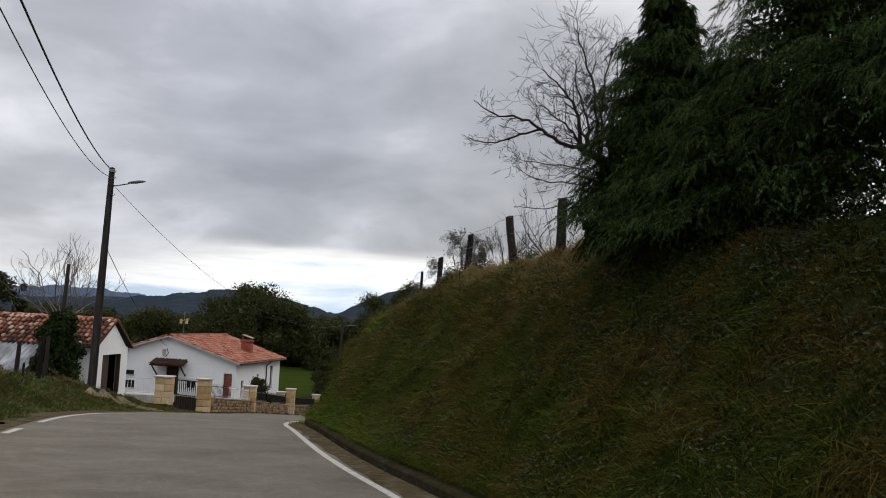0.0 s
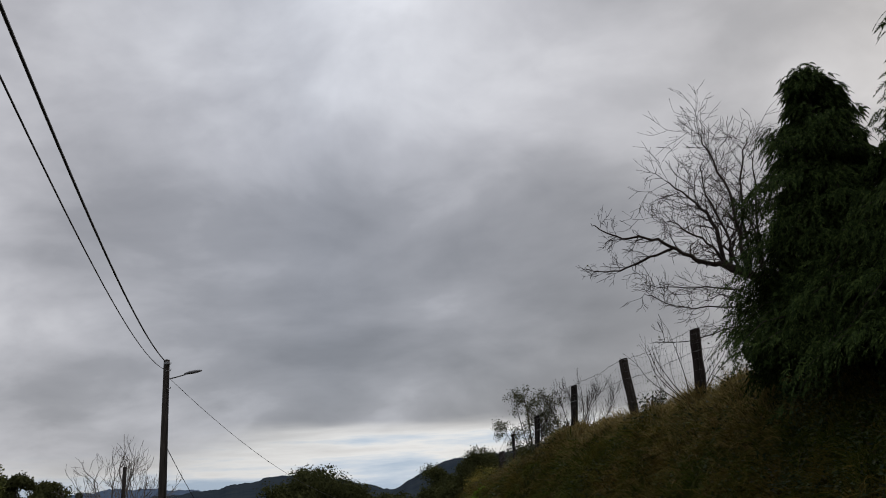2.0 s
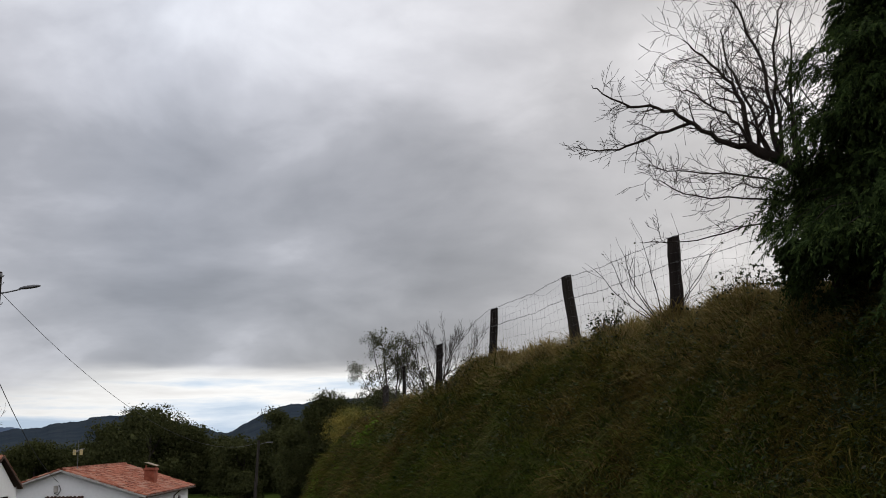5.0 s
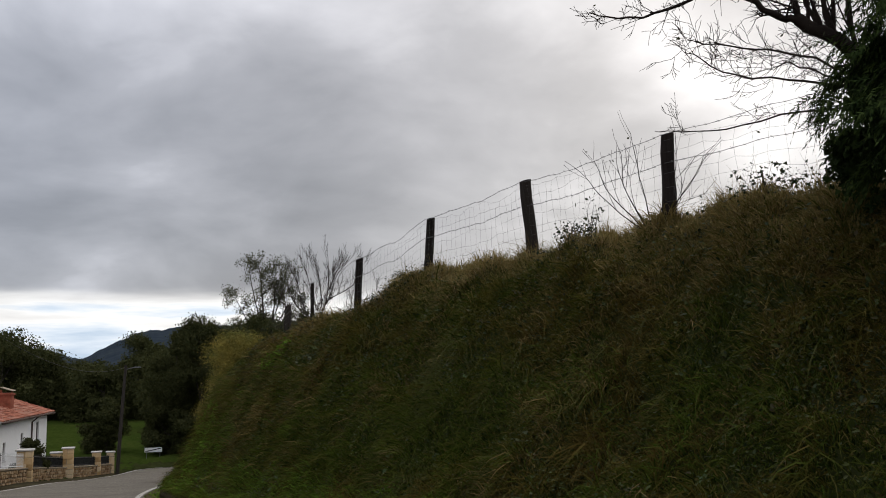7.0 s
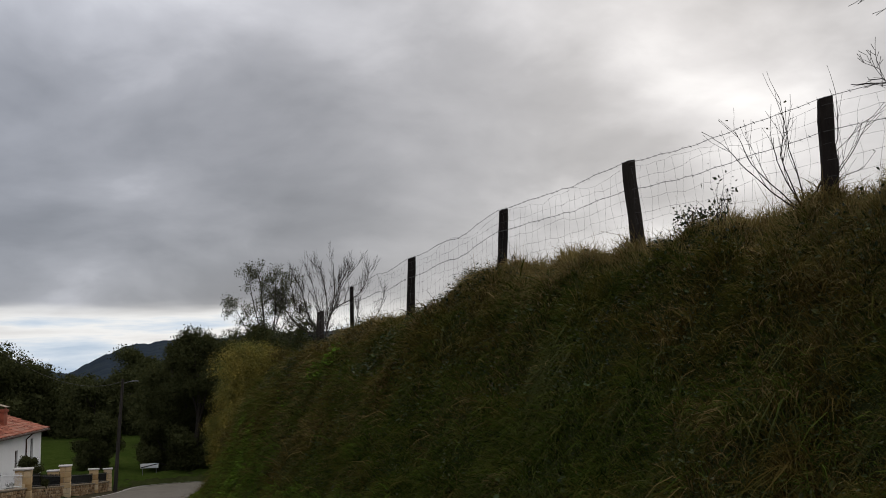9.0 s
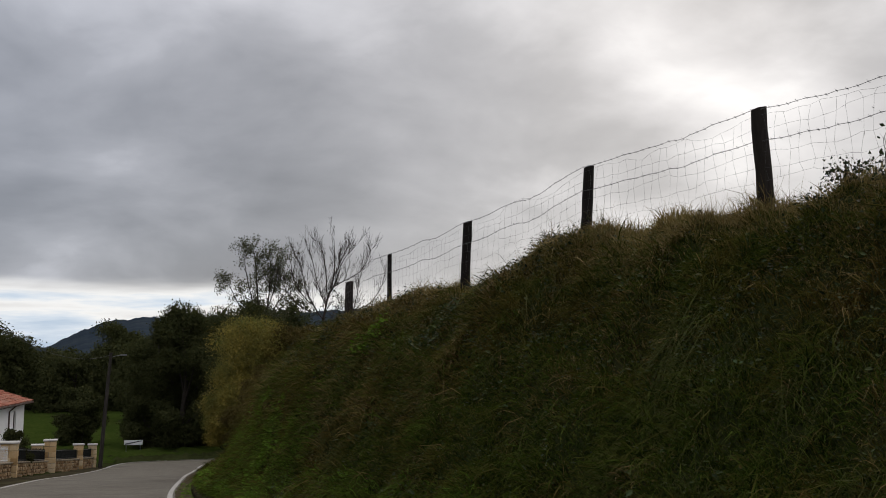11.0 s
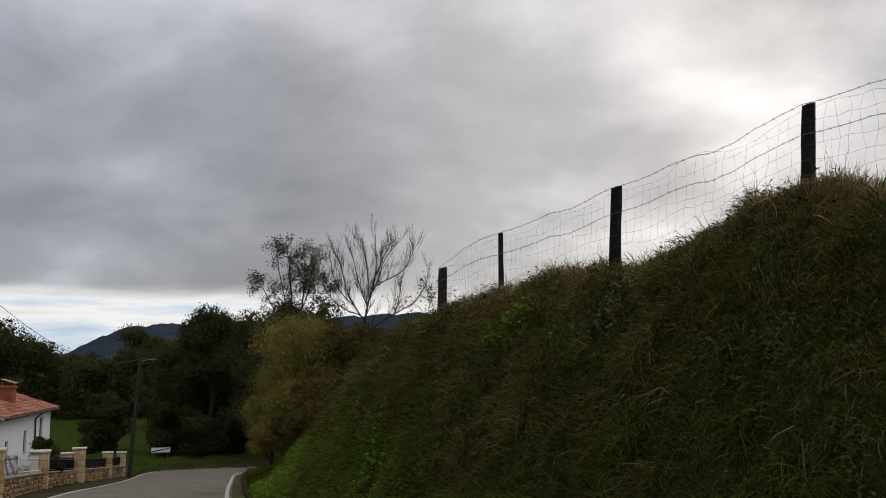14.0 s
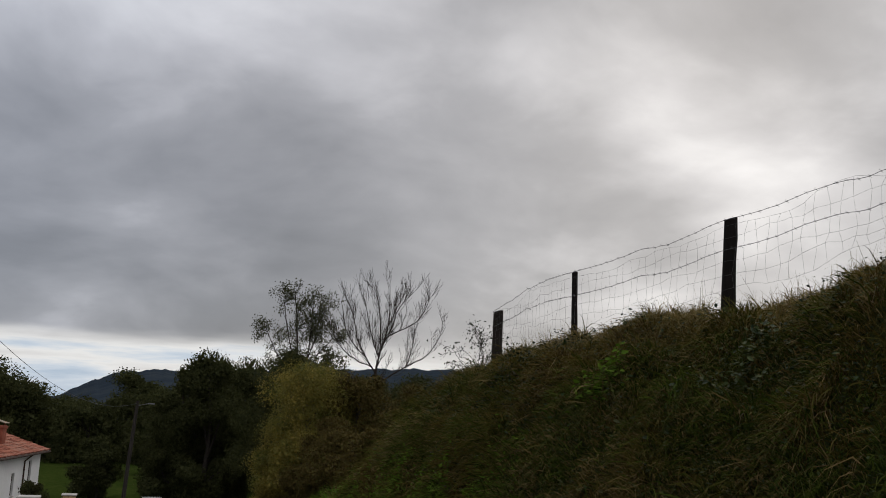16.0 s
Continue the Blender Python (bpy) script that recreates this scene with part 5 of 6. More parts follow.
for i, (x, y, top, half) in enumerate(WOOD):
    leafy_tree("woodland_tree", x, y, float(land(x, y)), top, half, WOODS, 12000 if y > 125 else 30000, 0.24 if y > 125 else 0.13, 100 + i, "dark leafy tree of the valley wood", group="valley wood", low=0.06 if i % 3 else 0.14, lumps_n=34)
leafy_tree("small_tree", -11.6, 104, -7.0, -1.5, 2.3, WOODS, 14000, 0.13, 160, "small round dark tree in the meadow", low=0.12)
leafy_tree("small_tree", -11.2, 103, -7.0, -2.8, 1.3, WOODS, 6000, 0.11, 161, "small dark tree beside the meadow fence", low=0.1)
leafy_tree("yard_tree", -37.4, 75, -4.2, 5.2, 2.5, WOODS, 11000, 0.17, 162, "dark leafy tree behind the barn", low=0.15, lumps_n=40)
leafy_tree("yard_tree", -33.8, 62, -3.6, 5.8, 2.3, YELLOWGREEN, 12000, 0.14, 163, "yellow-green leafy tree behind the barn", low=0.15, lumps_n=40)
leafy_tree("yard_tree", -40.0, 86, -4.4, 4.9, 2.4, WOODS, 11000, 0.17, 164, "dark leafy tree behind the barn", low=0.15, lumps_n=40)
leafy_tree("yard_tree", -43.5, 84, -4.4, 3.2, 3.0, WOODS, 8000, 0.2, 165, "dark leafy tree behind the barn", low=0.1)
leafy_tree("spruce", -37.6, 86, -5.0, 4.5, 1.0, THUJA, 4500, 0.2, 166, "narrow dark spruce behind the barn", low=0.05)
fan = [((0.03, 0, 2.2 + 0.35 * (i % 4)), (math.sin(i * 1.05) * 1.0, math.cos(i * 1.9) * 0.7, 0.85), 2.95 - 0.15 * (i % 3), 0.09) for i in range(12)]
bare_tree("bare_tree", -31.0, 79, -3.0, [((0, 0, -1.8), (-0.05, 0, 1), 5.4, 0.16)] + fan, 4, 33, "tall leafless tree behind the barn", 0.6, 0.07, 2, mat=material("grey_twigs", [(0.07, 0.062, 0.055), (0.12, 0.108, 0.095)], 3.0, 0.9), bend=0.16, least=0.011)

# ---------------------------------------------------------------- wire fence on the bank
FENCE = [(3.05, 12.3, 0.8, 0.09, (0.0, 0.02)), (1.94, 16.6, 0.80, 0.085, (0.0, -0.04)), (1.38, 19.47, 0.80, 0.085, (-0.13, -0.10)), (0.46, 22.0, 0.76, 0.075, (0.05, 0.0)),
         (-0.18, 25.1, 0.86, 0.075, (0.05, 0.0)), (-0.68, 28.15, 0.83, 0.045, (0.0, 0.0)), (-1.0, 30.5, 0.55, 0.085, (0.0, 0.0)), (0.2, 34.0, 0.6, 0.08, (0.05, 0.0))]
fence = thing("wire_fence", 0, 0, 0, "wooden post fence with sagging wire netting on the bank", "fence")
tops = []
POST_BASE = [3.05, 3.03, 2.99, 2.88, 2.44, 2.24, 2.18, 1.35]
for i, (x, y, h, rad, lean) in enumerate(FENCE):
    z = POST_BASE[i] - 0.30
    h = h + 0.30
    part("post", post_mesh("post", h, rad, POSTWOOD, 0.5, seed=60 + i, lean=lean), fence, m=pose(x, y, z, 0, 0, 0))
    tops.append((np.array([x, y, z]), h, lean))


def span(a, b, fa, fb, sag, n=14, seed=0, wob=0.015):
    """A wire from a height on one post to a height on the next."""
    r = np.random.default_rng(seed)
    pa = a[0] + np.array([a[2][0] * fa * a[1], a[2][1] * fa * a[1], fa * a[1]])
    pb = b[0] + np.array([b[2][0] * fb * b[1], b[2][1] * fb * b[1], fb * b[1]])
    t = np.linspace(0, 1, n)
    p = pa[None] * (1 - t[:, None]) + pb[None] * t[:, None]
    w = np.convolve(r.normal(0, wob, n + 4), np.ones(5) / 5, "valid") * np.sin(t * math.pi) * 2
    p[:, 2] += -sag * 4 * t * (1 - t) + w
    p[:, 0] -= 0.08
    return p


for i in range(len(tops) - 1):
    a, b = tops[i], tops[i + 1]
    sag = (0.05, 0.05, 0.05, 0.07, 0.04, -0.06, 0.10)[i]
    strand = Heap()
    for f, s in ((0.985, sag), (0.69, sag * 0.9)):
        p = span(a, b, f, f, s, 26, 200 + i, 0.02)
        strand.tube(p, 0.003, 4)
        for q in p[1::1]:
            strand.tube([q + (-0.012, 0.01, 0.016), q + (0.012, -0.01, -0.016)], 0.0018, 3)
            strand.tube([q + (0.012, 0.012, 0.014), q + (-0.012, -0.012, -0.014)], 0.0018, 3)
    part("barbed_wire", strand.mesh("barbed_wire", WIRE), fence, "rusty barbed wire strand")
    net = Heap()
    rows = [span(a, b, f, f, sag * (0.5 + 0.5 * f), 21, 300 + i * 9 + j, 0.05) for j, f in enumerate((0.30, 0.44, 0.58, 0.80, 0.92))]
    for p in rows:
        net.tube(p, 0.0013, 3)
    for k in range(1, 20):
        net.tube([p[k] + np.array([0, 0.04 * math.sin(k * 2.3 + j * 1.7), 0]) for j, p in enumerate(rows)], 0.0011, 3)
    part("wire_netting", net.mesh("wire_netting", WIRE), fence, "loose square wire netting")

# ---------------------------------------------------------------- street pole with lamp and cables
PX, PY, PZ = -13.5, 38.0, -1.6
pole = thing("street_pole", PX, PY, PZ, "tall wooden utility pole carrying a street lamp", "utility pole")
lean_x = 0.14
pm = Heap()
pm.tube([(0, 0, -0.6), (lean_x * 0.5, 0, 4.2), (lean_x, 0, 8.66)], [0.17, 0.145, 0.11], 12)
pm.put([(lean_x, 0, 8.69)] + [(lean_x + 0.11 * math.cos(a), 0.11 * math.sin(a), 8.66) for a in np.arange(12) * math.pi / 6], None, [(0, 1 + i, 1 + (i + 1) % 12) for i in range(12)])
part("pole", pm.mesh("pole", POLEWOOD, True), pole)
arm = Heap()
arm.tube([(lean_x, 0, 7.93), (lean_x + 0.35, -0.05, 7.98), (lean_x + 0.75, -0.1, 8.06)], [0.025, 0.025, 0.025], 8)
part("bracket", arm.mesh("bracket", GREYMETAL, True), pole, "thin metal lamp bracket")
head = bmesh.new()
bmesh.ops.create_uvsphere(head, u_segments=14, v_segments=8, radius=1.0)
for v in head.verts:
    v.co = Vector((v.co.x * 0.36, v.co.y * 0.13, v.co.z * (0.075 if v.co.z > 0 else 0.045)))
part("lamp_head", bm_mesh("lamp_head", head, material("lamp_housing", [(0.07, 0.07, 0.072), (0.12, 0.12, 0.125)], 4.0, 0.5), True), pole, "dark flat lamp head", pose(lean_x + 1.05, -0.12, 8.12, 0, -8, 0))
for z in (7.55, 8.22, 8.46):
    h = Heap()
    h.tube([(lean_x - 0.02, -0.1, z), (lean_x + 0.2, -0.16, z + 0.01), (lean_x + 0.23, -0.17, z + 0.07)], 0.014, 5)
    part("pole_hook", h.mesh("pole_hook", GREYMETAL), pole, "small metal hook for the cables")
part("insulator", box_mesh("insulator", (lean_x - 0.05, -0.16, 8.46), (lean_x + 0.16, -0.05, 8.58), GREYMETAL, 0.02), pole, "cable clamp at the pole top")
conduit = Heap()
conduit.tube([(0.17 + 0.02, -0.1, 0.2), (0.17 + lean_x * 0.5, -0.1, 4.2), (0.12 + lean_x, -0.08, 8.0)], 0.018, 5)
part("conduit", conduit.mesh("conduit", CABLE), pole, "thin cable running up the pole")


def cable(name, a, b, sag, rad, label):
    t = np.linspace(0, 1, 40)[:, None]
    p = np.array(a)[None] * (1 - t) + np.array(b)[None] * t
    p[:, 2] -= sag * 4 * t[:, 0] * (1 - t[:, 0])
    h = Heap()
    h.tube(p, rad, 5)
    return tagged(part(name, h.mesh(name, CABLE)), label, "cable", "overhead cables")


TOP = (PX + lean_x - 0.04, PY, PZ + 8.6)
cable("overhead_cable", TOP, (-1.913, -2.0, 6.891), 0.886, 0.02, "thick black overhead cable strung to the pole")
cable("overhead_cable", (TOP[0], TOP[1], TOP[2] - 0.3), (-1.781, -2.0, 6.029), 1.023, 0.011, "thin overhead cable strung to the pole")
cable("overhead_cable", (TOP[0], TOP[1], TOP[2] - 0.48), (-7.75, 75.4, 1.2), 2.0, 0.009, "thin cable sagging from pole to pole downhill")
cable("overhead_cable", (PX + lean_x * 0.7, PY, PZ + 5.6), (-19.3, 68.6, -0.9), 0.5, 0.014, "service cable dropping from the pole to the house")

pole2 = thing("utility_pole", -8.1, 75.4, -5.75, "wooden utility pole at the end of the garden wall", "utility pole")
h = Heap()
h.tube([(0, 0, -0.5), (0.2, 0, 3.6), (0.4, 0, 7.1)], [0.13, 0.11, 0.085], 10)
part("pole", h.mesh("pole", POLEWOOD, True), pole2)
h = Heap()
h.tube([(0.4, 0, 6.8), (0.7, 0, 6.9), (1.0, 0, 6.95)], 0.02, 6)
h.box((0.95, -0.06, 6.92), (1.35, 0.06, 7.0))
part("lamp_arm", h.mesh("lamp_arm", GREYMETAL), pole2, "small grey street lamp on an arm")
pole3 = thing("utility_pole", -25.1, 64.0, -3.6, "dark wooden pole standing behind the barn", "utility pole")
h = Heap()
h.tube([(0, 0, -0.5), (0.1, 0, 4), (0.25, 0, 7.9)], [0.16, 0.14, 0.12], 9)
part("pole", h.mesh("pole", POLEWOOD, True), pole3)

# old posts on the verge mound
for i, (x, y, top, rad, lean) in enumerate(((-14.3, 27, 1.39, 0.10, 0.09), (-14.05, 28, 1.19, 0.085, 0.05), (-14.25, 29, 0.3, 0.07, 0.0), (-13.3, 29, 0.64, 0.06, 0.12), (-13.55, 30, 0.44, 0.06, -0.05), (-13.0, 30, 0.4, 0.075, 0.04),
                                            (-13.2, 31, -0.3, 0.04, 0.0), (-13.15, 32, 0.54, 0.085, 0.03), (-13.33, 33, 0.5, 0.07, 0.02), (-14.9, 26.0, 1.3, 0.09, -0.04), (-15.4, 24.6, 1.35, 0.09, 0.05))):
    z = float(land(x, y))
    ob = part("old_post", post_mesh("old_post", max(0.35, top - z), rad, POSTWOOD, 0.4, seed=80 + i, lean=(lean, 0.02)), m=pose(x, y, z - 0.02))
    tagged(ob, "weathered leaning wooden post on the verge", "post", "old fence posts")

for i, (x, y, top, lean) in enumerate(((-14.1, 28.6, 0.95, 0.42), (-13.5, 29.6, 0.75, -0.38), (-13.35, 31.6, 0.35, 0.35))):
    z = float(land(x, y))
    ob = part("old_post", post_mesh("old_post", max(0.5, top - z), 0.035, POSTWOOD, 0.4, 6, seed=95 + i, lean=(lean, 0.05)), m=pose(x, y, z - 0.02))
    tagged(ob, "thin weathered stake leaning among the old posts", "post", "old fence posts")

# ---------------------------------------------------------------- barn


def tiled_roof(name, mat, width, slope, pitch_w=0.22, course=0.34, seed=0):
    """Barrel tiles lapped down a slope: local x along the eave, y up the slope, z out of it."""
    r = np.random.default_rng(seed)
    cols, rows = int(width / pitch_w), int(math.ceil(slope / course))
    a = np.linspace(0, math.pi, 6)
    heap = Heap()
    for j in range(rows):
        y0, y1 = j * course - 0.04, min(slope, (j + 1) * course + 0.03)
        for i in range(cols):
            cx = (i + 0.5) * width / cols + r.normal(0, 0.008)
            dz = r.normal(0, 0.008)
            r0, r1 = pitch_w * 0.43, pitch_w * 0.36
            lo = np.column_stack([cx + np.cos(a) * r0, np.full(6, y0 + r.normal(0, 0.012)), 0.045 + np.sin(a) * 0.09 + dz])
            hi = np.column_stack([cx + np.cos(a) * r1, np.full(6, y1), 0.015 + np.sin(a) * 0.075 + dz])
            lip = lo - np.array([0, 0, 0.022])
            k = np.arange(5)
            heap.put(np.concatenate([lo, hi, lip]), np.concatenate([np.stack([k, k + 1, k + 7, k + 6], -1), np.stack([k + 12, k + 13, k + 1, k], -1)]))
    return heap.mesh(name, mat, False)


BX0, BX1, BY0, BY1, BZ = -27.2, -17.0, 48.0, 53.0, -2.85
barn = thing("barn", BX1, BY0, BZ, "low whitewashed barn with an old clay tile roof", "barn")
EF, ER, RG, RY = 2.52, 2.42, 3.76, 2.5
L = BX1 - BX0
front = Heap()
front.box((-L, 0, -0.6), (0, 0.25, EF - 0.06))
part("wall", front.mesh("wall", WHITE), barn)
back = Heap()
back.box((-L, 4.75, -0.6), (0, 5.0, ER - 0.06))
part("wall", back.mesh("wall", WHITE), barn)
# the gable wall with the doorway cut through it
part("gable_wall", prism_mesh("gable_wall", [(0.25, -0.6), (1.15, -0.6), (1.15, 2.02), (3.85, 2.02), (3.85, -0.6), (4.75, -0.6), (4.75, ER - 0.1), (RY, RG - 0.12), (0.25, EF - 0.05)], -0.25, 0.0, WHITE, "x"), barn)
part("gable_wall", prism_mesh("gable_wall", [(0.25, -0.6), (4.75, -0.6), (4.75, ER - 0.1), (RY, RG - 0.12), (0.25, EF - 0.05)], -L, -L + 0.25, WHITE, "x"), barn)
door = part("door", box_mesh("door", (-0.20, 1.17, 0.0), (-0.14, 2.5, 2.0), DARKWOOD, 0.01), barn, "dark wooden barn door, half open")
part("door_frame", box_mesh("door_frame", (-0.20, 3.76, 0.0), (0.03, 3.84, 2.0), DARKWOOD, 0.01), barn)
# added near-black panels that give the shade seen through the doorway
part("inner_wall", box_mesh("inner_wall", (-1.2, 0.3, -0.3), (-1.1, 4.7, 2.3), INTERIOR, 0), barn, "near-black panel standing in for the unlit inside of the barn")
part("inner_wall", box_mesh("inner_wall", (-6.0, 4.6, -0.3), (-0.3, 4.7, 2.3), INTERIOR, 0), barn, "near-black panel standing in for the unlit inside of the barn")
part("barn_floor", box_mesh("barn_floor", (-L + 0.3, 0.3, -0.3), (-0.02, 4.7, 0.02), KERB, 0), barn)
fs = math.hypot(RY + 0.35, RG - EF + 0.12)
fa = math.degrees(math.atan2(RG - EF + 0.12, RY + 0.35))
deck = part("roof_deck", prism_mesh("roof_deck", [(-0.32, EF - 0.14), (RY, RG - 0.03), (5.35, ER - 0.16), (5.35, ER - 0.08), (RY, RG + 0.04), (-0.32, EF - 0.06)], -L - 0.15, 0.18, DARKWOOD, "x"), barn)
def tile_mesh(seed, w=0.25, course=0.40):
    """One barrel tile with a thick lower lip."""
    r = np.random.default_rng(seed)
    a = np.linspace(0, math.pi, 6)
    r0, r1 = w * r.uniform(0.36, 0.41), w * 0.32
    lo = np.column_stack([np.cos(a) * r0, np.full(6, r.normal(0, 0.012)), 0.05 + np.sin(a) * 0.125])
    hi = np.column_stack([np.cos(a) * r1, np.full(6, course + 0.06), 0.015 + np.sin(a) * 0.075])
    lip = lo - np.array([0, 0, 0.03])
    k = np.arange(5)
    return mesh_of("roof_tile", np.concatenate([lo, hi, lip]), np.concatenate([np.stack([k, k + 1, k + 7, k + 6], -1), np.stack([k + 12, k + 13, k + 1, k], -1)]), OLDTILE)


slope = pose(-L - 0.18, -0.34, EF - 0.06, fa, 0, 0)
tile_kinds = [tile_mesh(700 + s) for s in range(8)]
rr = np.random.default_rng(71)
tile_cols, tile_rows = 40, 7
for j in range(tile_rows):
    for i in range(tile_cols):
        part("roof_tile", tile_kinds[rr.integers(0, 8)], deck, m=slope @ pose((i + 0.5) * (L + 0.36) / tile_cols + rr.normal(0, 0.012), j * fs / tile_rows - 0.04, rr.normal(0, 0.012), rr.normal(0, 1.2), 0, rr.normal(0, 2.0)))
bs = math.hypot(5.35 - RY, RG - ER + 0.12)
ba = math.degrees(math.atan2(RG - ER + 0.12, 5.35 - RY))
rt = part("roof_tiles", tiled_roof("roof_tiles", OLDTILE, L + 0.4, bs, 0.25, 0.38, 4), barn, "weathered clay tiles")
rt.matrix_basis = pose(0.2, 5.37, ER - 0.08, ba, 0, 180)
rt["kind"] = "stuff"
ridge_heap = Heap()
a6 = np.linspace(0, math.pi, 7)
for i in range(int(L / 0.38) + 1):
    x0, x1 = -L - 0.15 + i * 0.38, -L - 0.15 + i * 0.38 + 0.42
    lo = np.column_stack([np.full(7, x0), RY + np.cos(a6) * 0.15, RG + 0.06 + np.sin(a6) * 0.12])
    hi = np.column_stack([np.full(7, x1), RY + np.cos(a6) * 0.13, RG + 0.04 + np.sin(a6) * 0.11])
    k = np.arange(6)
    ridge_heap.put(np.concatenate([lo, hi]), np.stack([k, k + 1, k + 8, k + 7], -1))
part("ridge_tiles", ridge_heap.mesh("ridge_tiles", TILE), barn, "row of red ridge tiles")
# lean-to of metal sheets
lean_to = thing("lean_to", -27.3, 46.0, -2.6, "sagging lean-to of grey corrugated sheets on poles", "shed")
def roof_sheet(x0, x1, lift, mat, label, seed):
    """One corrugated sheet lying down the slope of the lean-to, with its own sag and slip."""
    r = np.random.default_rng(seed)
    n = int((x1 - x0) / 0.045)
    xs = np.linspace(x0, x1, n)
    wave = 0.045 * np.sin(xs * 2 * math.pi / 0.24) + lift
    slip = r.uniform(-0.35, 0.25)
    rows = [np.column_stack([xs, np.full(n, yy), zz + wave + 0.03 * np.sin(xs * 1.3 + yy)]) for yy, zz in ((-1.3 + slip, 1.0 + slip * 0.4), (0.3, 1.62), (1.68, 2.24))]
    top = np.concatenate(rows)
    q = np.concatenate([np.stack([np.arange(n - 1) + k * n, np.arange(1, n) + k * n, np.arange(1, n) + (k + 1) * n, np.arange(n - 1) + (k + 1) * n], -1) for k in range(2)])
    m = 3 * n
    rim = np.array([(i, i + m, i + 1 + m, i + 1) for i in range(n - 1)])
    return part("roof_sheet", mesh_of("roof_sheet", np.concatenate([top, top - np.array([0, 0, 0.012])]), np.concatenate([q, q[:, ::-1] + m, rim]), mat, True), lean_to, label)


for i in range(9):
    roof_sheet(i * 0.9, i * 0.9 + 1.0, 0.02 * (i % 2), SHEET if i < 4 else PALESHEET, "grey corrugated metal sheet" if i < 4 else "stained pale plastic sheet", 130 + i)
for i, x in enumerate((0.1, 2.0, 4.0, 6.0, 8.1)):
    part("prop", post_mesh("prop", 1.25, 0.05, POSTWOOD, 0.5, seed=120 + i), lean_to, m=pose(x, -0.9, -0.1))
leafy_tree("ivy_bush", -18.25, 46.6, -2.7, 1.45, 1.25, IVY, 15000, 0.13, 170, "dark ivy bush grown up against the barn", "bush", low=0.1, lumps_n=44)

# ---------------------------------------------------------------- house
HT = -5.4
house = thing("house", -14.2, 68.0, -4.25, "white single-storey house with a red clay tile roof", "house", turn=HT)
W, D, EH, RH = 9.7, 11.7, 2.55, 4.1
MIDX = -W / 2


def wall_with_holes(name, length, height, thick, holes, mat):
    """A wall along local x with rectangular openings (x0, x1, z0, z1)."""
    xs = sorted({0.0, length, *[h[0] for h in holes], *[h[1] for h in holes]})
    heap = Heap()
    for x0, x1 in zip(xs[:-1], xs[1:]):
        cut = sorted([(h[2], h[3]) for h in holes if h[0] <= x0 + 1e-6 and h[1] >= x1 - 1e-6])
        z = -0.8
        for a, b in cut + [(height, height)]:
            if a - z > 1e-4:
                heap.box((x0, 0, z), (x1, thick, a))
            z = b
    return heap.mesh(name, mat)


front_holes = [(1.62, 2.38, 1.22, 1.56), (1.55, 2.45, 0.32, 0.85), (4.7, 5.6, 0.0, 1.95), (6.15, 6.85, 0.5, 1.06), (8.85, 9.45, 0.0, 1.68)]
wall_f = part("wall", wall_with_holes("wall", W, EH, 0.25, front_holes, WHITE), house, m=pose(-W, 0, 0))
part("gable", prism_mesh("gable", [(-W, EH), (0, EH), (MIDX, RH - 0.12)], 0, 0.25, WHITE, "y"), house)
part("gable", prism_mesh("gable", [(-W, EH), (0, EH), (MIDX, RH - 0.12)], D - 0.25, D, WHITE, "y"), house)
side_holes = [(1.4, 1.95, 0.05, 1.15), (5.2, 5.8, 0.25, 1.45), (8.9, 9.6, 0.15, 1.95)]
part("wall", wall_with_holes("wall", D - 0.25, EH, 0.25, [(a - 0.25, b - 0.25, c, d) for a, b, c, d in side_holes], WHITE), house, m=pose(0, 0.25, 0, 0, 0, 90))
part("wall", wall_with_holes("wall", D - 0.25, EH, 0.25, [], WHITE), house, m=pose(-W + 0.25, 0.25, 0, 0, 0, 90))
part("wall", wall_with_holes("wall", W - 0.5, EH, 0.25, [], WHITE), house, m=pose(-W + 0.25, D - 0.25, 0))
# added near-black box that gives the shade behind the openings
part("inside", box_mesh("inside", (-W + 0.4, 1.6, -0.3), (-1.4, D - 1, 2.4), INTERIOR, 0), house, "near-black box standing in for the unlit inside of the house")


def window(parent, w, h, m, frame_mat=WHITEIRON, mullions=1):
    """A casement in its opening: frame bars and panes, in local x and z."""
    ob = part("window", box_mesh("window", (0, 0.10, 0), (w, 0.14, 0.06), frame_mat, 0.004), parent, m=m)
    part("window_frame", box_mesh("window_frame", (0, 0.10, h - 0.06), (w, 0.14, h), frame_mat, 0.004), ob)
    for i in range(mullions + 2):
        x = i * (w - 0.05) / (mullions + 1)
        part("window_bar", box_mesh("window_bar", (x, 0.10, 0.062), (x + 0.05, 0.14, h - 0.062), frame_mat, 0.004), ob)
    part("pane", box_mesh("pane", (0.02, 0.118, 0.03), (w - 0.02, 0.124, h - 0.03), DARKGLASS, 0), ob, "dark window glass")
    part("sill", box_mesh("sill", (-0.06, -0.06, -0.05), (w + 0.06, 0.1, -0.003), COPING, 0.006), ob)
    return ob


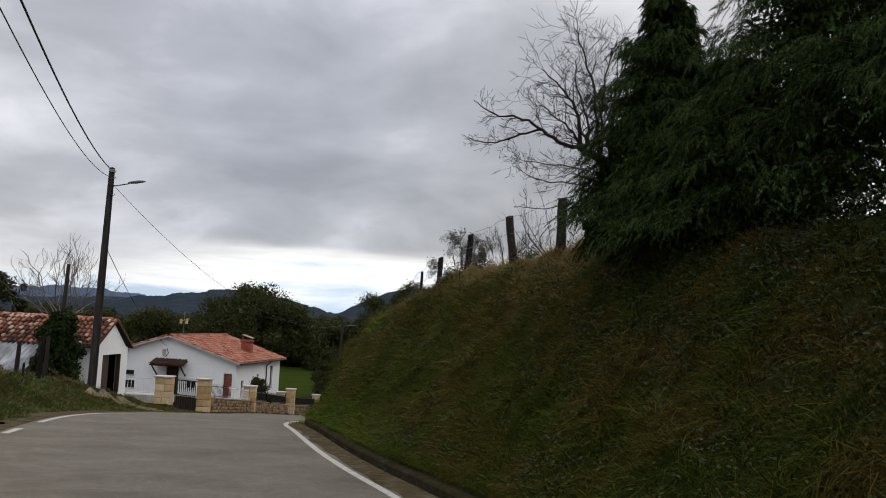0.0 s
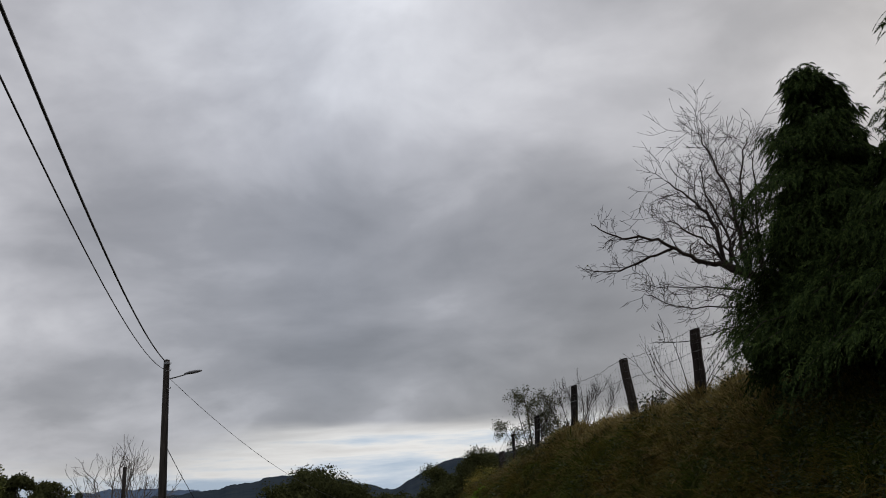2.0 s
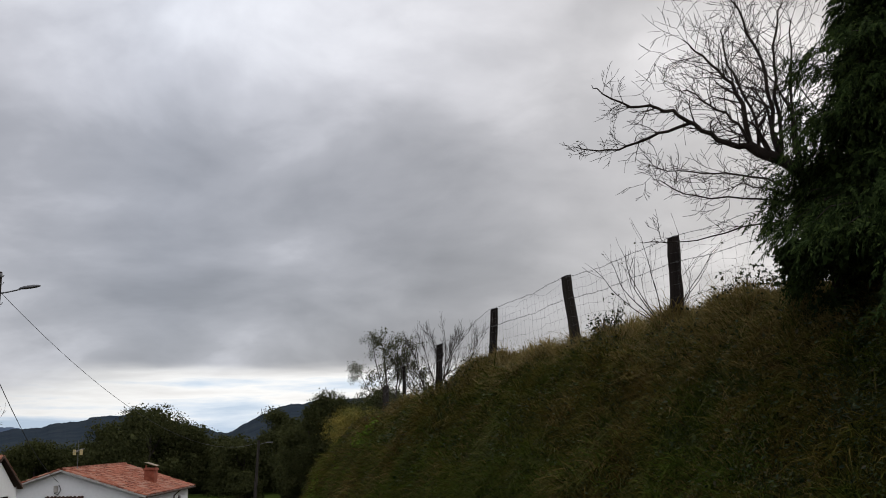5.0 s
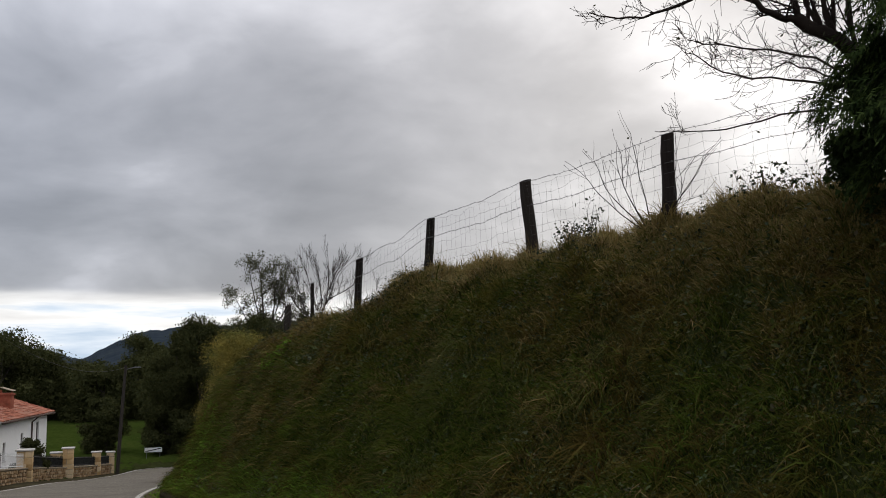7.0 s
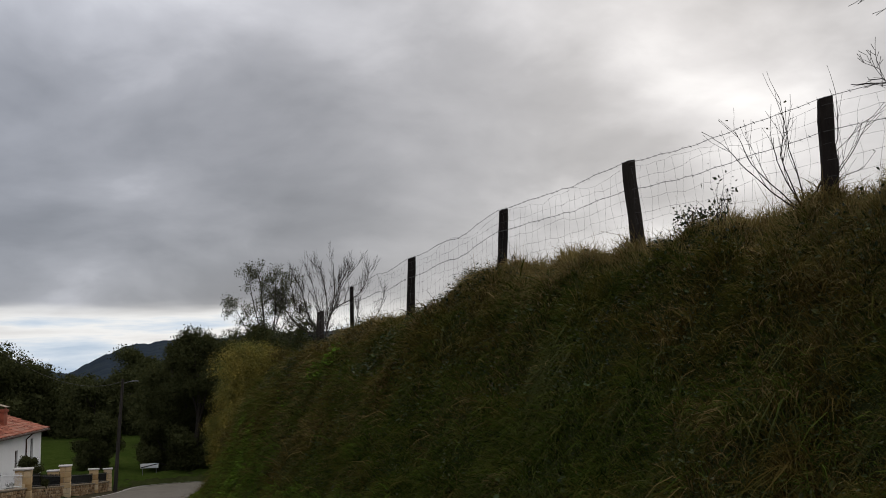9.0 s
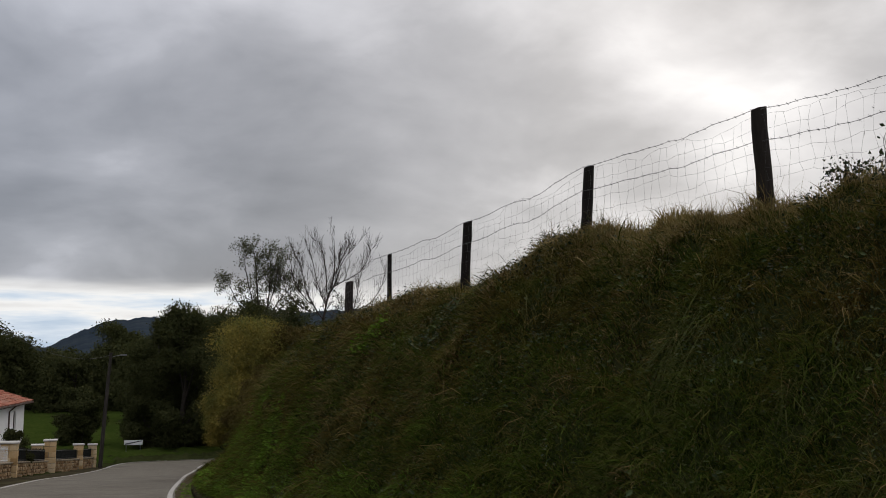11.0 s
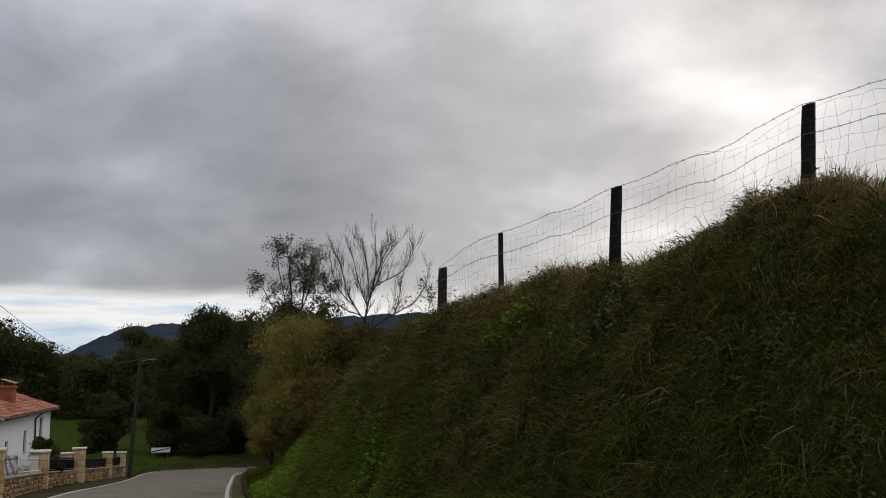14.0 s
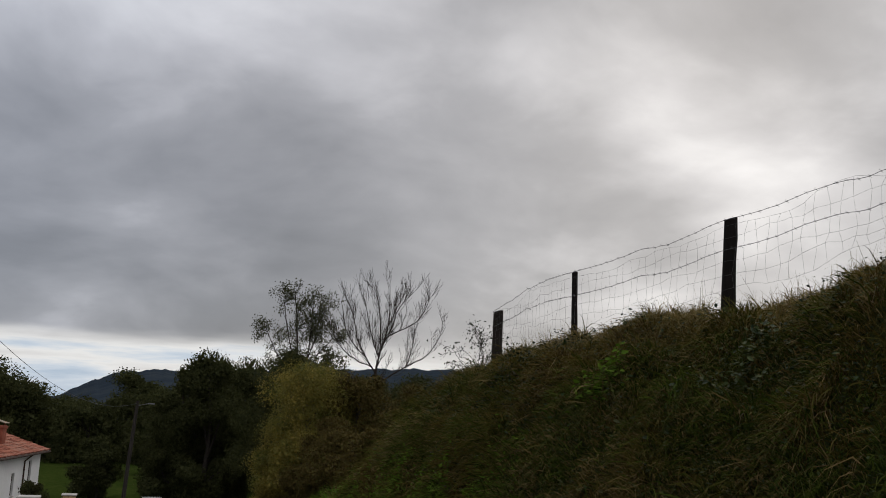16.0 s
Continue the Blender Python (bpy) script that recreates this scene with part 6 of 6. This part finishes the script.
for x0, x1, z0, z1 in front_holes[:2] + front_holes[3:4]:
    window(house, x1 - x0, z1 - z0, pose(-W + x0, 0, z0), DARKWOOD if x0 < 2 else WHITEIRON, 0 if x0 < 2 else 1)
for y0, y1, z0, z1 in side_holes:
    window(house, y1 - y0, z1 - z0, pose(0, y0, z0, 0, 0, 90), DARKWOOD, 0)
part("door", box_mesh("door", (-W + 4.72, 0.12, 0), (-W + 5.58, 0.17, 1.93), DARKWOOD, 0.008), house, "dark wooden front door")
shutter = part("shutter", box_mesh("shutter", (-W + 8.87, 0.08, 0.02), (-W + 9.43, 0.12, 1.66), REDWOOD, 0.006), house, "red-brown slatted shutter door")
for i in range(11):
    part("slat", box_mesh("slat", (-W + 8.92, 0.055, 0.12 + i * 0.138), (-W + 9.38, 0.085, 0.22 + i * 0.138), REDWOOD, 0.004), shutter)
# roof
over = 0.38
rs = math.hypot(-MIDX + over, (RH - EH) * (1 + over / -MIDX))
ra = math.degrees(math.atan2(RH - EH, -MIDX))
drop = (RH - EH) * over / -MIDX
part("roof_deck", prism_mesh("roof_deck", [(-W - over, EH - drop - 0.10), (MIDX, RH - 0.10), (over, EH - drop - 0.10), (over, EH - drop), (MIDX, RH), (-W - over, EH - drop)], -0.42, D + 0.35, COPING, "y"), house, "pale roof edge boards")
rt = part("roof_tiles", tiled_roof("roof_tiles", TILE, D + 0.8, rs, 0.24, 0.38, 6), house, "orange-red clay roof tiles")
rt.matrix_basis = pose(over + 0.02, -0.44, EH - drop + 0.0, 0, 0, 90) @ pose(0, 0, 0, ra, 0, 0)
rt["kind"] = "stuff"
rt = part("roof_tiles", tiled_roof("roof_tiles", TILE, D + 0.8, rs, 0.24, 0.38, 7), house, "orange-red clay roof tiles")
rt.matrix_basis = pose(-W - over - 0.02, D + 0.36, EH - drop, 0, 0, -90) @ pose(0, 0, 0, ra, 0, 0)
rt["kind"] = "stuff"
rh = Heap()
for i in range(int((D + 0.8) / 0.4) + 1):
    y0 = -0.44 + i * 0.4
    lo = np.column_stack([MIDX + np.cos(a6) * 0.16, np.full(7, y0), RH + 0.05 + np.sin(a6) * 0.11])
    hi = np.column_stack([MIDX + np.cos(a6) * 0.14, np.full(7, y0 + 0.44), RH + 0.03 + np.sin(a6) * 0.10])
    k = np.arange(6)
    rh.put(np.concatenate([lo, hi]), np.stack([k, k + 1, k + 8, k + 7], -1))
part("ridge_tiles", rh.mesh("ridge_tiles", TILE), house)
gut = Heap()
gut.tube([(over + 0.06, -0.42, EH - drop - 0.05), (over + 0.06, D + 0.35, EH - drop - 0.05)], 0.06, 8)
part("gutter", gut.mesh("gutter", DARKWOOD), house, "dark rain gutter under the eave")
gut = Heap()
gut.tube([(over + 0.06, 7.6, EH - drop - 0.08), (0.06, 7.6, EH - 0.55), (0.06, 7.6, 0.0)], 0.045, 8)
part("downpipe", gut.mesh("downpipe", DARKWOOD), house, "dark downpipe")
ch = part("chimney", box_mesh("chimney", (-1.6, 6.0, EH + 0.1), (-0.9, 6.8, EH + 1.40), BRICKRED, 0.02), house, "red rendered chimney")
part("chimney_rim", box_mesh("chimney_rim", (-1.66, 5.94, EH + 1.22), (-0.84, 6.86, EH + 1.36), BRICKRED, 0.02), ch)
cap = part("chimney_cap", box_mesh("chimney_cap", (-0.42, -0.45, 0), (0.42, 0.45, 0.035), MORTAR, 0.01), ch, "tilted pale slab on the chimney", pose(-1.2, 6.4, EH + 1.62, 0, 17, 0))
for x, y in ((-1.5, 6.1), (-1.0, 6.7)):
    part("cap_leg", box_mesh("cap_leg", (x - 0.05, y - 0.05, EH + 1.38), (x + 0.05, y + 0.05, EH + 1.60), BRICKRED, 0.005), ch)
# porch canopy over the door
canopy = part("canopy", prism_mesh("canopy", [(-1.25, 2.02), (0.0, 2.32), (0.0, 2.42), (-1.3, 2.10)], -W + 3.95, -W + 6.2, DARKWOOD, "x"), house, "small tiled canopy over the front door")
ct = part("canopy_tiles", tiled_roof("canopy_tiles", OLDTILE, 2.35, 1.36, 0.22, 0.34, 9), canopy)
ct.matrix_basis = pose(-W + 3.9, -1.33, 2.12, math.degrees(math.atan2(0.32, 1.3)), 0, 0)
ct["kind"] = "stuff"
for x in (-W + 4.05, -W + 6.1):
    h = Heap()
    h.tube([(x, -0.02, 1.35), (x, -0.5, 1.65), (x, -1.1, 2.03)], 0.05, 6)
    part("bracket", h.mesh("bracket", DARKWOOD), canopy)
# cable box and antenna
part("cable_box", box_mesh("cable_box", (MIDX - 0.5, -0.10, 2.75), (MIDX - 0.25, -0.002, 3.15), COPING, 0.02), house, "pale cable box on the gable")
h = Heap()
h.tube([(MIDX - 0.2, -0.04, 3.2), (MIDX - 0.05, -0.05, 2.9), (MIDX - 0.25, -0.05, 2.6), (MIDX - 0.45, -0.05, 2.72)], 0.025, 6)
part("cable_loop", h.mesh("cable_loop", CABLE), house, "loop of black cable")
ant = part("antenna", mesh_of("antenna", *tube_arrays([(MIDX + 0.3, 1.6, RH - 0.05), (MIDX + 0.3, 1.6, RH + 1.75)], 0.022, 6), GREYMETAL), house, "roof television antenna")
for i in range(7):
    h = Heap()
    x = MIDX + 0.05 + i * 0.09
    h.tube([(x, 1.25, RH + 1.05 + 0.03 * i), (x, 1.95, RH + 1.05 + 0.03 * i)], 0.012, 4)
    h.tube([(MIDX + 0.05, 1.6, RH + 1.05), (x, 1.6, RH + 1.05 + 0.03 * i)], 0.012, 4)
    part("antenna_rod", h.mesh("antenna_rod", GREYMETAL), ant)
for x in (0.08, 0.5):
    part("antenna_panel", box_mesh("antenna_panel", (MIDX + x - 0.09, 1.55, RH + 0.85), (MIDX + x + 0.09, 1.60, RH + 1.2), material("antenna_yellow", [(0.35, 0.28, 0.12), (0.45, 0.38, 0.2)], 3.0), 0.01), ant, "small pale antenna panel")

# paved step and low white rail in front of the house
terrace = thing("terrace", -16.0, 56.0, -3.1, "grey concrete terrace slab in front of the house", "terrace")
part("slab", box_mesh("slab", (-3.2, -1.7, -1.6), (0.6, 0.3, -0.02), COPING, 0.03), terrace)
rail = thing("railing", -18.3, 54.6, -3.1, "low white metal railing along the terrace", "railing")
for z in (0.08, 0.86):
    part("rail", mesh_of("rail", *tube_arrays([(0, 0, z), (2.6, 0, z)], 0.02, 6), WHITEIRON), rail)
bar = mesh_of("bar", *tube_arrays([(0, 0, 0.0), (0, 0, 0.9)], 0.014, 5), WHITEIRON)
for i in range(15):
    part("bar", bar, rail, m=pose(i * 2.6 / 14, 0, 0))

# ---------------------------------------------------------------- garden wall with stone pillars
WALLP = [(-10.3, 43.0), (-10.51, 54.45), (-10.4, 67.3), (-9.25, 73.75), (-8.65, 77.0)]
wall_thing = thing("garden_wall", 0, 0, 0, "low sandstone garden wall with weathered coping", "wall")


def block_mesh(name, size, seed):
    r = np.random.default_rng(seed)
    bm = bmesh.new()
    bmesh.ops.create_cube(bm, size=1.0)
    for v in bm.verts:
        v.co = Vector([c * s + r.normal(0, 0.008) for c, s in zip(v.co, size)])
    bmesh.ops.bevel(bm, geom=list(bm.edges), offset=0.018, segments=1, affect="EDGES")
    return bm_mesh(name, bm, STONE)


def pillar(x, y, z, width, height, label, seed, turn=4.0):
    """Squared sandstone blocks in courses under a flat cap."""
    t = thing("stone_pillar", x, y, z, label, "pillar", "wall pillars", turn)
    part("core", box_mesh("core", (-width / 2 + 0.02, -width / 2 + 0.02, -0.4), (width / 2 - 0.02, width / 2 - 0.02, height - 0.02), MORTAR, 0), t)
    rows = max(3, int(round(height / 0.29)))
    ch = height / rows
    r = np.random.default_rng(seed)
    for k in range(rows):
        cut = (0.0,) if k % 2 == 0 and width < 0.65 else (r.uniform(-0.12, 0.12) * width,)
        spans = [(-0.5 * width, 0.5 * width)] if cut == (0.0,) else [(-0.5 * width, cut[0] - 0.006), (cut[0] + 0.006, 0.5 * width)]
        for a, b in spans:
            part("stone_block", block_mesh("stone_block", (b - a, width, ch - 0.014), seed + k), t, m=pose((a + b) / 2, 0, (k + 0.5) * ch))
    part("cap", box_mesh("cap", (-width / 2 - 0.06, -width / 2 - 0.06, height), (width / 2 + 0.06, width / 2 + 0.06, height + 0.07), COPING, 0.015), t, "flat pale coping slab")
    return t


pillar(-12.4, 44.2, -2.95, 0.72, 1.52, "wide sandstone gate pillar with a pale cap", 401)
PIL = [(-10.3, 43.0, 0.55, 1.45), (-10.51, 54.45, 0.66, 1.46), (-10.78, 66.8, 0.55, 1.5), (-10.25, 67.7, 0.6, 1.75), (-9.25, 73.75, 0.55, 1.5), (-8.65, 77.0, 0.5, 1.45)]
for i, (x, y, w, hgt) in enumerate(PIL):
    pillar(x, y, float(road_z(y)) - 0.02, w, hgt, "square sandstone pillar of the garden wall with a pale cap", 410 + 10 * i)

stone_shapes = []
for s in range(10):
    rr = np.random.default_rng(500 + s)
    bm = bmesh.new()
    bmesh.ops.create_cube(bm, size=1.0)
    bmesh.ops.bevel(bm, geom=list(bm.edges), offset=0.16, segments=1, affect="EDGES")
    for v in bm.verts:
        v.co = Vector([c * (1 + rr.normal(0, 0.05)) for c in v.co])
    stone_shapes.append(bm_mesh("wall_stone", bm, RUBBLE))
rr = np.random.default_rng(77)
stones = 0
for (xa, ya), (xb, yb) in zip(WALLP[:-1], WALLP[1:]):
    length = math.hypot(xb - xa, yb - ya)
    turn = math.degrees(math.atan2(yb - ya, xb - xa))
    za, zb = float(road_z(ya)), float(road_z(yb))
    low = 0.62
    seg = part("wall_core", None, wall_thing, m=pose(xa, ya, za, 0, -math.degrees(math.atan2(zb - za, length)), turn))
    seg.data = None
    core = Heap()
    core.box((0.25, -0.13, -0.5), (length - 0.25, 0.17, low))
    c = part("wall_core", core.mesh("wall_core", MORTAR), wall_thing, m=seg.matrix_basis.copy())
    bpy.data.objects.remove(seg)
    part("coping", box_mesh("coping", (0.28, -0.20, low), (length - 0.28, 0.22, low + 0.07), MORTAR, 0.015), wall_thing, "weathered coping slabs", c.matrix_basis.copy())
    for k in range(4):
        s = 0.3
        while s < length - 0.45:
            w = rr.uniform(0.16, 0.5)
            if s + w > length - 0.25:
                break
            hgt = low / 4 * rr.uniform(0.62, 1.02)
            m = c.matrix_basis @ pose(s + w / 2, -0.14 + rr.normal(0, 0.008), (k + 0.5) * low / 4 - 0.01 + rr.normal(0, 0.012), 0, rr.normal(0, 5.0), 0) @ Matrix.Diagonal((w * rr.uniform(0.82, 0.97), 0.07, hgt, 1))
            ob = part("wall_stone", stone_shapes[rr.integers(0, 10)], c)
            ob.matrix_basis = c.matrix_basis.inverted() @ m
            s += w
            stones += 1

# iron railings on the wall
def railing_panel(a, b, fa, fb, mat, label, screen):
    (xa, ya), (xb, yb) = a, b
    xa2, ya2 = xa + (xb - xa) * fa, ya + (yb - ya) * fa
    length = math.hypot(xb - xa, yb - ya) * (fb - fa)
    turn = math.degrees(math.atan2(yb - ya, xb - xa))
    za, zb = float(road_z(ya2)), float(road_z(ya + (yb - ya) * fb))
    t = thing("iron_railing", xa2, ya2, za + 0.69, label, "railing", "wall railings")
    t.matrix_basis = pose(xa2, ya2, za + 0.69, 0, -math.degrees(math.atan2(zb - za, length)), turn)
    for z in (0.06, 0.5):
        part("rail", mesh_of("rail", *tube_arrays([(0, 0, z), (length, 0, z)], 0.018, 5), mat), t)
    n_bar = max(3, int(length / (0.16 if screen else 0.26)))
    up = mesh_of("upright", *tube_arrays([(0, 0, 0.0), (0, 0, 0.56), (0, 0, 0.62)], [0.009, 0.009, 0.003], 5), mat)
    for i in range(n_bar):
        part("upright", up, t, m=pose((i + 0.5) * length / n_bar, 0, 0))
    if screen:
        part("screen", box_mesh("screen", (0.0, 0.03, 0.02), (length, 0.045, 0.52), CANVAS, 0), t, "dark screening behind the bars")
    return t


railing_panel(WALLP[0], WALLP[1], 0.04, 0.45, IRON, "black iron railing on the garden wall", False)
railing_panel(WALLP[0], WALLP[1], 0.47, 0.96, WHITEIRON, "white iron railing with spear tips on the garden wall", False)
railing_panel(WALLP[1], WALLP[2], 0.04, 0.96, IRON, "black iron railing backed with dark screening", True)
railing_panel(WALLP[2], WALLP[3], 0.04, 0.96, IRON, "black iron railing backed with dark screening", True)
railing_panel(WALLP[3], WALLP[4], 0.04, 0.96, IRON, "black iron railing backed with dark screening", True)
gate = thing("iron_gate", -11.85, 44.0, -2.9, "black iron garden gate between two pillars", "gate", turn=-32)
for z in (0.1, 0.75, 1.4):
    part("rail", mesh_of("rail", *tube_arrays([(0, 0, z), (1.5, 0, z)], 0.025, 5), IRON), gate)
gb = mesh_of("upright", *tube_arrays([(0, 0, 0.05), (0, 0, 1.5)], 0.018, 5), IRON)
for i in range(13):
    part("upright", gb, gate, m=pose(i * 1.5 / 12, 0, 0))
part("panel", box_mesh("panel", (0.0, 0.02, 0.1), (1.5, 0.05, 0.7), DARKWOOD, 0.01), gate, "brown lower gate panel")
leafy_tree("garden_bush", -11.0, 59.6, -4.6, -2.1, 0.85, WOODS, 9000, 0.06, 171, "round dark green garden bush behind the wall", "bush", low=0.05)

# ---------------------------------------------------------------- road sign at the bend
sign = thing("road_sign", -6.6, 95.0, -7.15, "white place-name sign on two posts struck through with a dark bar", "road sign", turn=4)
for x in (-0.55, 0.55):
    part("sign_post", mesh_of("sign_post", *tube_arrays([(x, 0.03, -0.3), (x, 0.03, 1.5)], 0.03, 6), GREYMETAL), sign)
part("sign_plate", box_mesh("sign_plate", (-0.72, -0.02, 1.08), (0.72, 0.0, 1.46), SIGNWHITE, 0.01), sign, "white sign plate")
part("bar", prism_mesh("bar", [(-0.66, 1.12), (-0.56, 1.12), (0.66, 1.36), (0.66, 1.42), (0.56, 1.42), (-0.66, 1.19)], -0.03, -0.024, SIGNBLACK, "y"), sign, "dark diagonal bar")

# meadow beyond the bend
mx, my = np.meshgrid(np.linspace(0, 1, 60), np.linspace(80, 152, 50))
mx = -60 + mx * (np.minimum(np.where(my < 83, line_left(my) - 1.2, np.where(my < 91, -8.0 + (my - 83) * 0.4, -1.6 + (my - 92) * 0.5)), 12) + 60)
mz = land(mx, my) - 0.08 + 0.3 * np.clip((mx.max(axis=1, keepdims=True) - mx) / 3.0, 0, 1) * np.clip((my - 79) / 3, 0, 1) + np.clip((my - 95) * 0.02, 0, 0.9)
k = (np.arange(49)[:, None] * 60 + np.arange(59)[None, :]).ravel()
tagged(part("meadow", mesh_of("meadow", np.stack([mx, my, mz], -1).reshape(-1, 3), np.stack([k, k + 1, k + 61, k + 60], -1), FIELD, True)), "bright green meadow behind the house", "meadow", kind="structure")
